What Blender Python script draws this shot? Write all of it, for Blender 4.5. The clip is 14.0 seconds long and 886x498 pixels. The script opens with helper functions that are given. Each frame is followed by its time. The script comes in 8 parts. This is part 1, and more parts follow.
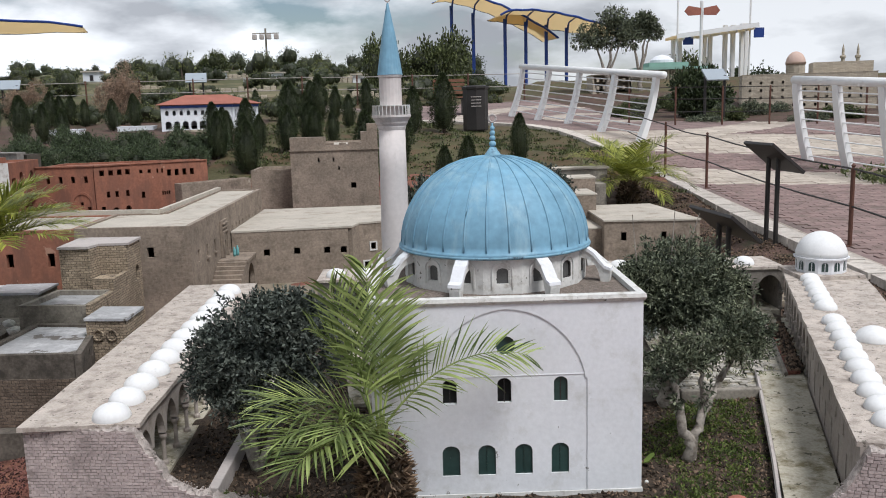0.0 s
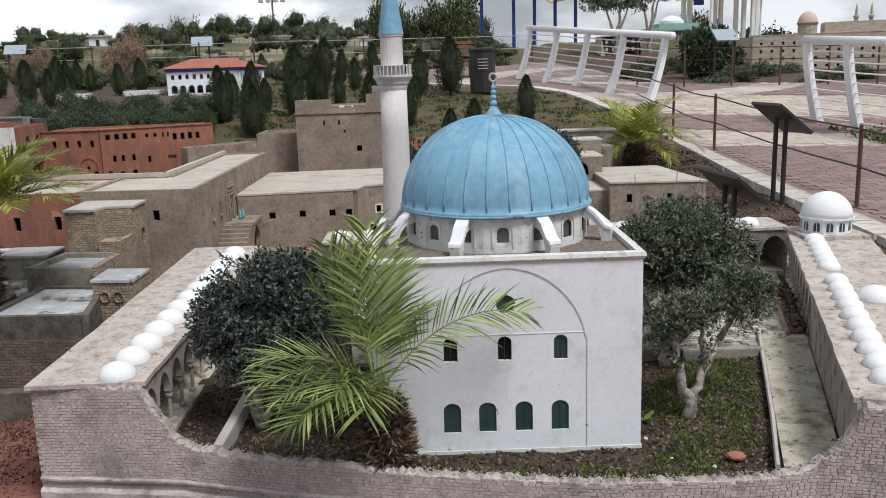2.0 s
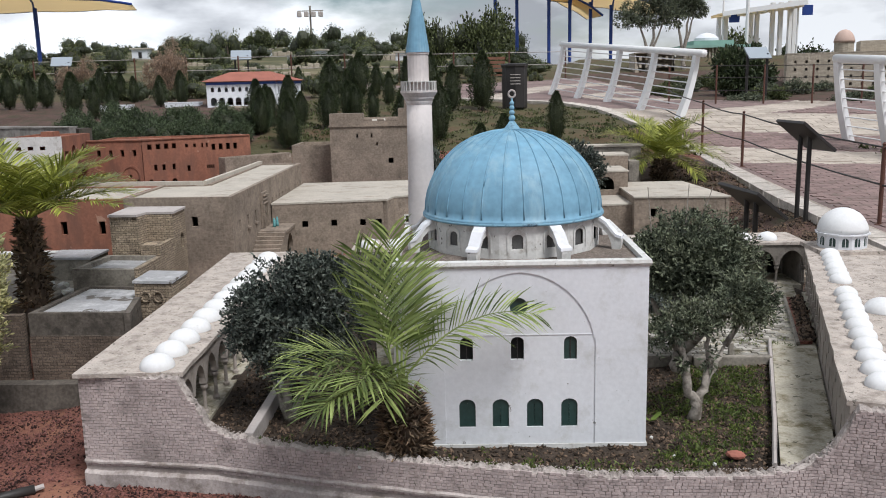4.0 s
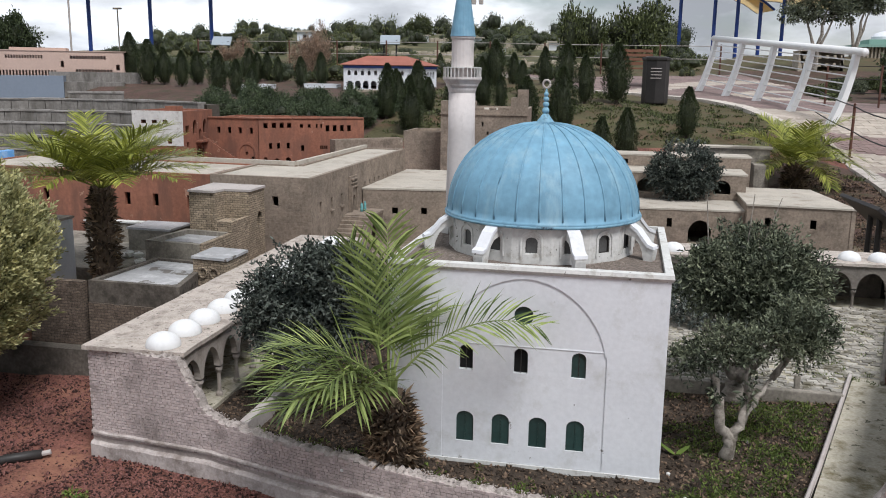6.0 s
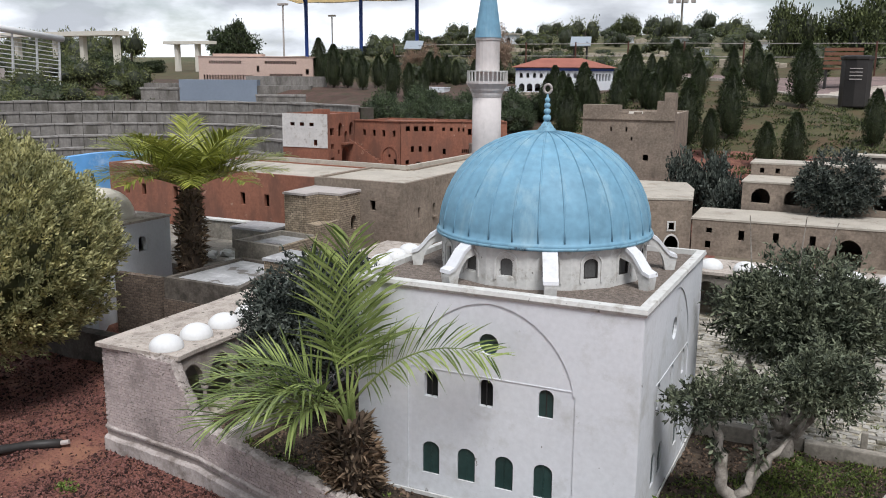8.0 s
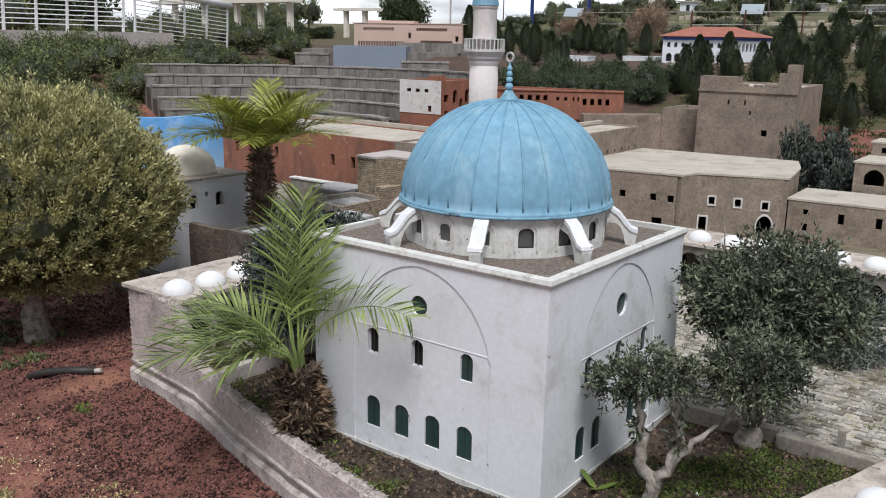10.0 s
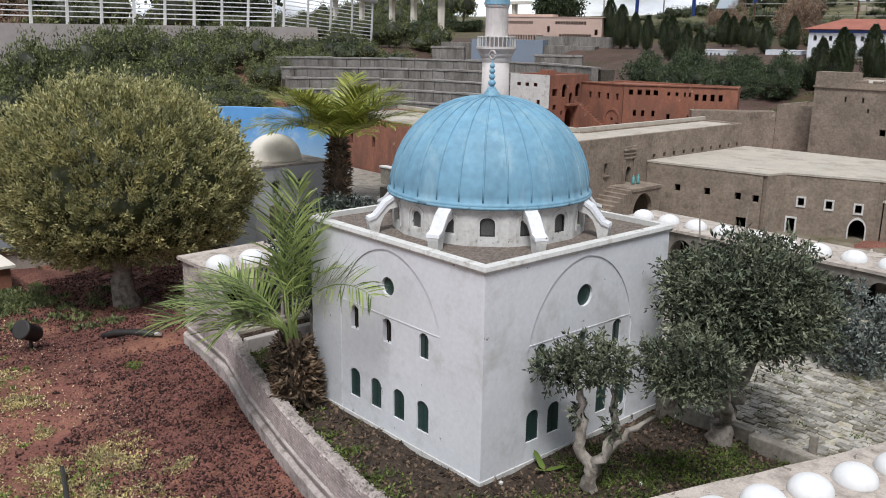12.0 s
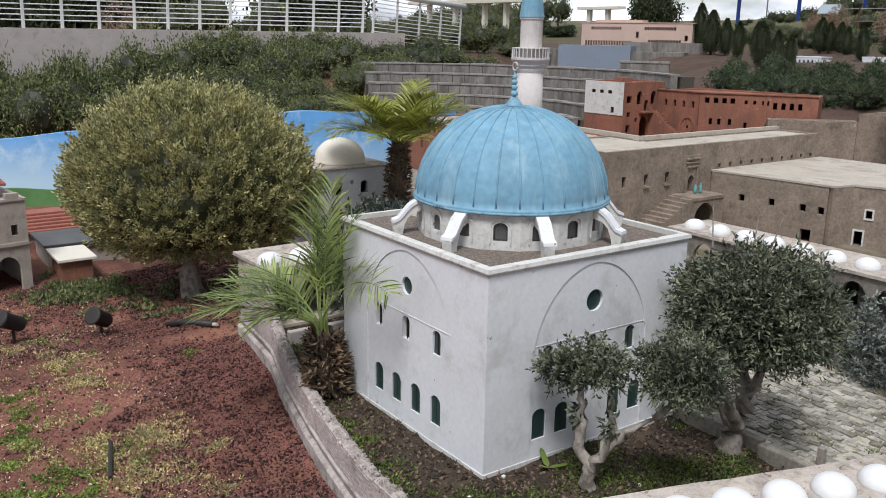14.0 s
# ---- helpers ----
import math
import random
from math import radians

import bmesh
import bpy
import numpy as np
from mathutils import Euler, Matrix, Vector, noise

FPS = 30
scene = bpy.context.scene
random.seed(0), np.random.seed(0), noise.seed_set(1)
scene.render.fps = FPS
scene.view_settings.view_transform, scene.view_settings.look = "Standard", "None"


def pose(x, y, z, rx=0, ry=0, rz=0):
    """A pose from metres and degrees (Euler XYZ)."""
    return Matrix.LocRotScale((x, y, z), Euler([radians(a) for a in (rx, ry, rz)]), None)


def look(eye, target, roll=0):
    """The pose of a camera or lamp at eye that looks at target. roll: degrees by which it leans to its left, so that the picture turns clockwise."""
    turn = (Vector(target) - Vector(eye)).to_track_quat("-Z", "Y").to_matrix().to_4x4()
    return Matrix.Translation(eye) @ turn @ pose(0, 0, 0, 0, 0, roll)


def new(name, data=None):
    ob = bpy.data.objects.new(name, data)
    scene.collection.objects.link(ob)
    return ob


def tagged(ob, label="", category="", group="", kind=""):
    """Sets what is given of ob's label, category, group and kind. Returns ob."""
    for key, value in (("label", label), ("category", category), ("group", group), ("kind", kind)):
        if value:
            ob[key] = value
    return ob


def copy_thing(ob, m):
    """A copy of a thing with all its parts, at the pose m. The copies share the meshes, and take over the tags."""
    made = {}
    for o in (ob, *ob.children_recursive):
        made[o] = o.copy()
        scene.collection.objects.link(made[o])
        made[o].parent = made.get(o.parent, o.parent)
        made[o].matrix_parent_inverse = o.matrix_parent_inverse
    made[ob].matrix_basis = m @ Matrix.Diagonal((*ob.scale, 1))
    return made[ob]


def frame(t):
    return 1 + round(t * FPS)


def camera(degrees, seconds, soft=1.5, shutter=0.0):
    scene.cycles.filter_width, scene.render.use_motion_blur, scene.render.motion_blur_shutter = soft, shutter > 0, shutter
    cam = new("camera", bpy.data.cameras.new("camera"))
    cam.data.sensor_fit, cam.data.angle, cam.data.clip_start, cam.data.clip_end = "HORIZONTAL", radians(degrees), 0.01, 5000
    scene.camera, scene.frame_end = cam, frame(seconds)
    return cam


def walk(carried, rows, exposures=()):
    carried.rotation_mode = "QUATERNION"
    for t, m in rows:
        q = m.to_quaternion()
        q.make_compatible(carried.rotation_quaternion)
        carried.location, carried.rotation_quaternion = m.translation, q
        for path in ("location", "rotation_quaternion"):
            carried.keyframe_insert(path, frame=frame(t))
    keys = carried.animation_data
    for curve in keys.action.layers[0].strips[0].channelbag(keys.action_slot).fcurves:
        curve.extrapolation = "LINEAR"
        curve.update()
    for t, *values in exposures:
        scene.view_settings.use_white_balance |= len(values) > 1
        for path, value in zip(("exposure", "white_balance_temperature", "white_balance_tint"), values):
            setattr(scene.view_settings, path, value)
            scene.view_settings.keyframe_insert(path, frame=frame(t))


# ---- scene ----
cam = camera(54.1, 14.0, soft=1.0)
PATH = [
    (0, (0.051, 0.094, 1.590), (0.090, 2.065, 1.262), -1.53),
    (0.5, (0.048, 0.097, 1.584), (0.080, 2.077, 1.244), -1.62),
    (1, (0.052, 0.113, 1.575), (0.080, 2.088, 1.219), -1.89),
    (1.5, (0.070, 0.108, 1.567), (0.102, 2.075, 1.182), -1.99),
    (2, (0.082, 0.079, 1.572), (0.098, 2.043, 1.163), -1.84),
    (4.5, (0.191, -0.164, 1.579), (0.065, 1.815, 1.207), -0.87),
    (5, (0.427, -0.122, 1.560), (0.167, 1.827, 1.185), -0.44),
    (5.5, (0.546, -0.029, 1.549), (0.231, 1.916, 1.154), 0.14),
    (6, (0.667, 0.158, 1.562), (0.262, 2.085, 1.165), 0.82),
    (6.5, (0.900, 0.262, 1.554), (0.331, 2.135, 1.179), 0.68),
    (7, (1.119, 0.371, 1.566), (0.426, 2.206, 1.175), 0.81),
    (7.5, (1.231, 0.533, 1.566), (0.502, 2.352, 1.167), 0.51),
    (8, (1.392, 0.656, 1.579), (0.534, 2.426, 1.182), 0.44),
    (10.5, (2.277, 1.035, 1.593), (1.045, 2.522, 1.117), 0.77),
    (11, (2.438, 1.048, 1.611), (1.143, 2.498, 1.133), 0.37),
    (11.5, (2.612, 1.124, 1.626), (1.266, 2.516, 1.135), 0.34),
    (12, (2.737, 1.316, 1.621), (1.295, 2.600, 1.132), 0.83),
    (12.5, (2.821, 1.387, 1.636), (1.328, 2.620, 1.149), 0.80),
    (13, (2.919, 1.372, 1.636), (1.404, 2.577, 1.156), 0.99),
    (13.5, (3.026, 1.365, 1.656), (1.480, 2.520, 1.174), 1.39),
    (14, (3.035, 1.444, 1.658), (1.456, 2.562, 1.174), 0.89),
]
walk(cam, [(t, look(eye, target, roll)) for t, eye, target, roll in PATH])

# ---- world and light ----
world = bpy.data.worlds.new("world")
scene.world = world
world.use_nodes = True
wn, wl = world.node_tree.nodes, world.node_tree.links
wn.clear()
SUN_EL, SUN_AZ = radians(58), radians(139)
sky = wn.new("ShaderNodeTexSky")
sky.sky_type, sky.sun_disc, sky.sun_elevation, sky.sun_rotation = "NISHITA", False, SUN_EL, SUN_AZ
sky_gain = wn.new("ShaderNodeMix")
sky_gain.data_type, sky_gain.blend_type = "RGBA", "MULTIPLY"
sky_gain.inputs[0].default_value = 1.0
sky_gain.inputs[7].default_value = (0.085, 0.085, 0.085, 1)
wl.new(sky.outputs[0], sky_gain.inputs[6])
coord = wn.new("ShaderNodeTexCoord")
squash = wn.new("ShaderNodeMapping")
squash.inputs["Scale"].default_value = (1.0, 1.0, 2.6)
wl.new(coord.outputs["Generated"], squash.inputs["Vector"])
puff = wn.new("ShaderNodeTexNoise")
puff.inputs["Scale"].default_value, puff.inputs["Detail"].default_value, puff.inputs["Roughness"].default_value = 3.2, 7.0, 0.56
wl.new(squash.outputs[0], puff.inputs["Vector"])
cover = wn.new("ShaderNodeValToRGB")
cover.color_ramp.elements[0].position, cover.color_ramp.elements[1].position = 0.36, 0.50
wl.new(puff.outputs[0], cover.inputs[0])
shade_noise = wn.new("ShaderNodeTexNoise")
shade_noise.inputs["Scale"].default_value, shade_noise.inputs["Detail"].default_value = 4.2, 9.0
wl.new(squash.outputs[0], shade_noise.inputs["Vector"])
shade = wn.new("ShaderNodeValToRGB")
shade.color_ramp.elements[0].position, shade.color_ramp.elements[0].color = 0.41, (0.36, 0.385, 0.43, 1)
shade.color_ramp.elements[1].position, shade.color_ramp.elements[1].color = 0.57, (0.90, 0.94, 1.0, 1)
wl.new(shade_noise.outputs[0], shade.inputs[0])
both = wn.new("ShaderNodeMix")
both.data_type = "RGBA"
wl.new(cover.outputs[0], both.inputs[0])
wl.new(sky_gain.outputs[2], both.inputs[6])
rise = wn.new("ShaderNodeSeparateXYZ")
wl.new(coord.outputs["Generated"], rise.inputs[0])
glow = wn.new("ShaderNodeMapRange")
glow.inputs[1].default_value, glow.inputs[2].default_value, glow.inputs[3].default_value, glow.inputs[4].default_value = 0.03, 0.42, 1.17, 0.83
wl.new(rise.outputs[2], glow.inputs[0])
pale = wn.new("ShaderNodeVectorMath")
pale.operation = "SCALE"
wl.new(shade.outputs[0], pale.inputs[0])
west = wn.new("ShaderNodeMapRange")
west.inputs[1].default_value, west.inputs[2].default_value, west.inputs[3].default_value, west.inputs[4].default_value = -0.60, 0.25, 1.45, 0.88
wl.new(rise.outputs[0], west.inputs[0])
gain = wn.new("ShaderNodeMath")
gain.operation = "MULTIPLY"
wl.new(glow.outputs[0], gain.inputs[0])
wl.new(west.outputs[0], gain.inputs[1])
wl.new(gain.outputs[0], pale.inputs["Scale"])
wl.new(pale.outputs[0], both.inputs[7])
back = wn.new("ShaderNodeBackground")
back.inputs[1].default_value = 0.90
wl.new(both.outputs[2], back.inputs[0])
wout = wn.new("ShaderNodeOutputWorld")
wl.new(back.outputs[0], wout.inputs[0])

sun_data = bpy.data.lights.new("sun", "SUN")
sun_data.energy, sun_data.angle, sun_data.color = 3.35, radians(20), (0.985, 0.985, 1.0)
sun = new("sun", sun_data)
sun.matrix_world = look((0, 0, 0), (-math.sin(SUN_AZ) * math.cos(SUN_EL), -math.cos(SUN_AZ) * math.cos(SUN_EL), -math.sin(SUN_EL)))
scene.view_settings.exposure = 0.07


# ---- materials ----
def surface(name, colour, rough=0.85, vary=0.18, grain=60.0, blotch=4.0, bump=0.3, bump_dist=0.003, stain=None, stain_at=0.62, metal=0.0, spec=0.3, island=0.0, objvary=0.0, streak=0.0, chip=None, chip_at=0.72, chip_scale=30.0, hard=0.2):
    """A weathered surface: fine grain and broad blotches vary the colour, stains of another colour lie in patches."""
    m = bpy.data.materials.new(name)
    m.use_nodes = True
    n, l = m.node_tree.nodes, m.node_tree.links
    bsdf = n["Principled BSDF"]
    bsdf.inputs["Roughness"].default_value = rough
    bsdf.inputs["Metallic"].default_value = metal
    bsdf.inputs["Specular IOR Level"].default_value = spec
    pos = n.new("ShaderNodeTexCoord")
    vec = pos.outputs["Object"]
    geo = n.new("ShaderNodeNewGeometry")
    vec = geo.outputs["Position"]
    fine = n.new("ShaderNodeTexNoise")
    fine.inputs["Scale"].default_value, fine.inputs["Detail"].default_value = grain, 5.0
    l.new(vec, fine.inputs["Vector"])
    broad = n.new("ShaderNodeTexNoise")
    broad.inputs["Scale"].default_value, broad.inputs["Detail"].default_value, broad.inputs["Roughness"].default_value = blotch, 6.0, 0.6
    if streak:
        mp = n.new("ShaderNodeMapping")
        mp.inputs["Scale"].default_value = (1, 1, streak)
        l.new(vec, mp.inputs["Vector"])
        l.new(mp.outputs[0], broad.inputs["Vector"])
    else:
        l.new(vec, broad.inputs["Vector"])
    mixn = n.new("ShaderNodeMath")
    mixn.operation = "MULTIPLY_ADD"
    mixn.inputs[1].default_value = 0.45
    l.new(fine.outputs[0], mixn.inputs[0])
    half = n.new("ShaderNodeMath")
    half.operation = "MULTIPLY"
    half.inputs[1].default_value = 0.55
    l.new(broad.outputs[0], half.inputs[0])
    l.new(half.outputs[0], mixn.inputs[2])
    source = mixn.outputs[0]
    if island or objvary:
        add = n.new("ShaderNodeMath")
        add.operation = "MULTIPLY_ADD"
        if island:
            l.new(geo.outputs["Random Per Island"], add.inputs[0])
        else:
            info = n.new("ShaderNodeObjectInfo")
            l.new(info.outputs["Random"], add.inputs[0])
        add.inputs[1].default_value = (island or objvary)
        off = n.new("ShaderNodeMath")
        off.operation = "SUBTRACT"
        off.inputs[1].default_value = (island or objvary) / 2
        l.new(source, off.inputs[0])
        l.new(off.outputs[0], add.inputs[2])
        source = add.outputs[0]
    ramp = n.new("ShaderNodeValToRGB")
    lo = tuple(c * (1 - vary) for c in colour)
    hi = tuple(min(c * (1 + vary), 0.95) for c in colour)
    ramp.color_ramp.elements[0].position, ramp.color_ramp.elements[0].color = 0.5 - hard, (*lo, 1)
    ramp.color_ramp.elements[1].position, ramp.color_ramp.elements[1].color = 0.5 + hard, (*hi, 1)
    l.new(source, ramp.inputs[0])
    out = ramp.outputs[0]
    if stain:
        sn = n.new("ShaderNodeTexNoise")
        sn.inputs["Scale"].default_value, sn.inputs["Detail"].default_value, sn.inputs["Roughness"].default_value = blotch * 1.7, 8.0, 0.7
        l.new(mp.outputs[0] if streak else vec, sn.inputs["Vector"])
        sr = n.new("ShaderNodeValToRGB")
        sr.color_ramp.elements[0].position, sr.color_ramp.elements[1].position = stain_at - 0.08, stain_at + 0.08
        l.new(sn.outputs[0], sr.inputs[0])
        mx = n.new("ShaderNodeMix")
        mx.data_type = "RGBA"
        l.new(sr.outputs[0], mx.inputs[0])
        l.new(out, mx.inputs[6])
        mx.inputs[7].default_value = (*stain, 1)
        out = mx.outputs[2]
    if chip:
        cn = n.new("ShaderNodeTexNoise")
        cn.inputs["Scale"].default_value, cn.inputs["Detail"].default_value, cn.inputs["Roughness"].default_value = chip_scale, 4.0, 0.65
        l.new(vec, cn.inputs["Vector"])
        cr = n.new("ShaderNodeValToRGB")
        cr.color_ramp.elements[0].position, cr.color_ramp.elements[1].position = chip_at - 0.015, chip_at + 0.015
        l.new(cn.outputs[0], cr.inputs[0])
        cm = n.new("ShaderNodeMix")
        cm.data_type = "RGBA"
        l.new(cr.outputs[0], cm.inputs[0])
        l.new(out, cm.inputs[6])
        cm.inputs[7].default_value = (*chip, 1)
        out = cm.outputs[2]
    l.new(out, bsdf.inputs["Base Color"])
    if bump:
        b = n.new("ShaderNodeBump")
        b.inputs["Strength"].default_value, b.inputs["Distance"].default_value = bump, bump_dist
        l.new(source if not (island or objvary) else mixn.outputs[0], b.inputs["Height"])
        l.new(b.outputs[0], bsdf.inputs["Normal"])
    return m


def coursed(name, colour, joint, width, height, vary=0.2, wobble=0.3, grain=80, depth=0.004, stain=None, contrast=0.14):
    """Fine masonry courses too small to pick apart: brick courses wrapped round a building by its own axes."""
    m = surface(name, colour, vary=vary, grain=grain, blotch=5.0, bump=0, stain=stain)
    n, l = m.node_tree.nodes, m.node_tree.links
    bsdf = n["Principled BSDF"]
    base = bsdf.inputs["Base Color"].links[0].from_socket
    geo = n.new("ShaderNodeNewGeometry")
    sep = n.new("ShaderNodeSeparateXYZ")
    l.new(geo.outputs["Position"], sep.inputs[0])
    along = n.new("ShaderNodeMath")
    along.operation = "ADD"
    l.new(sep.outputs[0], along.inputs[0])
    l.new(sep.outputs[1], along.inputs[1])
    comb = n.new("ShaderNodeCombineXYZ")
    l.new(along.outputs[0], comb.inputs[0])
    l.new(sep.outputs[2], comb.inputs[1])
    jig = n.new("ShaderNodeTexNoise")
    jig.inputs["Scale"].default_value = 14.0
    l.new(geo.outputs["Position"], jig.inputs["Vector"])
    jit = n.new("ShaderNodeMix")
    jit.data_type, jit.blend_type = "RGBA", "LINEAR_LIGHT"
    jit.inputs[0].default_value = height * wobble
    l.new(comb.outputs[0], jit.inputs[6])
    l.new(jig.outputs[1], jit.inputs[7])
    bt = n.new("ShaderNodeTexBrick")
    bt.inputs["Scale"].default_value = 1.0
    bt.inputs["Brick Width"].default_value, bt.inputs["Row Height"].default_value = width, height
    bt.inputs["Mortar Size"].default_value, bt.inputs["Mortar Smooth"].default_value = height * 0.10, 0.4
    bt.inputs["Color1"].default_value, bt.inputs["Color2"].default_value, bt.inputs["Mortar"].default_value = (*[1 - contrast] * 3, 1), (*[1 + contrast] * 3, 1), (*[j / max(c, 0.01) for j, c in zip(joint, colour)], 1)
    l.new(jit.outputs[2], bt.inputs["Vector"])
    mul = n.new("ShaderNodeMix")
    mul.data_type, mul.blend_type = "RGBA", "MULTIPLY"
    mul.inputs[0].default_value = 1.0
    l.new(base, mul.inputs[6])
    l.new(bt.outputs[0], mul.inputs[7])
    l.new(mul.outputs[2], bsdf.inputs["Base Color"])
    fine = n.new("ShaderNodeTexNoise")
    fine.inputs["Scale"].default_value, fine.inputs["Detail"].default_value = grain, 5.0
    l.new(geo.outputs["Position"], fine.inputs["Vector"])
    hgt = n.new("ShaderNodeMath")
    hgt.operation = "SUBTRACT"
    l.new(fine.outputs[0], hgt.inputs[0])
    l.new(bt.outputs[1], hgt.inputs[1])
    b = n.new("ShaderNodeBump")
    b.inputs["Strength"].default_value, b.inputs["Distance"].default_value = 0.6, depth
    l.new(hgt.outputs[0], b.inputs["Height"])
    l.new(b.outputs[0], bsdf.inputs["Normal"])
    return m


def leafy(name, colour, vary=0.45, rough=0.55, trans=0.25, tip=None):
    """Foliage: each leaf its own tone, some light passing through."""
    m = bpy.data.materials.new(name)
    m.use_nodes = True
    n, l = m.node_tree.nodes, m.node_tree.links
    bsdf = n["Principled BSDF"]
    bsdf.inputs["Roughness"].default_value, bsdf.inputs["Specular IOR Level"].default_value = rough, 0.35
    geo = n.new("ShaderNodeNewGeometry")
    ramp = n.new("ShaderNodeValToRGB")
    ramp.color_ramp.elements[0].color = (*[c * (1 - vary) for c in colour], 1)
    ramp.color_ramp.elements[1].color = (*(tip or [min(1, c * (1 + vary)) for c in colour]), 1)
    l.new(geo.outputs["Random Per Island"], ramp.inputs[0])
    patch = n.new("ShaderNodeTexNoise")
    patch.inputs["Scale"].default_value, patch.inputs["Detail"].default_value = 7.0, 3.0
    l.new(geo.outputs["Position"], patch.inputs["Vector"])
    pr = n.new("ShaderNodeValToRGB")
    pr.color_ramp.elements[0].position, pr.color_ramp.elements[0].color = 0.35, (0.62, 0.66, 0.62, 1)
    pr.color_ramp.elements[1].position, pr.color_ramp.elements[1].color = 0.65, (1.16, 1.14, 1.02, 1)
    l.new(patch.outputs[0], pr.inputs[0])
    mul = n.new("ShaderNodeMix")
    mul.data_type, mul.blend_type = "RGBA", "MULTIPLY"
    mul.inputs[0].default_value = 1.0
    l.new(ramp.outputs[0], mul.inputs[6])
    l.new(pr.outputs[0], mul.inputs[7])
    l.new(mul.outputs[2], bsdf.inputs["Base Color"])
    tr = n.new("ShaderNodeBsdfTranslucent")
    l.new(mul.outputs[2], tr.inputs[0])
    mixs = n.new("ShaderNodeMixShader")
    mixs.inputs[0].default_value = trans * 0.8
    l.new(bsdf.outputs[0], mixs.inputs[1])
    l.new(tr.outputs[0], mixs.inputs[2])
    l.new(mixs.outputs[0], n["Material Output"].inputs[0])
    return m


WHITE = surface("white_plaster", (0.665, 0.675, 0.70), rough=0.8, vary=0.10, grain=55, blotch=3, bump=0.4, bump_dist=0.003, stain=(0.52, 0.52, 0.51), stain_at=0.61, chip=(0.20, 0.19, 0.18), chip_at=0.712, chip_scale=18)
WHITE_WORN = surface("worn_white_plaster", (0.58, 0.575, 0.555), rough=0.85, vary=0.17, grain=70, blotch=9, bump=0.45, stain=(0.33, 0.30, 0.26), stain_at=0.63, chip=(0.13, 0.12, 0.105), chip_at=0.68, chip_scale=24)
DOME_WHITE = surface("dome_whitewash", (0.68, 0.68, 0.68), rough=0.75, vary=0.08, grain=70, blotch=7, bump=0.3, stain=(0.5, 0.49, 0.46), stain_at=0.70, chip=(0.36, 0.33, 0.3), chip_at=0.72, chip_scale=20)
CREAM_DOME = surface("cream_dome_plaster", (0.68, 0.635, 0.56), rough=0.8, vary=0.08, grain=50, blotch=5, bump=0.25)
BLUE = surface("blue_dome_paint", (0.160, 0.320, 0.435), rough=0.58, vary=0.20, grain=34, blotch=6, bump=0.2, stain=(0.255, 0.405, 0.49), stain_at=0.58, streak=0.14, hard=0.17)
BLUE_DARK = surface("blue_seam_paint", (0.19, 0.36, 0.47), rough=0.6, vary=0.25, grain=30, blotch=12, bump=0.2, stain=(0.035, 0.06, 0.08), stain_at=0.62)
ROOF_GRIT = surface("roof_grit", (0.19, 0.155, 0.132), vary=0.8, grain=320, blotch=60, bump=1.0, bump_dist=0.006, stain=(0.085, 0.07, 0.058), stain_at=0.56)
PANE = surface("dark_green_pane", (0.022, 0.048, 0.044), rough=0.3, vary=0.35, grain=60, blotch=9, bump=0.1, spec=0.5)
PANE_GREY = surface("grey_mesh_pane", (0.09, 0.09, 0.088), rough=0.5, vary=0.3, grain=120, blotch=9, bump=0.3)
# Near-black for plates that paint the dark of unlit openings.
DARK = surface("dark_interior", (0.012, 0.012, 0.012), rough=0.95, vary=0.3, bump=0.0)
MINARET = surface("minaret_plaster", (0.55, 0.51, 0.495), rough=0.85, vary=0.12, grain=50, blotch=6, bump=0.3, stain=(0.36, 0.33, 0.31), stain_at=0.64, streak=0.4)
ROOF_STONE = surface("pale_roof_screed", (0.45, 0.395, 0.35), vary=0.30, grain=130, blotch=9, bump=0.9, bump_dist=0.007, stain=(0.27, 0.23, 0.20), stain_at=0.56, chip=(0.15, 0.13, 0.11), chip_at=0.63, chip_scale=34)
WALL_PINK = surface("pinkish_stone_block", (0.435, 0.366, 0.350), vary=0.28, grain=90, blotch=4.0, bump=0.6, bump_dist=0.003, stain=(0.235, 0.198, 0.185), stain_at=0.59, chip=(0.19, 0.165, 0.155), chip_at=0.67, chip_scale=26, objvary=0.16)
WALL_PINK_STUFF = surface("pinkish_stone_blocks", (0.435, 0.366, 0.350), vary=0.28, grain=90, blotch=4.0, bump=0.6, bump_dist=0.003, stain=(0.235, 0.198, 0.185), stain_at=0.59, chip=(0.19, 0.165, 0.155), chip_at=0.67, chip_scale=26, island=0.16)
MORTAR = surface("grey_mortar", (0.33, 0.285, 0.265), vary=0.28, grain=90, blotch=6, bump=0.5, stain=(0.20, 0.17, 0.155), stain_at=0.58)
CONCRETE = surface("pale_concrete", (0.42, 0.38, 0.36), vary=0.16, grain=60, blotch=4, bump=0.4, stain=(0.28, 0.24, 0.22), stain_at=0.62)
WET_ROOF = surface("damp_grey_screed", (0.36, 0.36, 0.37), rough=0.45, vary=0.3, grain=40, blotch=4, bump=0.4, stain=(0.60, 0.60, 0.61), stain_at=0.60, chip=(0.13, 0.115, 0.10), chip_at=0.60, chip_scale=7)
GREY_STONE = coursed("grey_brown_masonry", (0.246, 0.198, 0.158), (0.230, 0.184, 0.146), 0.085, 0.022, vary=0.45, wobble=1.2, grain=45, depth=0.0008, stain=(0.135, 0.108, 0.086), contrast=0.03)
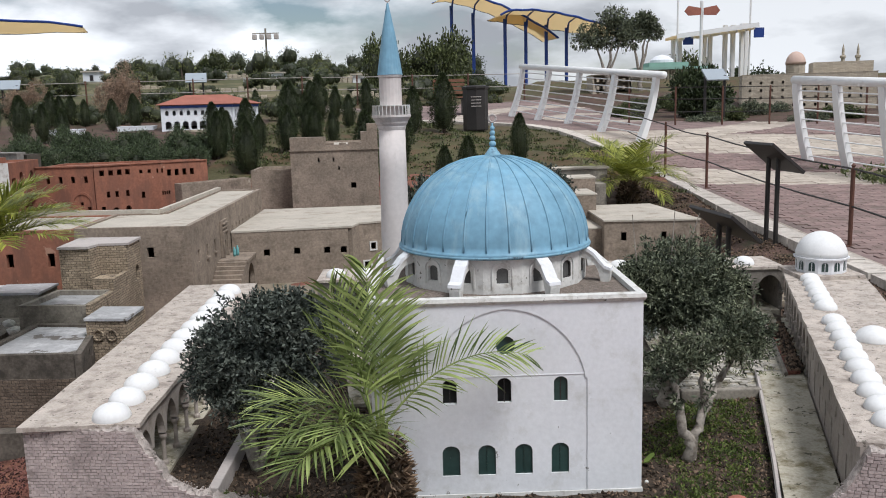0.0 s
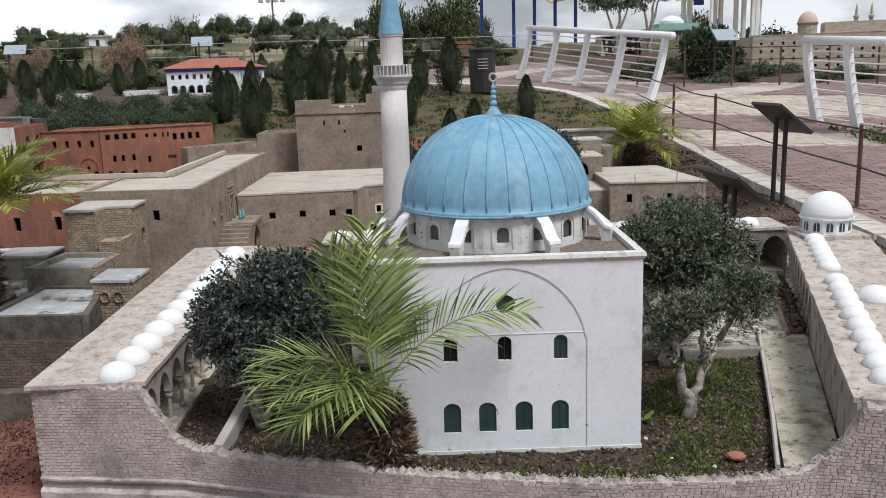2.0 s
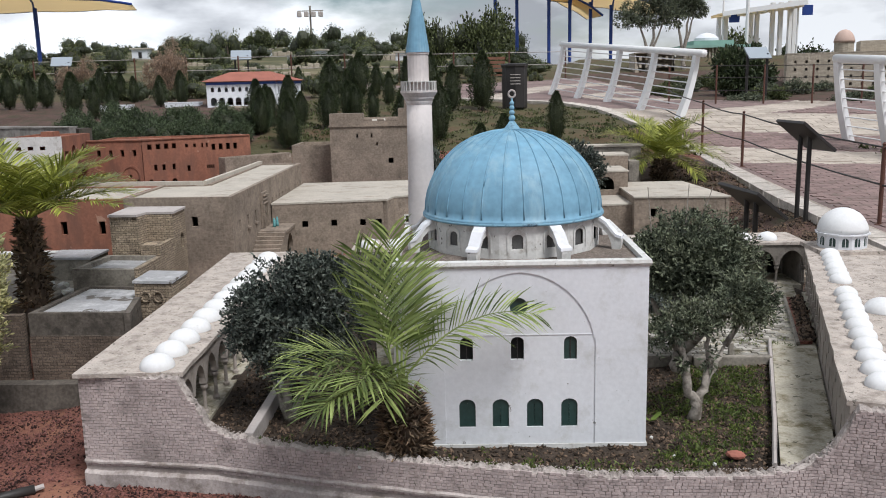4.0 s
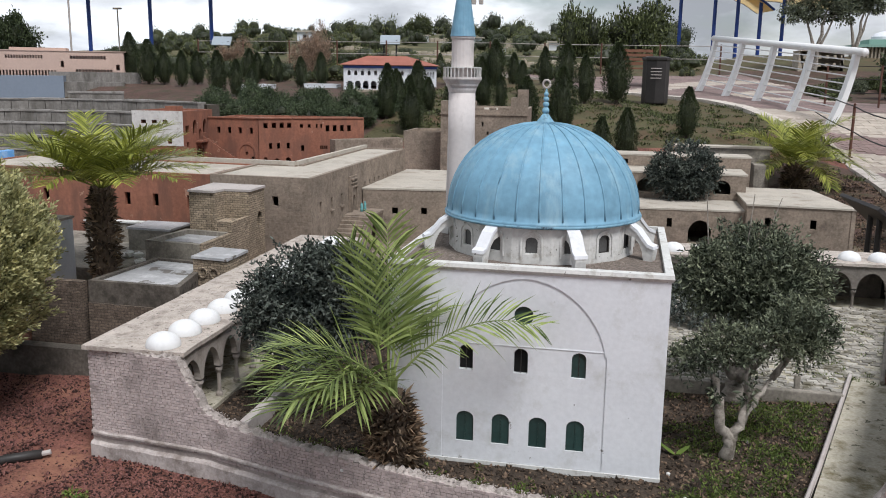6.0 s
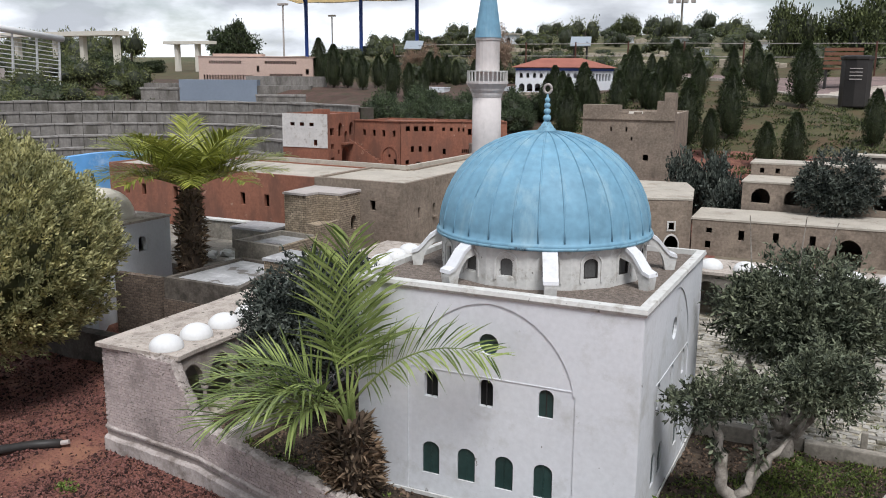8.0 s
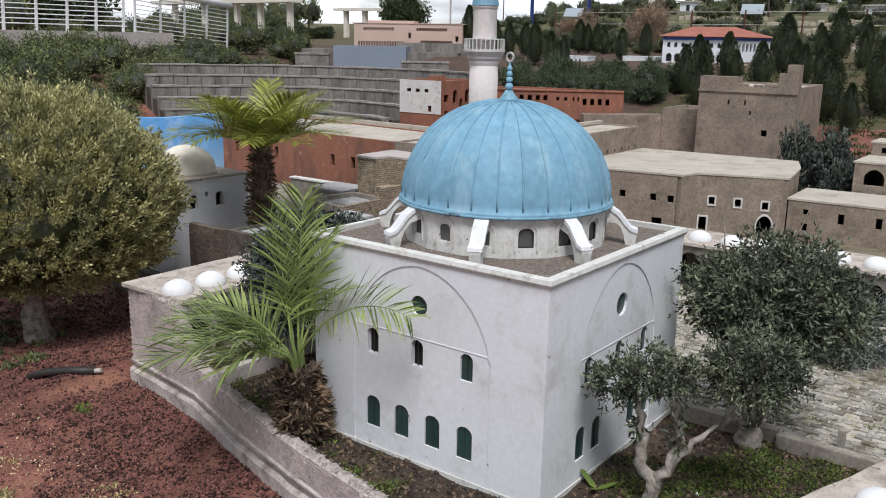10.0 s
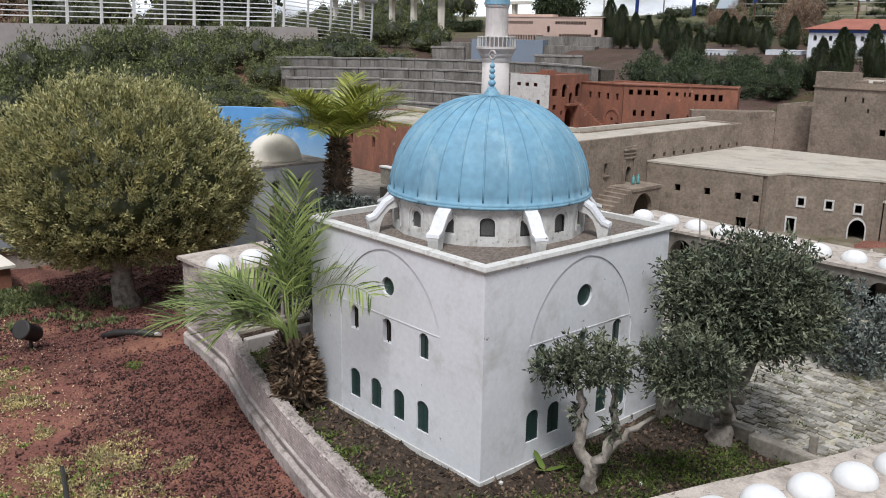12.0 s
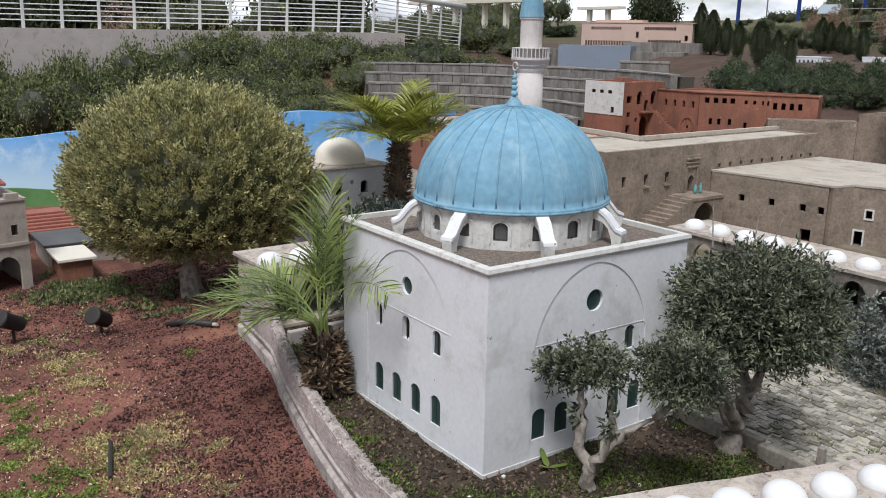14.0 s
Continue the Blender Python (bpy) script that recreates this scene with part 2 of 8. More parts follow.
GREY_ROOF = surface("dusty_roof", (0.43, 0.39, 0.335), vary=0.22, grain=90, blotch=3.5, bump=0.6, stain=(0.30, 0.26, 0.215), stain_at=0.60, chip=(0.15, 0.13, 0.105), chip_at=0.70, chip_scale=18)
RED_WALL = surface("rust_red_render", (0.262, 0.112, 0.073), vary=0.30, grain=40, blotch=3.5, bump=0.5, stain=(0.175, 0.084, 0.060), stain_at=0.54, streak=0.3, chip=(0.36, 0.21, 0.15), chip_at=0.67, chip_scale=9)
TAN_STONE = coursed("tan_brick", (0.32, 0.255, 0.185), (0.095, 0.076, 0.06), 0.038, 0.016, vary=0.4, depth=0.010, stain=(0.17, 0.132, 0.10), contrast=0.20)
# Darker brown than the tan brick houses.
BROWN_BRICK = coursed("dark_brown_brick", (0.150, 0.115, 0.090), (0.065, 0.052, 0.044), 0.042, 0.017, vary=0.45, depth=0.009, stain=(0.075, 0.06, 0.05), contrast=0.20)
# Darker than the grey render of the other low houses.
DARK_STONE = surface("dark_patchy_render", (0.125, 0.108, 0.092), vary=0.45, grain=60, blotch=5, bump=0.6, stain=(0.06, 0.052, 0.044), stain_at=0.55, hard=0.15)
OLD_STONE = surface("weathered_grey_render", (0.26, 0.235, 0.20), vary=0.34, grain=60, blotch=5, bump=0.5, stain=(0.14, 0.125, 0.105), stain_at=0.57, hard=0.15)
CREAM_STONE = coursed("cream_ashlar", (0.42, 0.365, 0.29), (0.33, 0.285, 0.23), 0.08, 0.035, vary=0.14)
PINK_WALL = surface("pink_render", (0.52, 0.38, 0.32), vary=0.1, grain=30, blotch=3, bump=0.2)
WHITE_FAR = surface("white_house_paint", (0.68, 0.70, 0.74), vary=0.06, grain=30, blotch=3, bump=0.1)
TILE_RED = surface("red_roof_tiles", (0.30, 0.115, 0.085), vary=0.25, grain=40, blotch=5, bump=0.4)
SOIL = surface("red_brown_mulch", (0.160, 0.066, 0.050), vary=0.65, grain=110, blotch=1.6, bump=1.0, bump_dist=0.016, stain=(0.275, 0.130, 0.085), stain_at=0.58, chip=(0.055, 0.026, 0.023), chip_at=0.62, chip_scale=70, hard=0.10)
CHIPS = surface("mulch_chips", (0.118, 0.052, 0.044), vary=0.8, grain=50, blotch=9, bump=0.2, island=0.8)
PAVING_STONE = surface("pale_worn_paving", (0.345, 0.325, 0.29), vary=0.34, grain=90, blotch=7, bump=0.7, stain=(0.12, 0.108, 0.075), stain_at=0.54, objvary=0.45)
STRIP_STONE = surface("mossy_concrete_strip", (0.43, 0.395, 0.32), vary=0.32, grain=80, blotch=6, bump=0.6, stain=(0.18, 0.155, 0.09), stain_at=0.56, chip=(0.10, 0.092, 0.06), chip_at=0.64, chip_scale=18)
PATH_RED = coursed("red_paver", (0.215, 0.155, 0.145), (0.15, 0.115, 0.105), 0.2, 0.1, vary=0.18)
PAVER_RED = surface("red_clay_paver", (0.225, 0.158, 0.146), vary=0.22, grain=30, blotch=3, bump=0.4, stain=(0.15, 0.115, 0.10), stain_at=0.58, objvary=0.3)
PAVER_REDS = surface("red_clay_pavers", (0.225, 0.158, 0.146), vary=0.22, grain=30, blotch=3, bump=0.4, stain=(0.15, 0.115, 0.10), stain_at=0.58, island=0.3)
PAVER_CREAMS = surface("cream_slabs", (0.42, 0.365, 0.31), vary=0.18, grain=30, blotch=3, bump=0.4, stain=(0.28, 0.24, 0.2), stain_at=0.6, island=0.25)
PATH_CREAM = coursed("cream_paver", (0.41, 0.355, 0.305), (0.30, 0.255, 0.215), 0.3, 0.15, vary=0.15)
BENCH_WOOD = surface("weathered_bench_wood", (0.17, 0.085, 0.055), vary=0.3, grain=40, blotch=5, bump=0.3)
BARK = surface("olive_bark", (0.30, 0.27, 0.235), vary=0.42, grain=50, blotch=14, bump=0.8, bump_dist=0.006, stain=(0.13, 0.11, 0.09), stain_at=0.55)
DARK_BARK = surface("dark_bark", (0.07, 0.055, 0.045), vary=0.4, grain=60, blotch=16, bump=0.8, bump_dist=0.006)
PLINTH_STONE = surface("stained_plinth_render", (0.42, 0.37, 0.35), vary=0.3, grain=90, blotch=6, bump=0.7, bump_dist=0.006, stain=(0.21, 0.175, 0.155), stain_at=0.55)
# Dark green: the bush's inner shade is put into this colour.
BUSH_SHADE = leafy("juniper_inner_shade", (0.052, 0.056, 0.024), trans=0.0)
PALM_FIBRE = leafy("palm_fibre", (0.075, 0.05, 0.036), vary=0.7, tip=(0.30, 0.21, 0.15), trans=0.05, rough=0.9)
SILVER_LEAF = leafy("silvery_leaves", (0.10, 0.125, 0.12), vary=0.6, tip=(0.36, 0.40, 0.40))
PALM_BARK = surface("palm_bark", (0.115, 0.082, 0.058), vary=0.5, grain=40, blotch=14, bump=0.8, bump_dist=0.006)
OLIVE_LEAF = leafy("olive_leaves", (0.034, 0.047, 0.030), vary=0.6, tip=(0.25, 0.28, 0.20))
DARK_LEAF = leafy("dark_shrub_leaves", (0.027, 0.038, 0.034), vary=0.6, tip=(0.165, 0.19, 0.175))
BUSH_LEAF = leafy("juniper_leaves", (0.285, 0.29, 0.115), vary=0.5, tip=(0.74, 0.70, 0.40), trans=0.40)
CYPRESS_LEAF = leafy("cypress_leaves", (0.028, 0.044, 0.019), tip=(0.075, 0.10, 0.046), trans=0.15)
FAR_LEAF = leafy("far_shrub_leaves", (0.040, 0.053, 0.021), tip=(0.15, 0.175, 0.075))
PALE_LEAF = leafy("pale_scrub_leaves", (0.095, 0.115, 0.045), tip=(0.23, 0.25, 0.11))
# Core colour that carries the shade deep inside crowns and hedges.
SHADE_LEAF = leafy("crown_inner_shade", (0.030, 0.036, 0.018), vary=0.3, trans=0.0)
PALM_LEAF = leafy("palm_leaflets", (0.20, 0.235, 0.04), tip=(0.47, 0.49, 0.11), rough=0.4, trans=0.35)
PALM_LEAF_BLUE = leafy("grey_green_palm_leaflets", (0.095, 0.165, 0.042), vary=0.6, tip=(0.44, 0.53, 0.21), rough=0.22, trans=0.4)
LUSH = leafy("fresh_grass", (0.15, 0.24, 0.045), tip=(0.34, 0.46, 0.12), trans=0.4)
STRAW = surface("dry_straw", (0.52, 0.38, 0.25), vary=0.6, grain=60, blotch=9, bump=0.1, island=0.9)
GRASS = leafy("grass_blades", (0.06, 0.095, 0.022), tip=(0.19, 0.25, 0.065), trans=0.35)
WEED = leafy("dry_weeds", (0.36, 0.29, 0.12), tip=(0.80, 0.70, 0.40), trans=0.4)
RAIL_WHITE = surface("white_rail_paint", (0.72, 0.72, 0.72), rough=0.4, vary=0.05, bump=0.05)
RUST = surface("rusty_post_paint", (0.10, 0.045, 0.032), rough=0.6, vary=0.3, bump=0.2)
BLACK_METAL = surface("dark_metal", (0.03, 0.027, 0.026), rough=0.5, vary=0.3, bump=0.1)
BLUE_STEEL = surface("blue_steel_paint", (0.02, 0.05, 0.22), rough=0.4, vary=0.15, bump=0.05)
CANVAS = surface("cream_canvas", (0.78, 0.68, 0.50), rough=0.9, vary=0.05, grain=8, blotch=0.6, bump=0.0)
cn, cl = CANVAS.node_tree.nodes, CANVAS.node_tree.links
sheer = cn.new("ShaderNodeBsdfTranslucent")
sheer.inputs[0].default_value = (0.86, 0.74, 0.54, 1)
blend = cn.new("ShaderNodeMixShader")
blend.inputs[0].default_value = 0.7
cl.new(cn["Principled BSDF"].outputs[0], blend.inputs[1])
cl.new(sheer.outputs[0], blend.inputs[2])
cl.new(blend.outputs[0], cn["Material Output"].inputs[0])
BLUE_GREY = surface("blue_grey_panel", (0.21, 0.25, 0.31), vary=0.08, grain=20, blotch=2, bump=0.1)
GREEN_ROOF = surface("green_copper_roof", (0.22, 0.36, 0.31), vary=0.1, bump=0.1)


# ---- mesh helpers ----
def link_mesh(name, bm, material, smooth=False):
    bmesh.ops.recalc_face_normals(bm, faces=bm.faces)
    me = bpy.data.meshes.new(name)
    bm.to_mesh(me)
    bm.free()
    for m in (material if isinstance(material, (list, tuple)) else (material,)):
        me.materials.append(m)
    if smooth:
        me.polygons.foreach_set("use_smooth", [True] * len(me.polygons))
    return new(name, me)


def part(name, bm, material, parent, label="", smooth=False):
    ob = link_mesh(name, bm, material, smooth)
    ob.parent = parent
    if label:
        tagged(ob, label)
    return ob


def thing(name, label, category, group="", kind="", at=(0, 0, 0)):
    ob = new(name)
    ob.empty_display_size = 0.1
    ob.location = at
    return tagged(ob, label, category, group, kind)


def mesh_from(name, verts, faces, material, parent=None, smooth=False, matids=None):
    me = bpy.data.meshes.new(name)
    me.from_pydata(verts, [], faces)
    for m in (material if isinstance(material, (list, tuple)) else (material,)):
        me.materials.append(m)
    if matids is not None:
        me.polygons.foreach_set("material_index", matids)
    if smooth:
        me.polygons.foreach_set("use_smooth", [True] * len(me.polygons))
    me.update()
    ob = new(name, me)
    if parent:
        ob.parent = parent
    return ob


def box(bm, x0, x1, y0, y1, z0, z1, m=None):
    v = [bm.verts.new(m @ Vector(p) if m else p) for p in ((x0, y0, z0), (x1, y0, z0), (x1, y1, z0), (x0, y1, z0), (x0, y0, z1), (x1, y0, z1), (x1, y1, z1), (x0, y1, z1))]
    for f in ((0, 3, 2, 1), (4, 5, 6, 7), (0, 1, 5, 4), (1, 2, 6, 5), (2, 3, 7, 6), (3, 0, 4, 7)):
        bm.faces.new([v[i] for i in f])
    return bm


def boxed(*a, bevel=0.0, m=None):
    bm = box(bmesh.new(), *a, m=m)
    if bevel:
        bmesh.ops.bevel(bm, geom=bm.edges[:], offset=bevel, segments=2, affect="EDGES", profile=0.6)
    return bm


def prism(bm, outline, z0, z1):
    lo = [bm.verts.new((x, y, z0)) for x, y in outline]
    hi = [bm.verts.new((x, y, z1)) for x, y in outline]
    bm.faces.new(lo[::-1])
    bm.faces.new(hi)
    k = len(lo)
    for i in range(k):
        bm.faces.new((lo[i], lo[(i + 1) % k], hi[(i + 1) % k], hi[i]))
    return bm


def lathe(bm, profile, segs=32, centre=(0, 0, 0), phase=0.0):
    rings = []
    for r, z in profile:
        if r < 1e-6:
            rings.append([bm.verts.new((centre[0], centre[1], centre[2] + z))])
        else:
            rings.append([bm.verts.new((centre[0] + r * math.cos(phase + 2 * math.pi * i / segs), centre[1] + r * math.sin(phase + 2 * math.pi * i / segs), centre[2] + z)) for i in range(segs)])
    for a, b in zip(rings, rings[1:]):
        for i in range(segs):
            j = (i + 1) % segs
            if len(a) == 1 and len(b) == 1:
                continue
            if len(a) == 1:
                bm.faces.new((a[0], b[i], b[j]))
            elif len(b) == 1:
                bm.faces.new((a[i], a[j], b[0]))
            else:
                bm.faces.new((a[i], a[j], b[j], b[i]))
    for ring, flip in ((rings[0], True), (rings[-1], False)):
        if len(ring) > 2:
            bm.faces.new(ring[::-1] if flip else ring)
    return bm


def tube(bm, points, radii, segs=8):
    pts = [Vector(p) for p in points]
    if not isinstance(radii, (list, tuple)):
        radii = [radii] * len(pts)
    rings = []
    ref = Vector((0.13, 0.31, 0.94))
    for i, p in enumerate(pts):
        d = (pts[min(i + 1, len(pts) - 1)] - pts[max(i - 1, 0)]).normalized()
        u = d.cross(ref)
        if u.length < 0.05:
            u = d.cross(Vector((1, 0, 0)))
        u.normalize()
        w = d.cross(u)
        rings.append([bm.verts.new(p + radii[i] * (u * math.cos(2 * math.pi * k / segs) + w * math.sin(2 * math.pi * k / segs))) for k in range(segs)])
    for a, b in zip(rings, rings[1:]):
        for k in range(segs):
            bm.faces.new((a[k], a[(k + 1) % segs], b[(k + 1) % segs], b[k]))
    bm.faces.new(rings[0][::-1])
    bm.faces.new(rings[-1])
    return bm


def arch_outline(x0, x1, z0, spring, top, steps=10, pointed=False):
    """A window or arch outline, from the foot up round the head and down again."""
    pts = [(x0, z0)]
    half, mid = (x1 - x0) / 2, (x0 + x1) / 2
    rise = top - spring
    for i in range(steps + 1):
        a = math.pi * i / steps
        c = math.cos(a)
        if pointed:
            h = rise * (1 - abs(c) ** 2.2) ** 0.62 * (0.93 + 0.07 * (1 - abs(c)))
        else:
            h = rise * math.sin(a)
        pts.append((mid - half * c, spring + h))
    pts.append((x1, z0))
    return pts


def pierced(outline, holes, thick, m):
    """A slab standing in its own x-z plane from y=0 back to y=thick, with openings right through it, laid by m."""
    bm = bmesh.new()
    edges, loops = [], []
    for loop in (outline, *holes):
        vs = [bm.verts.new((x, 0, z)) for x, z in loop]
        loops.append(vs)
        edges += [bm.edges.new((vs[i], vs[(i + 1) % len(vs)])) for i in range(len(vs))]
    bmesh.ops.triangle_fill(bm, use_beauty=True, use_dissolve=False, edges=edges)
    front = bm.faces[:]
    twin = {v: bm.verts.new((v.co.x, thick, v.co.z)) for v in bm.verts[:]}
    for f in front:
        bm.faces.new([twin[v] for v in reversed(f.verts)])
    for vs in loops:
        for i in range(len(vs)):
            a, b = vs[i], vs[(i + 1) % len(vs)]
            bm.faces.new((a, b, twin[b], twin[a]))
    bmesh.ops.transform(bm, matrix=m, verts=bm.verts)
    return bm


def slab_of(outline, thick, m):
    """A pane or plate of that outline, in the x-z plane, thick deep."""
    return pierced(outline, [], thick, m)


def rect(x0, x1, z0, z1):
    return [(x0, z0), (x1, z0), (x1, z1), (x0, z1)]


def face_frame(x, y, angle):
    """A standing plane: its x axis runs at that angle in plan, its y axis goes into the wall."""
    return pose(x, y, 0, 0, 0, angle)


# ---- terrain ----
def ramp_of(x, table):
    for (x0, y0), (x1, y1) in zip(table, table[1:]):
        if x <= x1:
            s = min(max((x - x0) / (x1 - x0), 0), 1)
            return y0 + (y1 - y0) * s
    return table[-1][1]


BACK = [(-20, -0.1), (2.6, -0.06), (3.6, -0.04), (6.0, 0.05), (9.5, 0.10), (10.6, 0.36), (12, 0.58), (14, 0.93), (16.5, 1.22), (20, 1.42), (30, 1.85), (50, 3.35), (70, 4.65), (100, 4.8), (160, 2.5), (400, 0)]
PATH_RISE = [(-10, -0.1), (4, 0.1), (7.8, 0.22), (11.7, 0.38), (13, 0.45), (14.5, 0.62), (16, 0.86), (18, 1.08), (22, 1.25), (25, 1.5), (31, 2.35), (60, 2.6)]
LEFT_RISE = [(-40, 1.3), (-14, 1.2), (-11, 0.9), (-9, 0.5), (-7, 0.1), (-5, 0.0), (0, 0.0)]


def smooth(a, b, x):
    s = min(max((x - a) / (b - a), 0), 1)
    return s * s * (3 - 2 * s)


def ground_height(x, y):
    z = ramp_of(y, BACK)
    right = smooth(2.6, 3.7, x - 0.03 * (y - 7))
    if y > 13:
        right = max(right, smooth(1.2, 2.6, x + (y - 13) * 0.35) * smooth(13, 15.5, y) * smooth(30, 20, y))
    z = z * (1 - right) + ramp_of(y, PATH_RISE) * right
    left = ramp_of(x, LEFT_RISE) * smooth(4, 9, y)
    z = max(z, left) if x < -4.5 else z
    if y > 25:
        z -= 1.9 * smooth(30, 60, y) * smooth(-7, 12, x * 30 / y) + 1.6 * smooth(30, 60, y) * smooth(-12, -20, x * 30 / y)
    if x < -7:
        z -= 0.32 * smooth(-14.5, -12.5, x) * smooth(-7.5, -9, x) * smooth(11.5, 12.8, y) * smooth(16.4, 15.4, y + 0.45 * (x + 10))
    if y < 4.5 and x < -1.2:
        z -= 0.10 * smooth(-1.5, -2.6, x) * smooth(6, 4, y)
    return z


def uneven(x, y, size=0.02):
    return size * noise.noise((x * 3.1, y * 3.1, 0.3)) + 0.4 * size * noise.noise((x * 11, y * 11, 1.7))


def grid_lines(spans):
    out = []
    for a, b, step in spans:
        k = max(1, round((b - a) / step))
        out += [a + (b - a) * i / k for i in range(k)]
    return out + [spans[-1][1]]


gx = grid_lines([(-420, -60, 40), (-60, -20, 4), (-20, -8, 1), (-8, -4, 0.25), (-4, 4, 0.08), (4, 8, 0.3), (8, 20, 1), (20, 60, 4), (60, 420, 40)])
gy = grid_lines([(-60, -8, 8), (-8, -1, 0.7), (-1, 4.5, 0.08), (4.5, 14, 0.25), (14, 30, 0.6), (30, 70, 2.5), (70, 130, 6), (130, 420, 50)])
gv = [(x, y, ground_height(x, y) + (uneven(x, y, 0.03) if y < 40 else 0.25 * noise.noise((x * 0.2, y * 0.2, 0)))) for y in gy for x in gx]
gf = [(j * len(gx) + i, j * len(gx) + i + 1, (j + 1) * len(gx) + i + 1, (j + 1) * len(gx) + i) for j in range(len(gy) - 1) for i in range(len(gx) - 1)]


def ground_kind(i):
    a = gv[gf[i][0]]
    if a[1] > 30:
        return 2
    if a[0] > 1.9 and a[1] > 4.7 and a[1] < 12:
        return 3
    if a[1] > 12.0:
        return (1 if a[0] > -3.2 or a[1] > 19 else 3) if not (a[0] > 3.0 and a[1] < 27) else 3
    return 0


SLOPE_SOIL = surface("dark_slope_mulch", (0.085, 0.05, 0.04), vary=0.5, grain=25, blotch=2, bump=0.8, bump_dist=0.02, stain=(0.05, 0.045, 0.025), stain_at=0.55)
HILL = surface("dry_grassy_slope", (0.075, 0.068, 0.032), vary=0.5, grain=20, blotch=1.2, bump=0.5, bump_dist=0.03, stain=(0.10, 0.06, 0.035), stain_at=0.55)
FAR_HILL = surface("scrubby_hillside", (0.078, 0.078, 0.036), vary=0.6, grain=3, blotch=0.25, bump=0.3, bump_dist=0.1, stain=(0.19, 0.16, 0.095), stain_at=0.58)
ground = mesh_from("ground", gv, gf, [SOIL, HILL, FAR_HILL, SLOPE_SOIL], smooth=True, matids=[ground_kind(i) for i in range(len(gf))])
tagged(ground, "red-brown mulched ground rising to a grassy slope", "ground", kind="structure")

# ---- courtyard ----
COURT = [(-1.05, 3.24), (-0.9, 3.20), (-0.476, 3.07), (0.0, 2.96), (0.37, 2.89), (0.66, 2.845), (1.18, 2.835), (1.37, 2.855), (1.52, 2.86), (2.46, 5.80), (2.40, 5.95), (-1.10, 5.95)]


def inside(x, y, poly):
    c = False
    for (x0, y0), (x1, y1) in zip(poly, poly[1:] + poly[:1]):
        if (y0 > y) != (y1 > y) and x < (x1 - x0) * (y - y0) / (y1 - y0) + x0:
            c = not c
    return c


def garden_height(x, y):
    return 0.118 + uneven(x, y, 0.022)


def patch(name, x0, x1, y0, y1, step, height, keep, material):
    nx, ny = round((x1 - x0) / step), round((y1 - y0) / step)
    vs, fs, at = [], [], {}
    for j in range(ny):
        for i in range(nx):
            if not keep(x0 + (i + 0.5) * step, y0 + (j + 0.5) * step):
                continue
            q = []
            for a, b in ((i, j), (i + 1, j), (i + 1, j + 1), (i, j + 1)):
                if (a, b) not in at:
                    at[(a, b)] = len(vs)
                    x, y = x0 + a * step, y0 + b * step
                    vs.append((x, y, height(x, y)))
                q.append(at[(a, b)])
            fs.append(q)
    return mesh_from(name, vs, fs, material, smooth=True)


GARDEN_SOIL = surface("dark_garden_soil", (0.046, 0.033, 0.024), vary=0.6, grain=110, blotch=8, bump=1.0, bump_dist=0.014, stain=(0.085, 0.062, 0.042), stain_at=0.6, hard=0.12)
garden = patch("garden_bed", -1.12, 2.5, 2.8, 6.0, 0.04, garden_height, lambda x, y: inside(x, y, COURT), GARDEN_SOIL)
tagged(garden, "dark soil bed inside the courtyard wall", "soil", kind="structure")

# pale strip of paving along the right arcade and the plaza behind the garden
strip = thing("pavement", "mossy pale concrete walkway beside the arcade", "pavement", kind="structure")
part("slab", prism(bmesh.new(), [(1.285, 2.90), (1.50, 2.90), (2.02, 4.46), (1.80, 4.50)], 0.05, 0.148), STRIP_STONE, strip)
edge = thing("metal_edging", "thin grey metal edging strip along the bed", "edging")
part("strip", tube(bmesh.new(), [(1.27, 2.92, 0.15), (1.42, 3.36, 0.155), (1.62, 3.98, 0.155), (1.78, 4.48, 0.16)], 0.010, 6), CONCRETE, edge)
kerb = thing("garden_kerb", "low weathered concrete kerb edging the garden", "kerb")
part("kerbstone", boxed(0.86, 1.28, 4.168, 4.208, 0.08, 0.178, bevel=0.006), OLD_STONE, kerb)
part("kerbstone", boxed(1.282, 1.68, 4.148, 4.19, 0.08, 0.172, bevel=0.006), OLD_STONE, kerb)
part("stub_post", boxed(1.48, 1.505, 4.215, 4.24, 0.12, 0.225, bevel=0.004), OLD_STONE, kerb)
part("netting", pierced(rect(0, 1.62, 0.10, 0.158), [], 0.003, pose(1.282, 2.92, 0, 0, 0, 71.9)), BLACK_METAL, edge, "dark garden netting under the strip")
planter = thing("planting_bed", "narrow bed of dark red mulch along the arcade", "bed", kind="structure")
part("mulch", prism(bmesh.new(), [(1.92, 4.42), (1.99, 4.42), (2.29, 5.36), (2.20, 5.41)], 0.06, 0.166), SOIL, planter)
part("edging", tube(bmesh.new(), [(1.905, 4.40, 0.16), (2.05, 4.90, 0.162), (2.195, 5.42, 0.16)], 0.012, 6), OLD_STONE, planter)
lkerb = thing("garden_kerb", "low pale concrete kerb beside the shaded arcade", "kerb")
part("kerbstone", boxed(-0.80, -0.76, 3.20, 4.7, 0.08, 0.185, bevel=0.006, m=pose(0, 0, 0, 0, 0, 0)), CONCRETE, lkerb)
PLAZA_SAND = surface("damp_sandy_plaza", (0.215, 0.180, 0.138), vary=0.35, grain=70, blotch=2.2, bump=0.6, stain=(0.105, 0.088, 0.052), stain_at=0.52, chip=(0.33, 0.29, 0.23), chip_at=0.66, chip_scale=6)
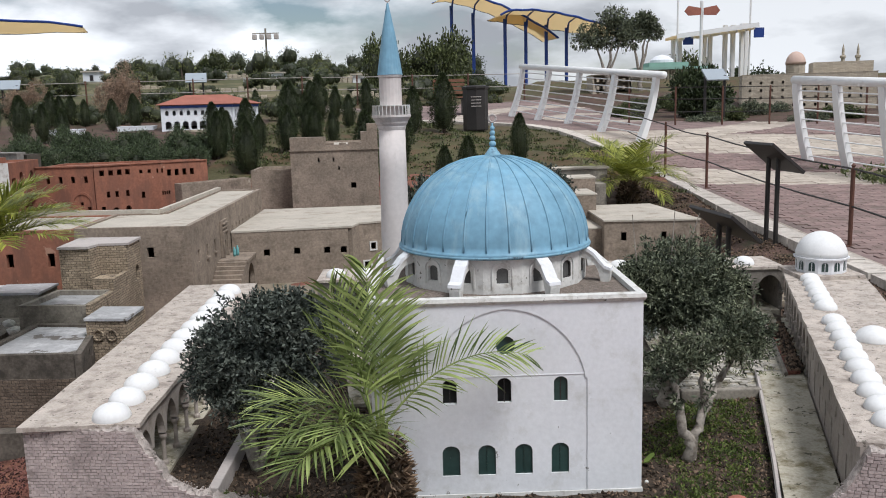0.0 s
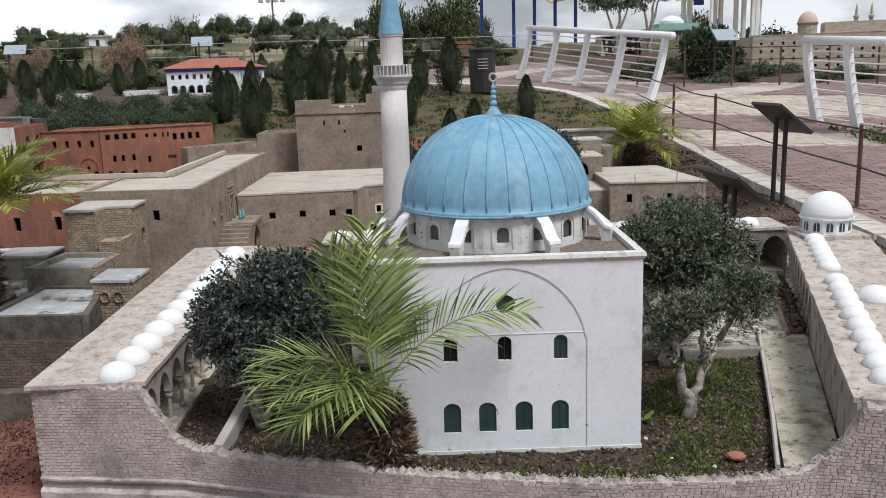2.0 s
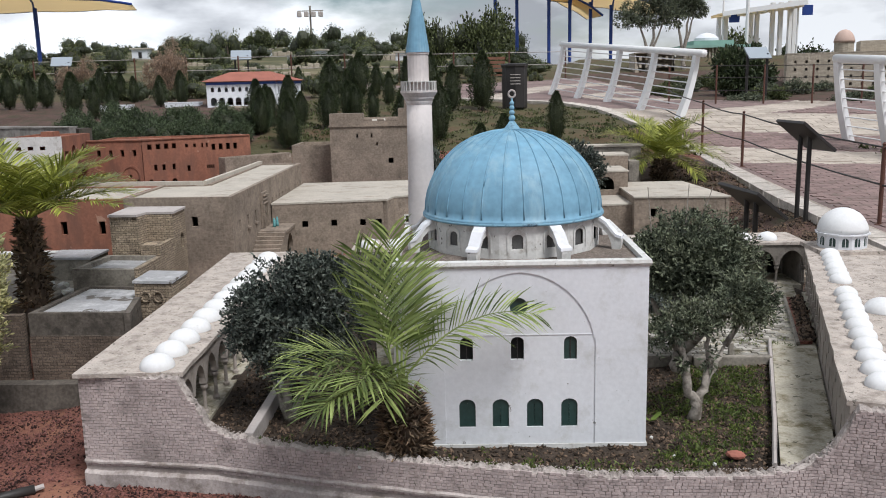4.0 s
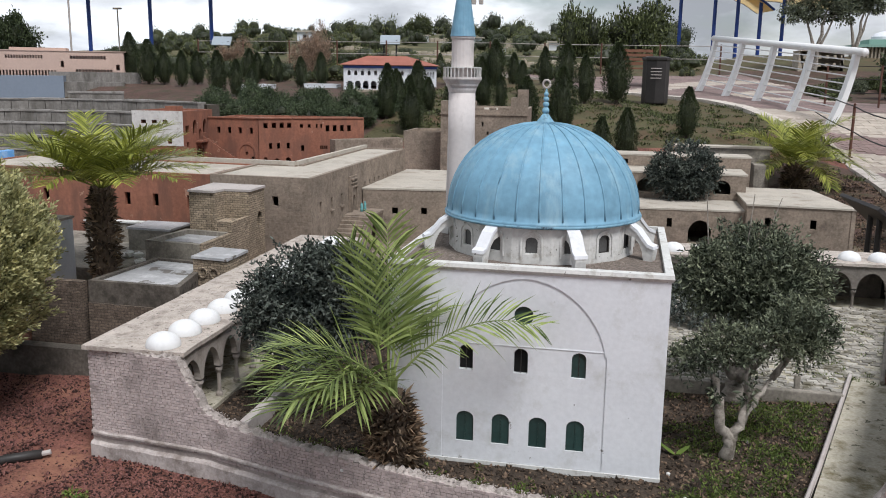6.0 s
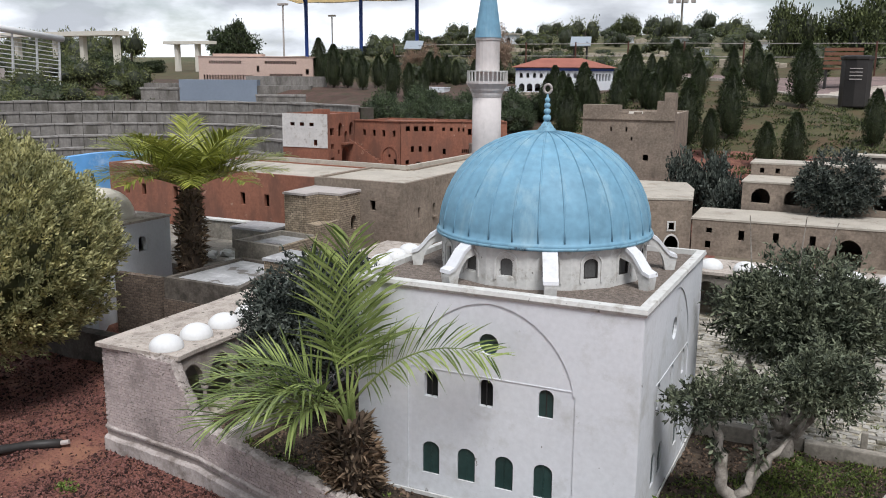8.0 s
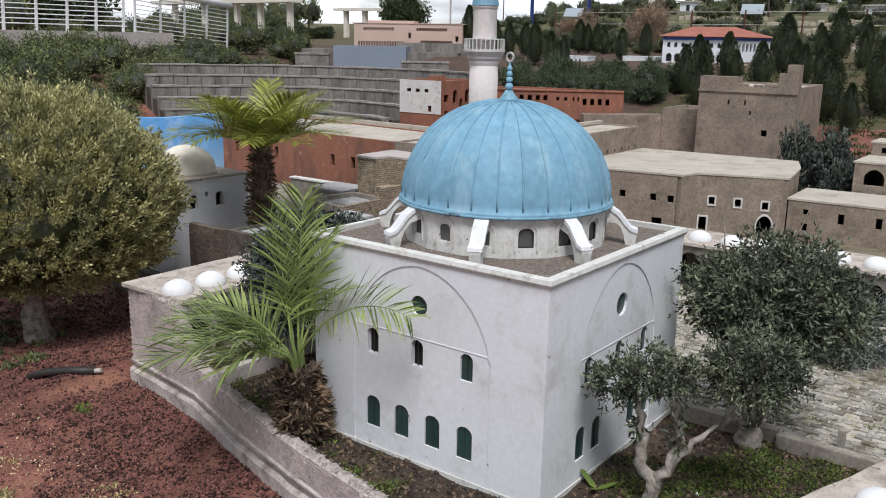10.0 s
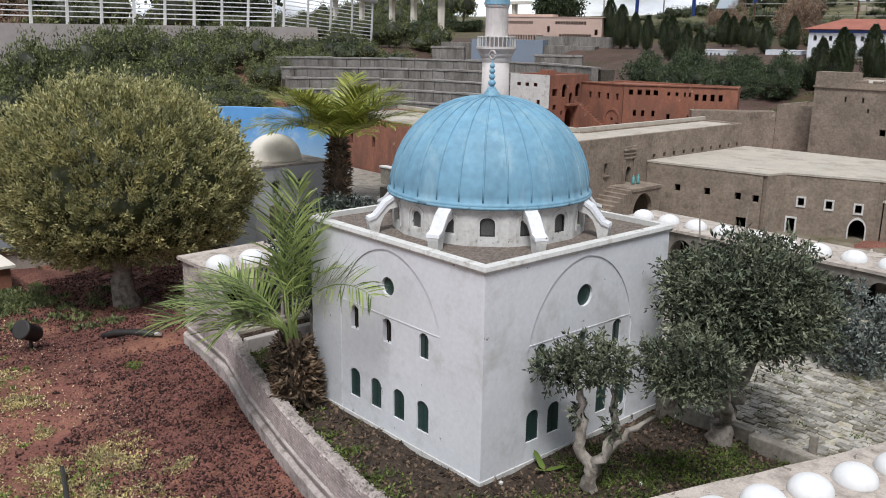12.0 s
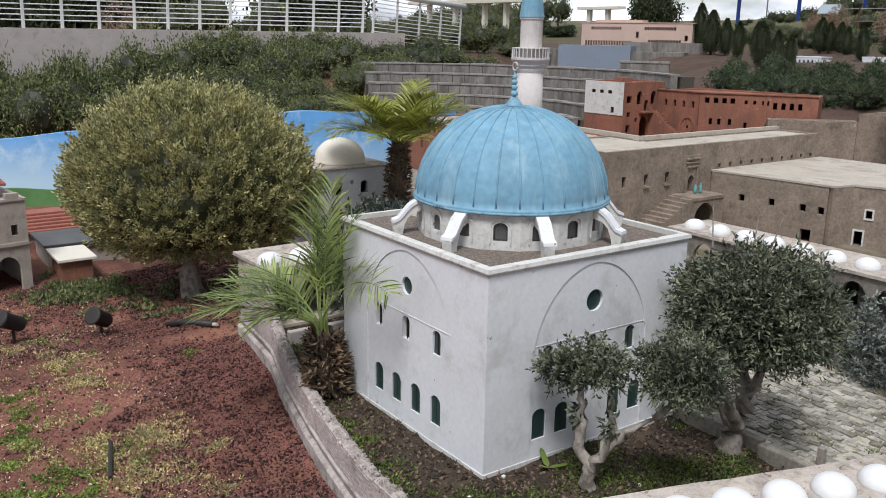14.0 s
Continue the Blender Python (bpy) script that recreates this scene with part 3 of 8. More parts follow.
rear = thing("plaza", "open dusty plaza in front of the old buildings", "pavement", kind="structure")
part("slab", prism(bmesh.new(), [(-1.65, 6.32), (3.0, 6.32), (3.0, 8.6), (-1.65, 8.6)], 0.0, 0.085), PLAZA_SAND, rear)

# ---- mosque ----
CX, CY, HALF, BASE, EAVES = 0.338, 3.690, 0.505, 0.10, 0.868
mosque = thing("mosque", "white plastered mosque model with a pale blue dome", "mosque", at=(CX, CY, BASE))
mosque.location = (0, 0, 0)


def mosque_side(angle, lows, ups, round_at, arch, dark=(), course=0.589, drop=0.0):
    """One outer wall: thick wall with windows, a proud plate round an arched panel, panes."""
    m = pose(CX, CY, 0, 0, 0, angle) @ pose(-HALF, -HALF, 0)
    w = 2 * HALF
    low = [arch_outline(a, a + 0.066, 0.203, 0.295, 0.322, 8) for a in lows]
    up = [arch_outline(a, a + 0.052, 0.486 - drop, 0.560 - drop, 0.582 - drop, 8) for a in ups]
    r, zc = round_at[1:]
    hole = [(round_at[0] + r * math.cos(2 * math.pi * i / 18), zc + r * math.sin(2 * math.pi * i / 18)) for i in range(18)]
    shift = m @ pose(0, 0.0042, 0)
    wall = part("wall", pierced(rect(0.03, w - 0.03, BASE, EAVES), low + up + [hole], 0.03, shift), WHITE, mosque)
    x0, x1, sp, top = arch
    panel = [(x0, BASE + 0.002)] + [(x0, sp - 0.002)] + arch_outline(x0 + 0.008, x1 - 0.008, sp, sp, top, 22, pointed=True)[1:-1] + [(x1, sp - 0.002), (x1, BASE + 0.002)]
    part("facing", pierced([(0, BASE - 0.02), (x0 - 0.0005, BASE - 0.02)] + panel + [(x1 + 0.0005, BASE - 0.02), (w - 0.004, BASE - 0.02), (w - 0.004, EAVES), (0, EAVES)], [], 0.004, m), WHITE, mosque, "proud plaster facing round an arched panel")
    part("string_course", boxed(x0 + 0.006, x1 - 0.006, 0.0022, 0.0041, course, course + 0.003, m=m), WHITE, mosque)
    for k, o in enumerate(low):
        part("pane", slab_of(o, 0.004, shift @ pose(0, 0.0065, 0)), PANE, wall, "dark green shutter pane")
        a = lows[k]
        part("glazing_bar", boxed(a + 0.0318, a + 0.0342, 0.0045, 0.0063, 0.204, 0.320, m=shift), PANE, wall)
    for k, o in enumerate(up):
        part("pane", slab_of(o, 0.004, shift @ pose(0, 0.009 if k not in dark else 0.020, 0)), DARK if k in dark else PANE, wall)
        part("glazing_bar", boxed(ups[k] + 0.0245, ups[k] + 0.0275, 0.006, 0.0088, 0.487 - drop, 0.580 - drop, m=shift), BLACK_METAL, wall)
    part("pane", slab_of(hole, 0.004, shift @ pose(0, 0.011, 0)), PANE, wall)


mosque_side(0, [0.257, 0.392, 0.531, 0.669], [0.264, 0.468, 0.679], (0.500, 0.036, 0.706), (0.202, 0.804, 0.576, 0.846), dark=(0, 1))
mosque_side(90, [0.225, 0.337, 0.612, 0.727], [0.262, 0.484, 0.688], (0.511, 0.042, 0.697), (0.212, 0.797, 0.558, 0.846), course=0.566, drop=0.02)
mosque_side(180, [0.225, 0.337, 0.612, 0.727], [0.262, 0.479, 0.69], (0.505, 0.042, 0.70), (0.212, 0.797, 0.566, 0.846))
mosque_side(270, [0.225, 0.337, 0.612, 0.727], [0.262, 0.479, 0.69], (0.505, 0.042, 0.70), (0.212, 0.797, 0.566, 0.846))
bm = bmesh.new()
for a in range(4):
    box(bm, -HALF - 0.0045, HALF - 0.0005, -HALF - 0.0045, -HALF + 0.0005, BASE - 0.02, BASE + 0.032, m=pose(CX, CY, 0, 0, 0, 90 * a))
part("plinth", bm, WHITE_WORN, mosque, "low worn white plinth")
bm = bmesh.new()
O, I = HALF + 0.008, HALF - 0.022
for a in range(4):
    mm = pose(CX, CY, 0, 0, 0, 90 * a)
    prof = [(-O + 0.004, EAVES - 0.004), (-O - 0.003, EAVES + 0.008), (-O, EAVES + 0.022), (-I, EAVES + 0.024), (-I, EAVES - 0.004)]
    lo = [bm.verts.new(mm @ Vector((y, y, z))) for y, z in prof]
    hi = [bm.verts.new(mm @ Vector((-y, y, z))) for y, z in prof]
    for i in range(len(prof)):
        bm.faces.new((lo[i], hi[i], hi[(i + 1) % len(prof)], lo[(i + 1) % len(prof)]))
bmesh.ops.remove_doubles(bm, verts=bm.verts, dist=0.0005)
part("cornice", bm, WHITE_WORN, mosque, "chipped white cornice")
part("roof", boxed(CX - I, CX + I, CY - I, CY + I, EAVES - 0.03, EAVES + 0.004), ROOF_GRIT, mosque, "flat gravelled roof")

# drum of sixteen bays
R_DRUM, Z_DRUM, Z_RIM = 0.372, EAVES + 0.004, 1.022
side = 2 * R_DRUM * math.tan(math.pi / 16)
drum = part("drum", lathe(bmesh.new(), [(R_DRUM - 0.018, 0), (R_DRUM - 0.018, Z_RIM - Z_DRUM)], 16, (CX, CY, Z_DRUM), math.pi / 16), WHITE_WORN, mosque, "weathered white drum")
for k in range(16):
    m = pose(CX, CY, 0, 0, 0, 22.5 * k) @ pose(-side / 2, -R_DRUM, 0)
    o = arch_outline(side / 2 - 0.027, side / 2 + 0.027, 0.908, 0.958, 0.976, 8)
    part("bay", pierced(rect(0.0, side, Z_DRUM, Z_RIM), [o], 0.016, m), WHITE_WORN, drum)
    ring_out = arch_outline(side / 2 - 0.042, side / 2 + 0.042, 0.895, 0.965, 0.995, 8)
    ring_in = arch_outline(side / 2 - 0.036, side / 2 + 0.036, 0.896, 0.963, 0.989, 8)
    part("window_surround", pierced(ring_out + ring_in[::-1], [], 0.006, m @ pose(0, -0.005, 0)), WHITE_WORN, drum)
    part("pane", slab_of(o, 0.003, m @ pose(0, 0.010, 0)), PANE_GREY, drum, "grey mesh window")
    fo, fi = arch_outline(side / 2 - 0.027, side / 2 + 0.027, 0.908, 0.958, 0.976, 8), arch_outline(side / 2 - 0.0225, side / 2 + 0.0225, 0.912, 0.956, 0.972, 8)
    part("window_frame", pierced(fo + [fo[0]][:0], [fi], 0.006, m @ pose(0, 0.003, 0)), BLACK_METAL if k in (2, 3, 4, 7) else WHITE_WORN, drum)

R_DOME, H_DOME = 0.388, 0.345
prof = [(R_DOME + 0.006, -0.010), (R_DOME + 0.010, -0.002), (R_DOME + 0.006, 0.006), (R_DOME, 0.010)]
for i in range(1, 25):
    a = math.pi / 2 * i / 24
    prof.append((R_DOME * math.cos(a) ** 0.92 if i < 24 else 0, 0.010 + H_DOME * math.sin(a) ** 1.04))
dome = part("dome", lathe(bmesh.new(), prof, 96, (CX, CY, Z_RIM)), BLUE, mosque, "pale blue painted metal dome with raised seams", smooth=True)
for k in range(28):
    a = 2 * math.pi * (k + 0.3) / 28
    pts = []
    for i in range(0, 13):
        b = math.pi / 2 * i / 12.6
        r = R_DOME * math.cos(b) ** 0.92
        pts.append((CX + (r + 0.0005) * math.cos(a), CY + (r + 0.0005) * math.sin(a), Z_RIM + 0.011 + H_DOME * math.sin(b) ** 1.04))
    part("seam", tube(bmesh.new(), pts, 0.0036, 5), BLUE, dome, smooth=True)
part("rim", lathe(bmesh.new(), [(R_DOME + 0.002, -0.016), (R_DOME + 0.011, -0.013), (R_DOME + 0.012, -0.004), (R_DOME + 0.002, -0.002)], 64, (CX, CY, Z_RIM)), BLUE_DARK, dome, smooth=True)
FZ = Z_RIM + H_DOME
prof = [(0.040, 0.0), (0.036, 0.012), (0.022, 0.030), (0.012, 0.045)]
for zc, r in ((0.058, 0.0145), (0.082, 0.0125), (0.103, 0.0115), (0.122, 0.010)):
    for i in range(1, 8):
        a = math.pi * i / 8
        prof.append((max(0.005, r * math.sin(a)), zc - r * math.cos(a)))
prof += [(0.004, 0.136), (0.003, 0.148), (0.0, 0.149)]
fin = part("finial", lathe(bmesh.new(), prof, 20, (CX, CY, FZ)), BLUE_DARK, mosque, "blue turned finial with a ring", smooth=True)
bm = bmesh.new()
ring = [(CX + 0.0145 * math.cos(a), CY, FZ + 0.162 + 0.0155 * math.sin(a)) for a in [2 * math.pi * i / 20 for i in range(21)]]
part("ring", tube(bm, ring, 0.0045, 8), CONCRETE, fin, smooth=True)

for k in range(8):
    m = pose(CX, CY, 0, 0, 0, 22.5 + 45 * k)
    top = [(R_DRUM - 0.012, 1.008), (0.395, 1.004), (0.425, 0.985), (0.450, 0.955), (0.468, 0.934), (0.492, 0.926)]
    under = [(0.492, 0.908), (0.486, 0.872), (0.452, 0.872), (0.446, 0.905), (0.432, 0.936), (0.410, 0.958), (R_DRUM - 0.012, 0.97)]
    b = part("buttress", pierced([(y, z) for y, z in top[::1]] + [(y, z) for y, z in under], [], 0.040, m @ pose(0, 0, 0, 0, 0, -90) @ pose(0, -0.02, 0)), WHITE_WORN, mosque, "curved white flying buttress")
    cap = top[1:] + [(0.494, 0.914), (0.466, 0.922), (0.446, 0.943), (0.421, 0.973), (0.392, 0.992)]
    part("coping", pierced(cap, [], 0.050, m @ pose(0, 0, 0.004, 0, 0, -90) @ pose(0, -0.025, 0)), WHITE, b)

# ---- minaret ----
minaret = thing("minaret", "slender pale minaret with a balcony and blue cone", "minaret")
MX, MY = -0.090, 4.135
shaft = [(0.070, 0.0), (0.068, 0.8), (0.0625, 1.20), (0.0615, 1.382)]
part("shaft", lathe(bmesh.new(), [(r, z) for r, z in shaft], 28, (MX, MY, 0.1)), MINARET, minaret, smooth=True)
part("balcony", lathe(bmesh.new(), [(0.0625, 0), (0.066, 0.012), (0.066, 0.018), (0.074, 0.03), (0.075, 0.037), (0.084, 0.05), (0.090, 0.058), (0.090, 0.068), (0.05, 0.068)], 28, (MX, MY, 1.482)), MINARET, minaret, "corbelled stone balcony")
for k in range(28):
    a = 2 * math.pi * k / 28
    part("baluster", boxed(-0.002, 0.002, -0.0018, 0.0018, 1.549, 1.590, m=pose(MX + 0.085 * math.cos(a), MY + 0.085 * math.sin(a), 0, 0, 0, math.degrees(a))), WHITE_WORN, minaret)
part("handrail", lathe(bmesh.new(), [(0.083, 0), (0.087, 0), (0.087, 0.004), (0.083, 0.004)], 28, (MX, MY, 1.590)), WHITE_WORN, minaret)
part("upper_shaft", lathe(bmesh.new(), [(0.0515, 0), (0.0505, 0.168), (0.055, 0.174), (0.055, 0.184)], 20, (MX, MY, 1.547)), MINARET, minaret)
part("cone", lathe(bmesh.new(), [(0.058, 0), (0.056, 0.012), (0.030, 0.185), (0.004, 0.318), (0, 0.319)], 24, (MX, MY, 1.73)), BLUE, minaret, "pale blue cone roof")
ringp = [(MX + 0.012 * math.cos(a), MY, 2.068 + 0.014 * math.sin(a)) for a in [math.pi * (0.6 + 1.8 * i / 14) for i in range(15)]]
part("crescent", tube(tube(bmesh.new(), ringp, 0.003, 6), [(MX, MY, 2.04), (MX, MY, 2.056)], 0.003, 6), CONCRETE, minaret)


# ---- arcades ----
def roof_dome(r, h, segs=20):
    p = [(r * 1.0, -0.004), (r, 0.004)]
    for i in range(1, 9):
        a = math.pi / 2 * i / 8
        p.append((r * math.cos(a) if i < 8 else 0, 0.004 + h * math.sin(a)))
    return lathe(bmesh.new(), p, segs)


def arcade(name, label, origin, angle, length, width, bays, zf, zr, domes, dome_r, dome_in, slots=(), stone=None):
    stone = stone or WALL_STONE
    ob = thing(name, label, "arcade")
    m = face_frame(*origin, angle)
    pitch = length / bays
    spring, top = zf + (zr - zf) * 0.48, zf + (zr - zf) * 0.80
    holes = [arch_outline(i * pitch + 0.016, (i + 1) * pitch - 0.016, spring - 0.01, spring, top, 12, pointed=True) for i in range(bays)]
    open_len = length if not slots else slots[0]
    holes = [h for h in holes if h[-1][0] < open_len]
    part("arcade_wall", pierced([(0, spring - 0.012)] + [(x, max(z, spring - 0.012)) for h in holes for x, z in h] + [(open_len, spring - 0.012), (open_len, zr - 0.018), (0, zr - 0.018)], [], 0.03, m), stone, ob, "pierced wall of pointed arches")
    if slots:
        part("plain_wall", pierced(rect(open_len + 0.001, length, zf - 0.02, zr - 0.018), [rect(u - 0.016, u + 0.016, *zz) for u, zz in slots[1]], 0.03, m), stone, ob, "plain stone wall with narrow doors")
    for i in range(bays + 1):
        if i * pitch > open_len + 0.01:
            continue
        x = min(max(i * pitch, 0.012), length - 0.012)
        part("column", lathe(bmesh.new(), [(0.016, 0), (0.016, 0.012), (0.0095, 0.02), (0.009, spring - zf - 0.045), (0.017, spring - zf - 0.03), (0.017, spring - zf - 0.018)], 10, tuple(m @ Vector((x, 0.015, zf - 0.002)))), stone, ob)
    part("rear_wall", boxed(0.07, length, width - 0.03, width, zf - 0.15, zr - 0.018, m=m), stone, ob)
    # Closing wall added to keep light from the open end out.
    part("end_wall", boxed(length - 0.03, length - 0.001, 0.031, width - 0.031, zf - 0.15, zr - 0.0185, m=m), stone, ob)
    part("floor", boxed(0.07, length - 0.031, -0.02, width - 0.031, zf - 0.15, zf - 0.004, m=m), STRIP_STONE, ob)
    # Black plates on the rear wall stand in for shade inside door openings.
    for i in range(1, bays, 2):
        part("doorway", slab_of(arch_outline((i + 0.3) * pitch, (i + 0.3) * pitch + 0.075, zf, zf + 0.11, zf + 0.15, 6), 0.004, m @ pose(0, width - 0.0345, 0)), DARK, ob, "black plate for the shade in a doorway")
    bm = bmesh.new()
    n = max(6, int(length / 0.12))
    rng = random.Random(int(length * 100))
    outline = [(length * i / n, -0.014 + rng.uniform(-0.004, 0.004)) for i in range(n + 1)] + [(length * (n - i) / n, width + 0.002 + rng.uniform(-0.004, 0.003)) for i in range(n + 1)]
    prism(bm, outline, zr - 0.0178, zr)
    bmesh.ops.transform(bm, matrix=m, verts=bm.verts)
    part("roof", bm, ROOF_STONE, ob, "flat worn stone roof")
    shape = None
    for x in domes:
        q = m @ Vector((x, dome_in, zr))
        if shape is None:
            first = part("dome", roof_dome(dome_r, dome_r * 0.75), DOME_WHITE, ob, "small whitewashed dome", smooth=True)
            shape = first.data
        else:
            first = new("dome", shape)
            first.parent = ob
            tagged(first, "small whitewashed dome")
        first.location = q
    return ob, m


WALL_STONE = surface("pale_arcade_stone", (0.36, 0.315, 0.28), vary=0.2, grain=80, blotch=6, bump=0.4, stain=(0.23, 0.195, 0.17), stain_at=0.6)
# Weathered dark stone, darkened as well for the shade inside the rear arcade.
WEATHERED_SHADE_STONE = surface("weathered_shaded_arcade_stone", (0.185, 0.165, 0.145), vary=0.32, grain=80, blotch=6, bump=0.4, stain=(0.10, 0.088, 0.076), stain_at=0.56)
left_arcade, ml = arcade("arcade", "stone arcade with a row of white domes", (-1.053, 3.212), 91.0, 2.60, 0.435, 14, 0.13, 0.445, [0.075 + 0.186 * i for i in range(13)], 0.072, 0.112)
AR = math.degrees(math.atan2(-2.93, -0.96))
right_arcade, mr = arcade("arcade", "stone arcade with a long row of white domes", (2.45, 5.75), AR, 3.06, 0.47, 18, 0.13, 0.43, [0.30 + 0.155 * i for i in range(6)] + [1.40 + 0.162 * i for i in range(10)], 0.061, 0.125, slots=(1.53, [(1.60 + 0.2 * i, (0.16, 0.28)) for i in range(7)] + [(1.70 + 0.2 * i, (0.31, 0.36)) for i in range(6)]))
big = part("dome", roof_dome(0.085, 0.065), DOME_WHITE, right_arcade, "larger flat whitewashed dome", smooth=True)
big.location = (2.17, 4.05, 0.43)
back_arcade, mb = arcade("arcade", "long stone arcade closing the courtyard", (-0.70, 5.92), 0, 3.22, 0.40, 16, 0.13, 0.43, [0.12 + 0.198 * i for i in range(13)] + [2.80, 2.98], 0.070, 0.12, stone=WEATHERED_SHADE_STONE)

pav = thing("domed_pavilion", "small white drum with arched windows and dome", "pavilion")
PX, PY = 2.63, 5.62
part("drum", lathe(bmesh.new(), [(0.155, 0), (0.155, 0.085), (0.172, 0.09), (0.172, 0.10)], 12, (PX, PY, 0.455)), WHITE, pav)
part("base", boxed(PX - 0.2, PX + 0.2, PY - 0.2, PY + 0.2, 0.4305, 0.4545), ROOF_STONE, pav)
part("dome", lathe(bmesh.new(), [(0.16, 0)] + [(0.16 * math.cos(math.pi / 2 * i / 8) if i < 8 else 0, 0.16 * math.sin(math.pi / 2 * i / 8)) for i in range(1, 9)], 28, (PX, PY, 0.554)), DOME_WHITE, pav, smooth=True)
for k in range(12):
    m = pose(PX, PY, 0, 0, 0, 30 * k + 15) @ pose(-0.02, -0.1512, 0)
    part("window", slab_of(arch_outline(0, 0.04, 0.472, 0.512, 0.53, 6), 0.006, m), PANE, pav)
    part("glazing_bar", boxed(0.018, 0.022, -0.003, 0.0, 0.472, 0.527, m=m), WHITE, pav)


# ---- broken front wall ----
LINE = [(-1.484, 3.232), (-1.053, 3.188), (-0.9, 3.165), (-0.476, 3.042), (0.0, 2.933), (0.37, 2.862), (0.66, 2.818), (1.0, 2.805), (1.18, 2.808), (1.37, 2.826), (1.50, 2.80), (1.95, 2.665)]
TOPS = [(-1.6, 0.440), (-1.06, 0.440), (-1.02, 0.36), (-0.98, 0.31), (-0.94, 0.235), (-0.86, 0.200), (-0.6, 0.185), (0.0, 0.172), (0.6, 0.168), (1.2, 0.172), (1.34, 0.19), (1.42, 0.255), (1.47, 0.33), (1.51, 0.425), (2.2, 0.425)]
FOOTS = [(-1.6, -0.012), (-0.9, -0.02), (0.2, -0.03), (1.0, -0.04), (2.2, -0.04)]


def line_point(s):
    for (a, b) in zip(LINE, LINE[1:]):
        d = math.dist(a, b)
        if s <= d or b == LINE[-1]:
            f = s / d
            return a[0] + (b[0] - a[0]) * f, a[1] + (b[1] - a[1]) * f, math.degrees(math.atan2(b[1] - a[1], b[0] - a[0]))
        s -= d


TOTAL = sum(math.dist(a, b) for a, b in zip(LINE, LINE[1:]))
WALL_CREST = surface("crumbling_wall_top", (0.38, 0.335, 0.31), vary=0.35, grain=120, blotch=14, bump=1.0, bump_dist=0.008, stain=(0.22, 0.19, 0.17), stain_at=0.58)
court_wall = thing("wall_front", "broken courtyard wall of small pinkish stone blocks", "wall", kind="structure")
rng = random.Random(4)
vs, fs = [], []
N = 260
for i in range(N + 1):
    x, y, a = line_point(TOTAL * i / N)
    nx, ny = -math.sin(radians(a)), math.cos(radians(a))
    t = ramp_of(x, TOPS) + rng.uniform(-0.009, 0.007) - 0.004
    b = ramp_of(x, FOOTS) - 0.06
    w = 0.052
    for (d, z) in ((0, b), (0, t - 0.010), (0.012, t), (w - 0.01, t - rng.uniform(0, 0.008)), (w, t - 0.012), (w, b)):
        vs.append((x + nx * d, y + ny * d, z))
for i in range(N):
    for k in range(6):
        j = (k + 1) % 6
        fs.append((i * 6 + k, i * 6 + j, (i + 1) * 6 + j, (i + 1) * 6 + k))
fs += [tuple(range(6)), tuple(N * 6 + k for k in range(5, -1, -1))]
core = mesh_from("core", vs, fs, [MORTAR, WALL_CREST], court_wall, matids=[1 if k % 6 in (1, 2, 3) else 0 for k in range(6 * N)] + [0, 0])


def ledge(profile, rough):
    """A moulding that follows the foot of the wall."""
    vs, fs, k = [], [], len(profile)
    for i in range(N + 1):
        x, y, a = line_point(TOTAL * i / N)
        nx, ny = -math.sin(radians(a)), math.cos(radians(a))
        b = ramp_of(x, FOOTS)
        wave = rough * (0.006 * noise.noise((x * 9, 0, 0)) + 0.004 * noise.noise((x * 40, 0, 3)))
        vs += [(x + nx * d, y + ny * d, b + z + (wave if z > 0 else 0)) for d, z in profile]
    for i in range(N):
        for q in range(k):
            r = (q + 1) % k
            fs.append((i * k + q, i * k + r, (i + 1) * k + r, (i + 1) * k + q))
    return vs, fs + [tuple(range(k)), tuple(N * k + q for q in range(k - 1, -1, -1))]


mesh_from("string_course", *ledge(((-0.011, 0.066), (-0.011, 0.074), (-0.004, 0.080), (0.004, 0.081), (0.004, 0.064)), 0.6), PLINTH_STONE, court_wall)
vs, fs = ledge(((-0.020, -0.1), (-0.020, 0.022), (-0.013, 0.030), (0.004, 0.034), (0.004, -0.1)), 1.0)
mesh_from("plinth", vs, fs, PLINTH_STONE, court_wall)


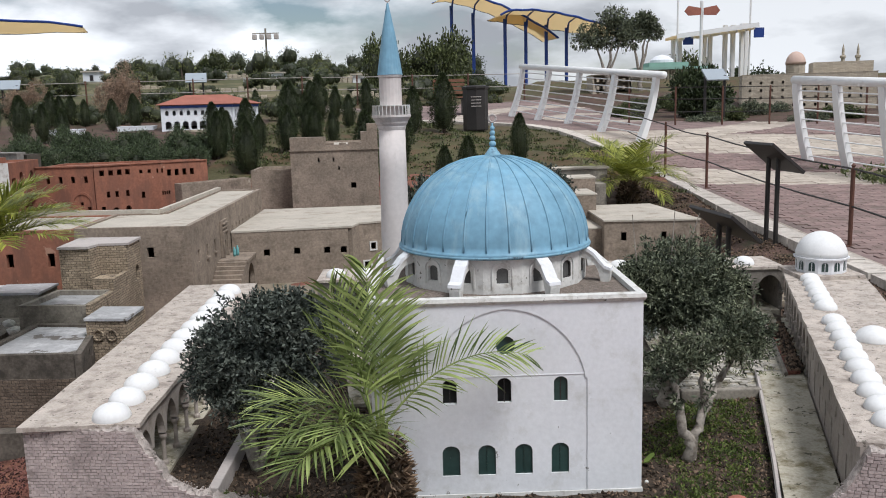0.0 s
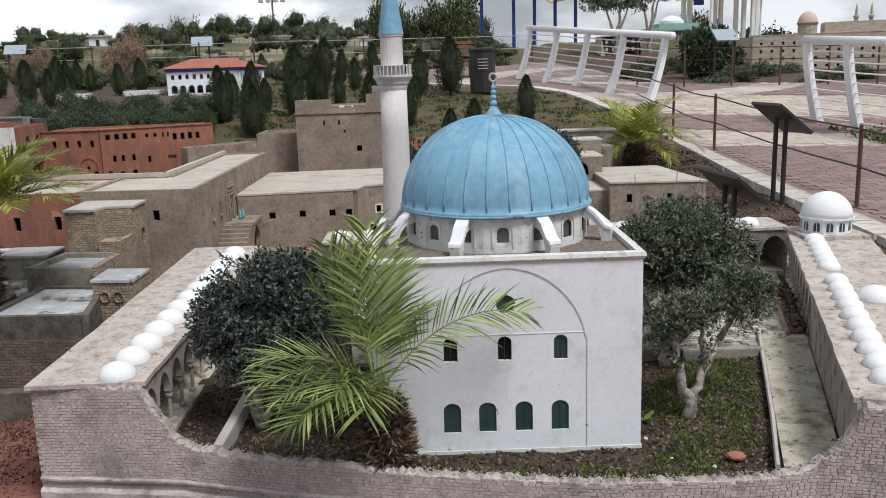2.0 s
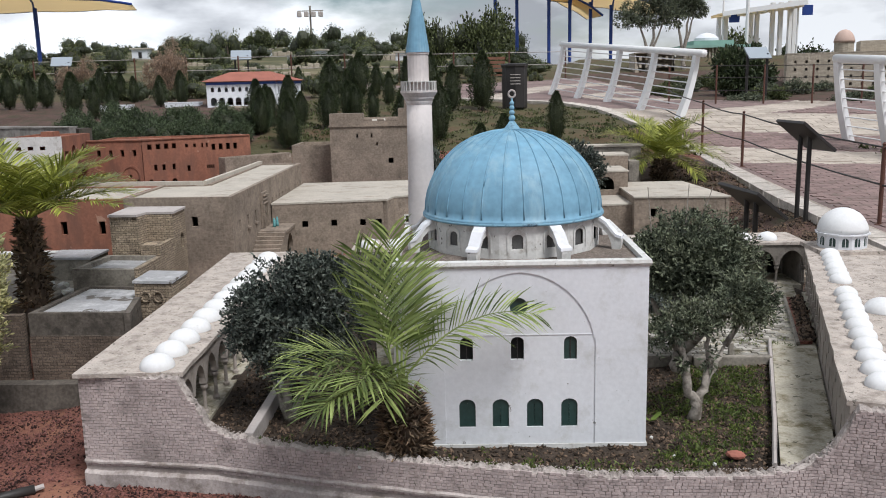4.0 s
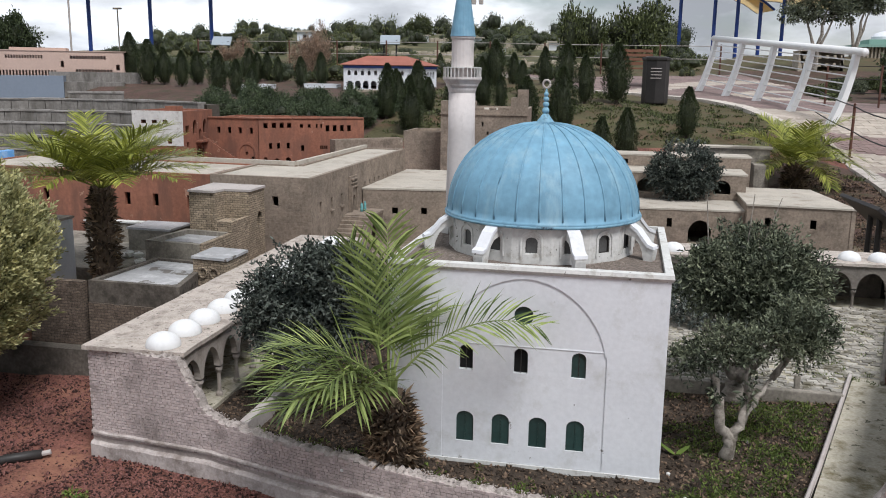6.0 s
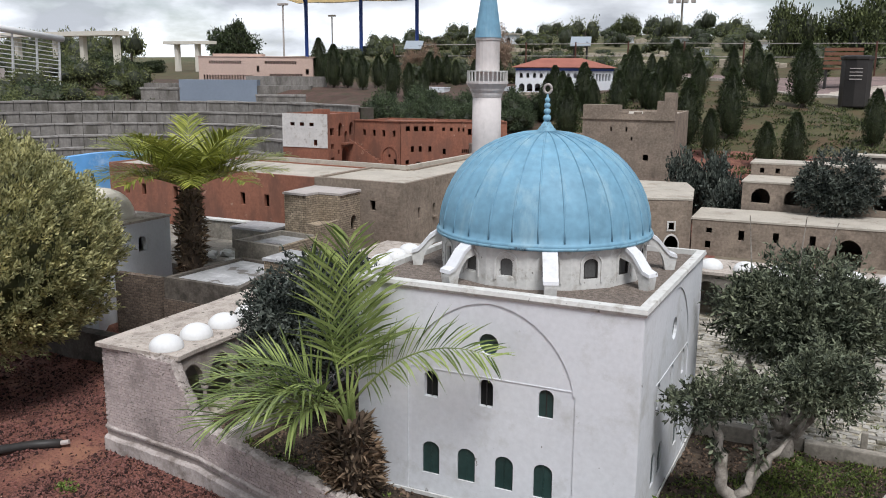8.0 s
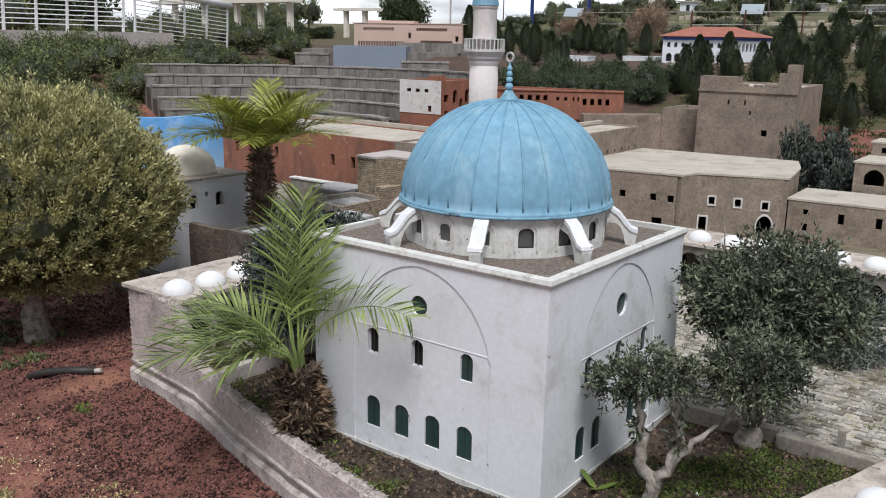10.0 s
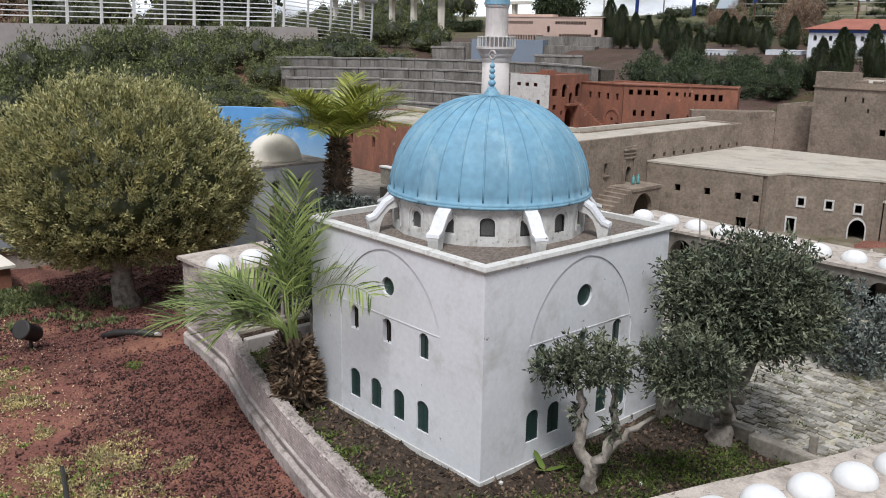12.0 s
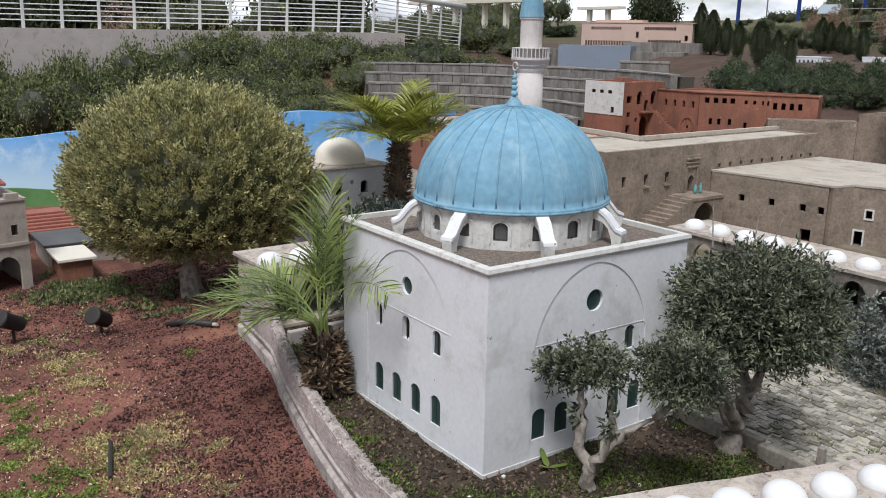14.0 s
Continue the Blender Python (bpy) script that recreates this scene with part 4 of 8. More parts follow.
# ---- old town buildings ----
def building(name, label, category, outline, z0, z1, wall, roof, openings=None, parapet=0.0, thick=0.035, eave=0.012, group=""):
    """A hollow building: each side a thick wall with openings right through it, and a flat roof."""
    ob = thing(name, label, category, group)
    k = len(outline)
    for i in range(k):
        a, b = outline[i], outline[(i + 1) % k]
        d = math.dist(a, b)
        m = face_frame(*a, math.degrees(math.atan2(b[1] - a[1], b[0] - a[0])))
        c = outline[(i + 2) % k]
        turn = (math.degrees(math.atan2(c[1] - b[1], c[0] - b[0]) - math.atan2(b[1] - a[1], b[0] - a[0])) + 180) % 360 - 180
        holes = [h for h in (openings or {}).get(i, [])]
        part("wall", pierced(rect(0, d - (thick if turn > 60 else 0.012 if turn > 0 else -0.002), z0, z1), holes, thick, m), wall, ob)
    mid = (sum(p[0] for p in outline) / k, sum(p[1] for p in outline) / k)
    if parapet:
        shrink = lambda p: (p[0] + (mid[0] - p[0]) * 0.012, p[1] + (mid[1] - p[1]) * 0.012)
        part("roof", prism(bmesh.new(), [shrink(p) for p in outline], z1 - parapet - 0.03, z1 - parapet), roof, ob)
    else:
        grow = lambda p: (p[0] + (p[0] - mid[0]) * eave / max(0.2, math.dist(p, mid)), p[1] + (p[1] - mid[1]) * eave / max(0.2, math.dist(p, mid)))
        part("roof", prism(bmesh.new(), [grow(p) for p in outline], z1 + 0.0005, z1 + 0.016), roof, ob)
    return ob


def win(u, z, w=0.05, h=0.07):
    return rect(u - w / 2, u + w / 2, z - h / 2, z + h / 2)


def gate(u, w, z0, spring, top):
    return arch_outline(u - w / 2, u + w / 2, z0, spring, top, 10, pointed=True)


# long grey building: front wing and a wing running back
grey = building("grey_khan", "long grey stone building with a flat dusty roof", "building",
                [(-2.46, 6.29), (-1.63, 6.25), (-1.63, 9.05), (-2.07, 9.05), (-2.07, 7.15), (-2.46, 7.15)], 0.0, 0.785, GREY_STONE, GREY_ROOF,
                {0: [win(0.54, 0.60, 0.05, 0.075)], 1: [win(u, 0.535, 0.045, 0.09) for u in (0.22, 0.47, 0.72)] + [gate(0.998, 0.07, 0.396, 0.49, 0.53)] + [win(1.38 + 0.149 * i, 0.588, 0.036, 0.036) for i in range(10)]}, parapet=0.012)
wing = building("red_wing", "long low rust-red wing with small windows", "building",
                [(-4.74, 6.38), (-2.462, 6.29), (-2.462, 7.15), (-4.74, 7.30)], 0.0, 0.778, RED_WALL, GREY_ROOF,
                {0: [win(u, 0.56, 0.05, 0.10) for u in (0.22, 0.42, 0.80, 1.55, 1.80, 2.1)]}, parapet=0.010)
for n, pts in (("front", [(-4.74, 7.30), (-2.46, 7.16), (-2.09, 7.13), (-2.06, 9.05)]),):
    par = thing("parapet", "low stone parapet along the roof edge", "parapet")
    bm = bmesh.new()
    for a, b in zip(pts, pts[1:]):
        d = math.dist(a, b)
        box(bm, 0, d, -0.02, 0.02, 0.778, 0.815, m=face_frame(*a, math.degrees(math.atan2(b[1] - a[1], b[0] - a[0]))))
    part("coping", bm, GREY_ROOF, par)
# outside stair against the grey wing
stair = thing("stone_stair", "small stone stair with an arched landing", "stair")
for i in range(10):
    part("step", boxed(-1.628, -1.40, 6.53 + 0.050 * i, 6.58 + 0.050 * i, 0.07, 0.125 + 0.026 * (i + 1)), GREY_STONE, stair)
part("landing", boxed(-1.628, -1.392, 7.0305, 7.425, 0.366, 0.395, bevel=0.004), GREY_STONE, stair)
part("arch_wall", pierced(rect(0, 0.39, 0.07, 0.3655), [gate(0.155, 0.25, 0.0701, 0.22, 0.345)], 0.04, face_frame(-1.40, 7.032, 90)), GREY_STONE, stair)
part("pier", boxed(-1.628, -1.4405, 7.36, 7.42, 0.07, 0.3655), GREY_STONE, stair)
door = thing("carved_doorway", "carved stone door surround", "doorway")
mdoor = face_frame(-1.61, 7.148, 90)
part("surround", pierced(rect(0, 0.20, 0.396, 0.70), [gate(0.10, 0.075, 0.3961, 0.49, 0.535)], 0.018, mdoor), GREY_STONE, door)
for z, r in ((0.60, 0.014), (0.635, 0.012), (0.668, 0.018)):
    part("lintel", boxed(0.02, 0.18, -r, 0.0, z, z + 0.013, bevel=0.002, m=mdoor), GREY_STONE, door)
for u in (0.016, 0.158):
    part("pilaster", boxed(u, u + 0.026, -0.012, 0.0, 0.397, 0.598, bevel=0.003, m=mdoor), GREY_STONE, door)
for y in (6.72, 6.97):
    sill = thing("window_sill", "small stone sill under the slit window", "sill", "slit window sills")
    part("slab", boxed(-1.6295, -1.612, y - 0.034, y + 0.034, 0.470, 0.484, bevel=0.003), GREY_STONE, sill)

gatehouse = building("gatehouse", "low grey stone gatehouse with a flat pale roof", "building",
                     [(-1.62, 7.525), (-0.594, 7.666), (-0.545, 7.875), (0.114, 8.117), (0.006, 8.782), (-0.147, 9.25), (-1.62, 9.13)], 0.05, 0.545, GREY_STONE, GREY_ROOF,
                     {0: [win(u, z, 0.052, 0.058) for u, z in ((0.29, 0.360), (0.55, 0.362), (0.81, 0.357), (0.955, 0.354))] + [rect(0.81, 0.895, 0.0501, 0.19)],
                      2: [win(u, z, 0.046, 0.062) for u, z in ((0.125, 0.338), (0.33, 0.332), (0.54, 0.322))] + [rect(0.035, 0.095, 0.0501, 0.20), gate(0.545, 0.115, 0.0501, 0.17, 0.24)]}, eave=0.006)
m = face_frame(-0.545, 7.875, math.degrees(math.atan2(0.242, 0.659)))
for u, z in ((0.125, 0.338), (0.33, 0.332), (0.54, 0.322)):
    part("window_frame", pierced(rect(u - 0.036, u + 0.036, z - 0.043, z + 0.043), [rect(u - 0.023, u + 0.023, z - 0.031, z + 0.031)], 0.008, m @ pose(0, -0.0075, 0)), WHITE_WORN, gatehouse, "pale window surround")
part("door_frame", pierced(rect(0.022, 0.108, 0.0502, 0.213), [rect(0.035, 0.095, 0.0503, 0.20)], 0.008, m @ pose(0, -0.0075, 0)), WHITE_WORN, gatehouse, "pale door surround")
part("gate_surround", pierced(arch_outline(0.477, 0.613, 0.0502, 0.17, 0.258, 10, pointed=True), [gate(0.545, 0.115, 0.0503, 0.17, 0.24)], 0.008, m @ pose(0, -0.0075, 0)), WHITE_WORN, gatehouse, "pale pointed gate surround")

keep = building("castle_keep", "square grey castle keep with a stepped parapet", "castle",
                [(-1.47, 10.10), (-0.47, 10.14), (-0.56, 11.4), (-1.47, 11.3)], 0.2, 1.17, GREY_STONE, GREY_ROOF,
                {0: [win(0.71, 0.70, 0.06, 0.065), win(0.32, 1.00, 0.02, 0.05), win(0.49, 1.00, 0.02, 0.05), win(0.55, 0.90, 0.02, 0.04)], 1: [win(0.3, 0.95, 0.03, 0.05)]}, parapet=0.02)
mk = face_frame(-1.47, 10.10, math.degrees(math.atan2(0.04, 1.0)))
part("turret", boxed(0, 0.40, 0.0, 0.16, 1.1705, 1.26, m=mk), GREY_STONE, keep)
part("turret", boxed(0.81, 0.88, 0.0, 0.14, 1.1705, 1.31, m=mk), GREY_STONE, keep)
part("turret", boxed(0.882, 1.0, 0.0, 0.14, 1.1705, 1.40, m=mk), GREY_STONE, keep)
part("string_course", boxed(-0.012, 1.012, -0.014, -0.0005, 1.105, 1.125, m=mk), GREY_STONE, keep)
for a, b, h in ((0.402, 0.50, 1.195), (0.56, 0.64, 1.19), (0.66, 0.808, 1.197)):
    part("merlon", boxed(a, b, 0.0, 0.06, 1.1705, h, bevel=0.004, m=mk), GREY_STONE, keep)
tower = building("curtain_tower", "broken-topped grey curtain tower", "castle",
                 [(-1.98, 10.35), (-1.475, 10.42), (-1.475, 11.0), (-1.98, 11.0)], 0.2, 0.885, GREY_STONE, GREY_ROOF, {}, parapet=0.05)
curtain = building("curtain_wall", "grey curtain wall with a ragged top", "castle",
                   [(-2.62, 9.70), (-1.985, 10.345), (-2.10, 10.48), (-2.735, 9.835)], 0.2, 0.80, GREY_STONE, GREY_ROOF, {}, parapet=0.02)

low = building("low_house", "long low stone house with small windows", "house",
               [(0.125, 8.12), (1.72, 8.20), (1.72, 8.85), (0.10, 8.75)], 0.05, 0.388, GREY_STONE, GREY_ROOF,
               {0: [win(u, z, 0.046, h) for u, z, h in ((0.14, 0.302, 0.045), (0.40, 0.275, 0.085), (0.67, 0.275, 0.085), (0.95, 0.272, 0.085))] + [gate(1.22, 0.20, 0.0501, 0.20, 0.305)] + [win(0.135, 0.18, 0.045, 0.06)]})
annex = building("low_house", "square stone house with a pale cracked roof", "house",
                 [(1.722, 8.08), (2.60, 8.02), (2.46, 9.3), (1.722, 9.28)], 0.05, 0.47, GREY_STONE, GREY_ROOF, {0: [win(0.18, 0.33, 0.05, 0.08), win(0.55, 0.33, 0.05, 0.08)]})
khan = building("arched_khan", "small stone house with dark pointed arches", "house",
                [(0.42, 8.86), (1.80, 8.86), (1.80, 9.4), (0.42, 9.4)], 0.1, 0.64, GREY_STONE, GREY_ROOF,
                {0: [gate(u, 0.16, 0.46, 0.52, 0.595) for u in (0.16, 0.44, 0.70, 1.16)]})
khan2 = building("upper_house", "plain stone house behind the arches", "house",
                 [(0.42, 9.42), (1.9, 9.42), (1.9, 9.8), (0.42, 9.8)], 0.1, 0.76, GREY_STONE, GREY_ROOF, {0: [win(0.1, 0.70, 0.04, 0.05), win(0.24, 0.70, 0.04, 0.05)]})

# red building with a white end
red = building("red_mansion", "long rust-red mansion with rows of dark windows", "mansion",
               [(-4.236, 9.77), (-3.58, 9.745), (-3.25, 9.98), (-2.50, 10.42), (-2.72, 10.85), (-4.236, 10.6)], 0.3, 1.015, RED_WALL, RED_WALL,
               {0: [win(u, 0.875, 0.042, 0.075) for u in (0.14, 0.28, 0.417, 0.56)] + [win(0.585, 0.53, 0.06, 0.085), win(0.495, 0.61, 0.035, 0.035)],
                1: [win(u, 0.94, 0.05, 0.066) for u in (0.083, 0.181, 0.275, 0.365)] + [win(u, 0.697, 0.036, 0.07) for u in (0.137, 0.231, 0.349)] + [win(0.075, 0.54, 0.04, 0.05), gate(0.209, 0.06, 0.50, 0.525, 0.55), gate(0.347, 0.06, 0.50, 0.53, 0.56)],
                2: [win(u, 0.93, 0.034, 0.042) for u in (0.106, 0.199)] + [win(u, 0.928, 0.02, 0.05) for u in (0.289, 0.344)] + [win(u, 0.90, 0.044, 0.074) for u in (0.42, 0.508, 0.596, 0.684)] + [win(0.116, 0.665, 0.036, 0.07)] + [win(0.335 + 0.024 * q, 0.671, 0.018, 0.045) for q in range(4)]}, parapet=0.02)
mre = face_frame(-4.236, 9.77, math.degrees(math.atan2(-0.025, 0.656)))
part("blind_arch", pierced(arch_outline(0.375, 0.625, 0.46, 0.60, 0.74, 14), [arch_outline(0.40, 0.60, 0.461, 0.60, 0.715, 14)], 0.008, mre @ pose(0, -0.0083, 0)), RED_WALL, red)
for a, b in (((-3.58, 9.745), (-3.25, 9.98)), ((-3.25, 9.98), (-2.50, 10.42))):
    m = face_frame(*a, math.degrees(math.atan2(b[1] - a[1], b[0] - a[0])))
    part("cornice", boxed(0.002, math.dist(a, b) - 0.006, -0.012, 0.04, 1.0165, 1.03, m=m), RED_WALL, red)
part("cornice", boxed(0.002, 0.65, -0.012, 0.04, 1.0165, 1.03, m=mre), RED_WALL, red)
red_end = building("red_mansion_end", "end pavilion of the mansion, white above red", "mansion",
                   [(-4.85, 9.15), (-4.24, 9.18), (-4.24, 9.9), (-4.85, 9.9)], 0.3, 1.11, RED_WALL, RED_WALL,
                   {0: [win(u, 0.99, 0.06, 0.04) for u in (0.14, 0.27, 0.40)] + [win(0.45, 0.78, 0.05, 0.07)],
                    1: [gate(0.277, 0.09, 0.845, 0.945, 1.005), gate(0.52, 0.09, 0.845, 0.945, 1.005), gate(0.40, 0.07, 0.765, 0.86, 0.90), gate(0.375, 0.15, 0.46, 0.62, 0.71), win(0.10, 0.905, 0.09, 0.085), win(0.10, 0.73, 0.06, 0.06), win(0.10, 0.56, 0.07, 0.09), win(0.235, 0.66, 0.04, 0.05)]}, parapet=0.02)
mwe = face_frame(-4.85, 9.15, math.degrees(math.atan2(0.03, 0.61)))
part("white_facing", pierced(rect(0, 0.612, 0.72, 1.112), [win(u, 0.99, 0.06, 0.04) for u in (0.14, 0.27, 0.40)] + [win(0.45, 0.78, 0.05, 0.07)], 0.006, mwe @ pose(0, -0.0062, 0)), WHITE_WORN, red_end, "white rendered upper front")
part("roof_box", boxed(-4.52, -4.38, 9.3, 9.45, 1.09, 1.16), RED_WALL, red_end)
mstair = thing("stone_stair", "steep outside stair along the red mansion", "stair")
for i in range(11):
    part("step", boxed(-4.232 + 0.04 * i, -4.193 + 0.04 * i, 9.645, 9.742, 0.3, 0.772 - 0.0245 * i), RED_WALL, mstair)
rail = pierced([(0, 0.3), (0.44, 0.3), (0.44, 0.535), (0.0, 0.805)], [], 0.012, face_frame(-4.232, 9.632, 0))
part("stair_parapet", rail, RED_WALL, mstair)
part("landing", boxed(-4.232, -4.165, 9.46, 9.63, 0.745, 0.765), RED_WALL, mstair)

# tan brick houses beside the arcade
brick_house = building("brick_house", "small tan brick house with a notched upper storey", "house",
                       [(-2.345, 5.735), (-2.15, 5.73), (-2.13, 5.85), (-1.945, 5.85), (-1.945, 6.12), (-2.36, 6.15)], 0.05, 0.722, TAN_STONE, CONCRETE, {3: [gate(0.18, 0.08, 0.45, 0.52, 0.56)]})
part("side_wall", boxed(-1.975, -1.945, 5.16, 5.848, 0.05, 0.475), TAN_STONE, brick_house)
part("side_wall", boxed(-1.975, -1.945, 5.56, 5.848, 0.4755, 0.55), TAN_STONE, brick_house)
part("bench_wall", boxed(-2.125, -1.977, 5.68, 5.847, 0.40, 0.53), TAN_STONE, brick_house)
terrace_b = building("flat_house", "low house with a pale wet screed roof", "house",
                     [(-2.42, 5.26), (-1.98, 5.20), (-1.98, 5.67), (-2.37, 5.72)], 0.0, 0.46, OLD_STONE, WET_ROOF, {}, parapet=0.03)
terrace_a = building("flat_house", "low house with a puddled grey roof", "house",
                     [(-2.33, 4.49), (-1.745, 4.47), (-1.885, 5.12), (-2.29, 5.18)], -0.1, 0.370, DARK_STONE, WET_ROOF, {1: [win(0.25 + 0.07 * i, 0.30, 0.025, 0.05) for i in range(4)]}, parapet=0.015)
part("brick_infill", boxed(0.0, 0.58, -0.010, -0.001, -0.05, 0.24, m=face_frame(-2.33, 4.49, math.degrees(math.atan2(-0.02, 0.585)))), BROWN_BRICK, terrace_a)
box_house = building("brick_box", "little tan brick box with a flat cap", "house",
                     [(-1.86, 4.85), (-1.625, 4.82), (-1.625, 5.10), (-1.862, 5.13)], 0.05, 0.452, TAN_STONE, WET_ROOF, {0: [rect(0.1, 0.18, 0.06, 0.16)]})
for u in (0.07, 0.15):
    pts = [(u + 0.028 * math.cos(a), -0.004, 0.37 + 0.03 * math.sin(a)) for a in [2 * math.pi * i / 16 for i in range(17)]]
    m = face_frame(-1.86, 4.85, math.degrees(math.atan2(-0.03, 0.235)))
    part("oculus", tube(bmesh.new(), [m @ Vector(p) for p in pts], 0.006, 6), TAN_STONE, box_house)
side_house = building("flat_house", "plain grey rendered house with a small roof", "house",
                      [(-2.84, 5.74), (-2.50, 5.72), (-2.50, 6.02), (-2.84, 6.02)], 0.0, 0.43, OLD_STONE, WET_ROOF)
yard_wall = thing("yard_wall", "low tan brick yard wall", "wall")
part("brickwork", boxed(-2.72, -2.365, 4.48, 4.53, -0.15, 0.36), BROWN_BRICK, yard_wall)
part("terrace_edge", boxed(-3.2, -1.52, 4.18, 4.26, -0.2, 0.06), DARK_STONE, yard_wall)
white_house = building("domed_house", "whitewashed house with a cream dome", "house",
                       [(-3.50, 4.42), (-2.82, 4.42), (-2.82, 5.08), (-3.50, 5.08)], -0.1, 0.615, WHITE, ROOF_STONE,
                       {1: [arch_outline(0.15, 0.215, 0.42, 0.50, 0.52), arch_outline(0.37, 0.435, 0.42, 0.50, 0.52), rect(0.28, 0.305, 0.50, 0.53)], 0: [arch_outline(0.4, 0.46, 0.40, 0.46, 0.485)]})
part("dome", lathe(bmesh.new(), [(0.215, 0), (0.205, 0.02)] + [(0.205 * math.cos(math.pi / 2 * i / 10) if i < 10 else 0, 0.02 + 0.18 * math.sin(math.pi / 2 * i / 10)) for i in range(1, 11)], 32, (-3.10, 4.76, 0.63)), CREAM_DOME, white_house, "smooth cream dome", smooth=True)

# painted backdrop wall of sky and fields
mural_mat = surface("painted_sky", (0.14, 0.38, 0.74), rough=0.5, vary=0.15, grain=10, blotch=2, bump=0.05, stain=(0.45, 0.62, 0.82), stain_at=0.60)
mn, ml_ = mural_mat.node_tree.nodes, mural_mat.node_tree.links
mbsdf = mn["Principled BSDF"]
under = mbsdf.inputs["Base Color"].links[0].from_socket
mgeo, msep, mfade, mmix = mn.new("ShaderNodeNewGeometry"), mn.new("ShaderNodeSeparateXYZ"), mn.new("ShaderNodeMapRange"), mn.new("ShaderNodeMix")
mfade.inputs[1].default_value, mfade.inputs[2].default_value, mfade.inputs[3].default_value, mfade.inputs[4].default_value = 0.15, 0.62, 0.85, 0.0
mmix.data_type = "RGBA"
mmix.inputs[7].default_value = (0.50, 0.68, 0.78, 1)
ml_.new(mgeo.outputs["Position"], msep.inputs[0])
ml_.new(msep.outputs[2], mfade.inputs[0])
ml_.new(mfade.outputs[0], mmix.inputs[0])
ml_.new(under, mmix.inputs[6])
ml_.new(mmix.outputs[2], mbsdf.inputs["Base Color"])
field_mat = surface("painted_field", (0.10, 0.22, 0.08), rough=0.5, vary=0.3, grain=8, blotch=2, bump=0.05)
mural = thing("mural_wall", "low wall painted with blue sky and green fields", "wall")
MUR = [(-4.95, 7.2), (-5.05, 6.4), (-5.25, 5.6), (-5.5, 4.8), (-5.85, 4.0), (-6.3, 3.1), (-6.9, 2.2)]
MUR_TOP = [(-7.2, 0.83), (-5.4, 0.83), (-4.0, 0.70), (-2.2, 0.52)]


def along_mural(f):
    """A smooth curve through the corners of the wall."""
    k = min(int(f), len(MUR) - 2)
    p = [Vector(MUR[min(max(k + q, 0), len(MUR) - 1)]) for q in (-1, 0, 1, 2)]
    g = f - k
    return 0.5 * (2 * p[1] + (p[2] - p[0]) * g + (2 * p[0] - 5 * p[1] + 4 * p[2] - p[3]) * g * g + (3 * p[1] - p[0] - 3 * p[2] + p[3]) * g ** 3)


def wall_sheet(low_z, high_z, front, rear, n=60):
    """A curved wall panel between two changing heights."""
    bm, rings = bmesh.new(), []
    for i in range(n + 1):
        f = (len(MUR) - 1) * i / n
        c, d = along_mural(f), along_mural(min(f + 0.01, len(MUR) - 1.0)) - along_mural(max(f - 0.01, 0.0))
        o = Vector((-d.y, d.x)).normalized()
        rings.append([bm.verts.new((c.x + o.x * t, c.y + o.y * t, z)) for t, z in ((front, low_z(c)), (rear, low_z(c)), (rear, high_z(c)), (front, high_z(c)))])
    for a, b in zip(rings, rings[1:]):
        for k in range(4):
            bm.faces.new((a[k], b[k], b[(k + 1) % 4], a[(k + 1) % 4]))
    bm.faces.new(rings[0])
    bm.faces.new(rings[-1][::-1])
    bmesh.ops.recalc_face_normals(bm, faces=bm.faces)
    return bm


def field_top(c):
    return 0.05 + 0.05 * math.sin(c.y * 2.3) + 0.03 * math.sin(c.y * 5.1)


bmA = wall_sheet(lambda c: -0.1, lambda c: ramp_of(-c.y, MUR_TOP) + 0.012 * math.sin(c.y * 6.0), 0.0, 0.08)
bmB = wall_sheet(lambda c: -0.35, field_top, -0.004, 0.084)
part("sky_panel", bmA, mural_mat, mural)
part("field_panel", bmB, field_mat, mural)


# ---- plants ----
def leaf_cloud(name, pts, out, length, width, material, parent, seed, spread=0.9, bend=0.25):
    """Many single leaves, each a small folded diamond at its own place, leaning outwards."""
    g = np.random.default_rng(seed)
    n = len(pts)
    d = out / np.maximum(np.linalg.norm(out, axis=1, keepdims=True), 1e-6) + g.normal(0, spread, (n, 3))
    d /= np.linalg.norm(d, axis=1, keepdims=True)
    s = np.cross(d, g.normal(0, 1, (n, 3)))
    s /= np.linalg.norm(s, axis=1, keepdims=True)
    up = np.cross(s, d)
    L = length * g.uniform(0.6, 1.3, (n, 1))
    W = width * g.uniform(0.7, 1.25, (n, 1))
    v = np.empty((n, 4, 3))
    v[:, 0] = pts
    v[:, 1] = pts + d * L * 0.5 + s * W * 0.5 + up * L * bend * 0.4
    v[:, 2] = pts + d * L - up * L * bend * 0.3
    v[:, 3] = pts + d * L * 0.5 - s * W * 0.5 + up * L * bend * 0.4
    me = bpy.data.meshes.new(name)
    me.vertices.add(4 * n)
    me.vertices.foreach_set("co", v.reshape(-1))
    me.loops.add(6 * n)
    base = np.arange(n)[:, None] * 4
    me.loops.foreach_set("vertex_index", (base + np.array([[0, 1, 2, 0, 2, 3]])).reshape(-1).astype(np.int32))
    me.polygons.add(2 * n)
    me.polygons.foreach_set("loop_start", np.arange(0, 6 * n, 3, dtype=np.int32))
    me.polygons.foreach_set("loop_total", np.full(2 * n, 3, dtype=np.int32))
    me.materials.append(material)
    me.update(calc_edges=True)
    me.validate()
    ob = new(name, me)
    if parent:
        ob.parent = parent
    return ob


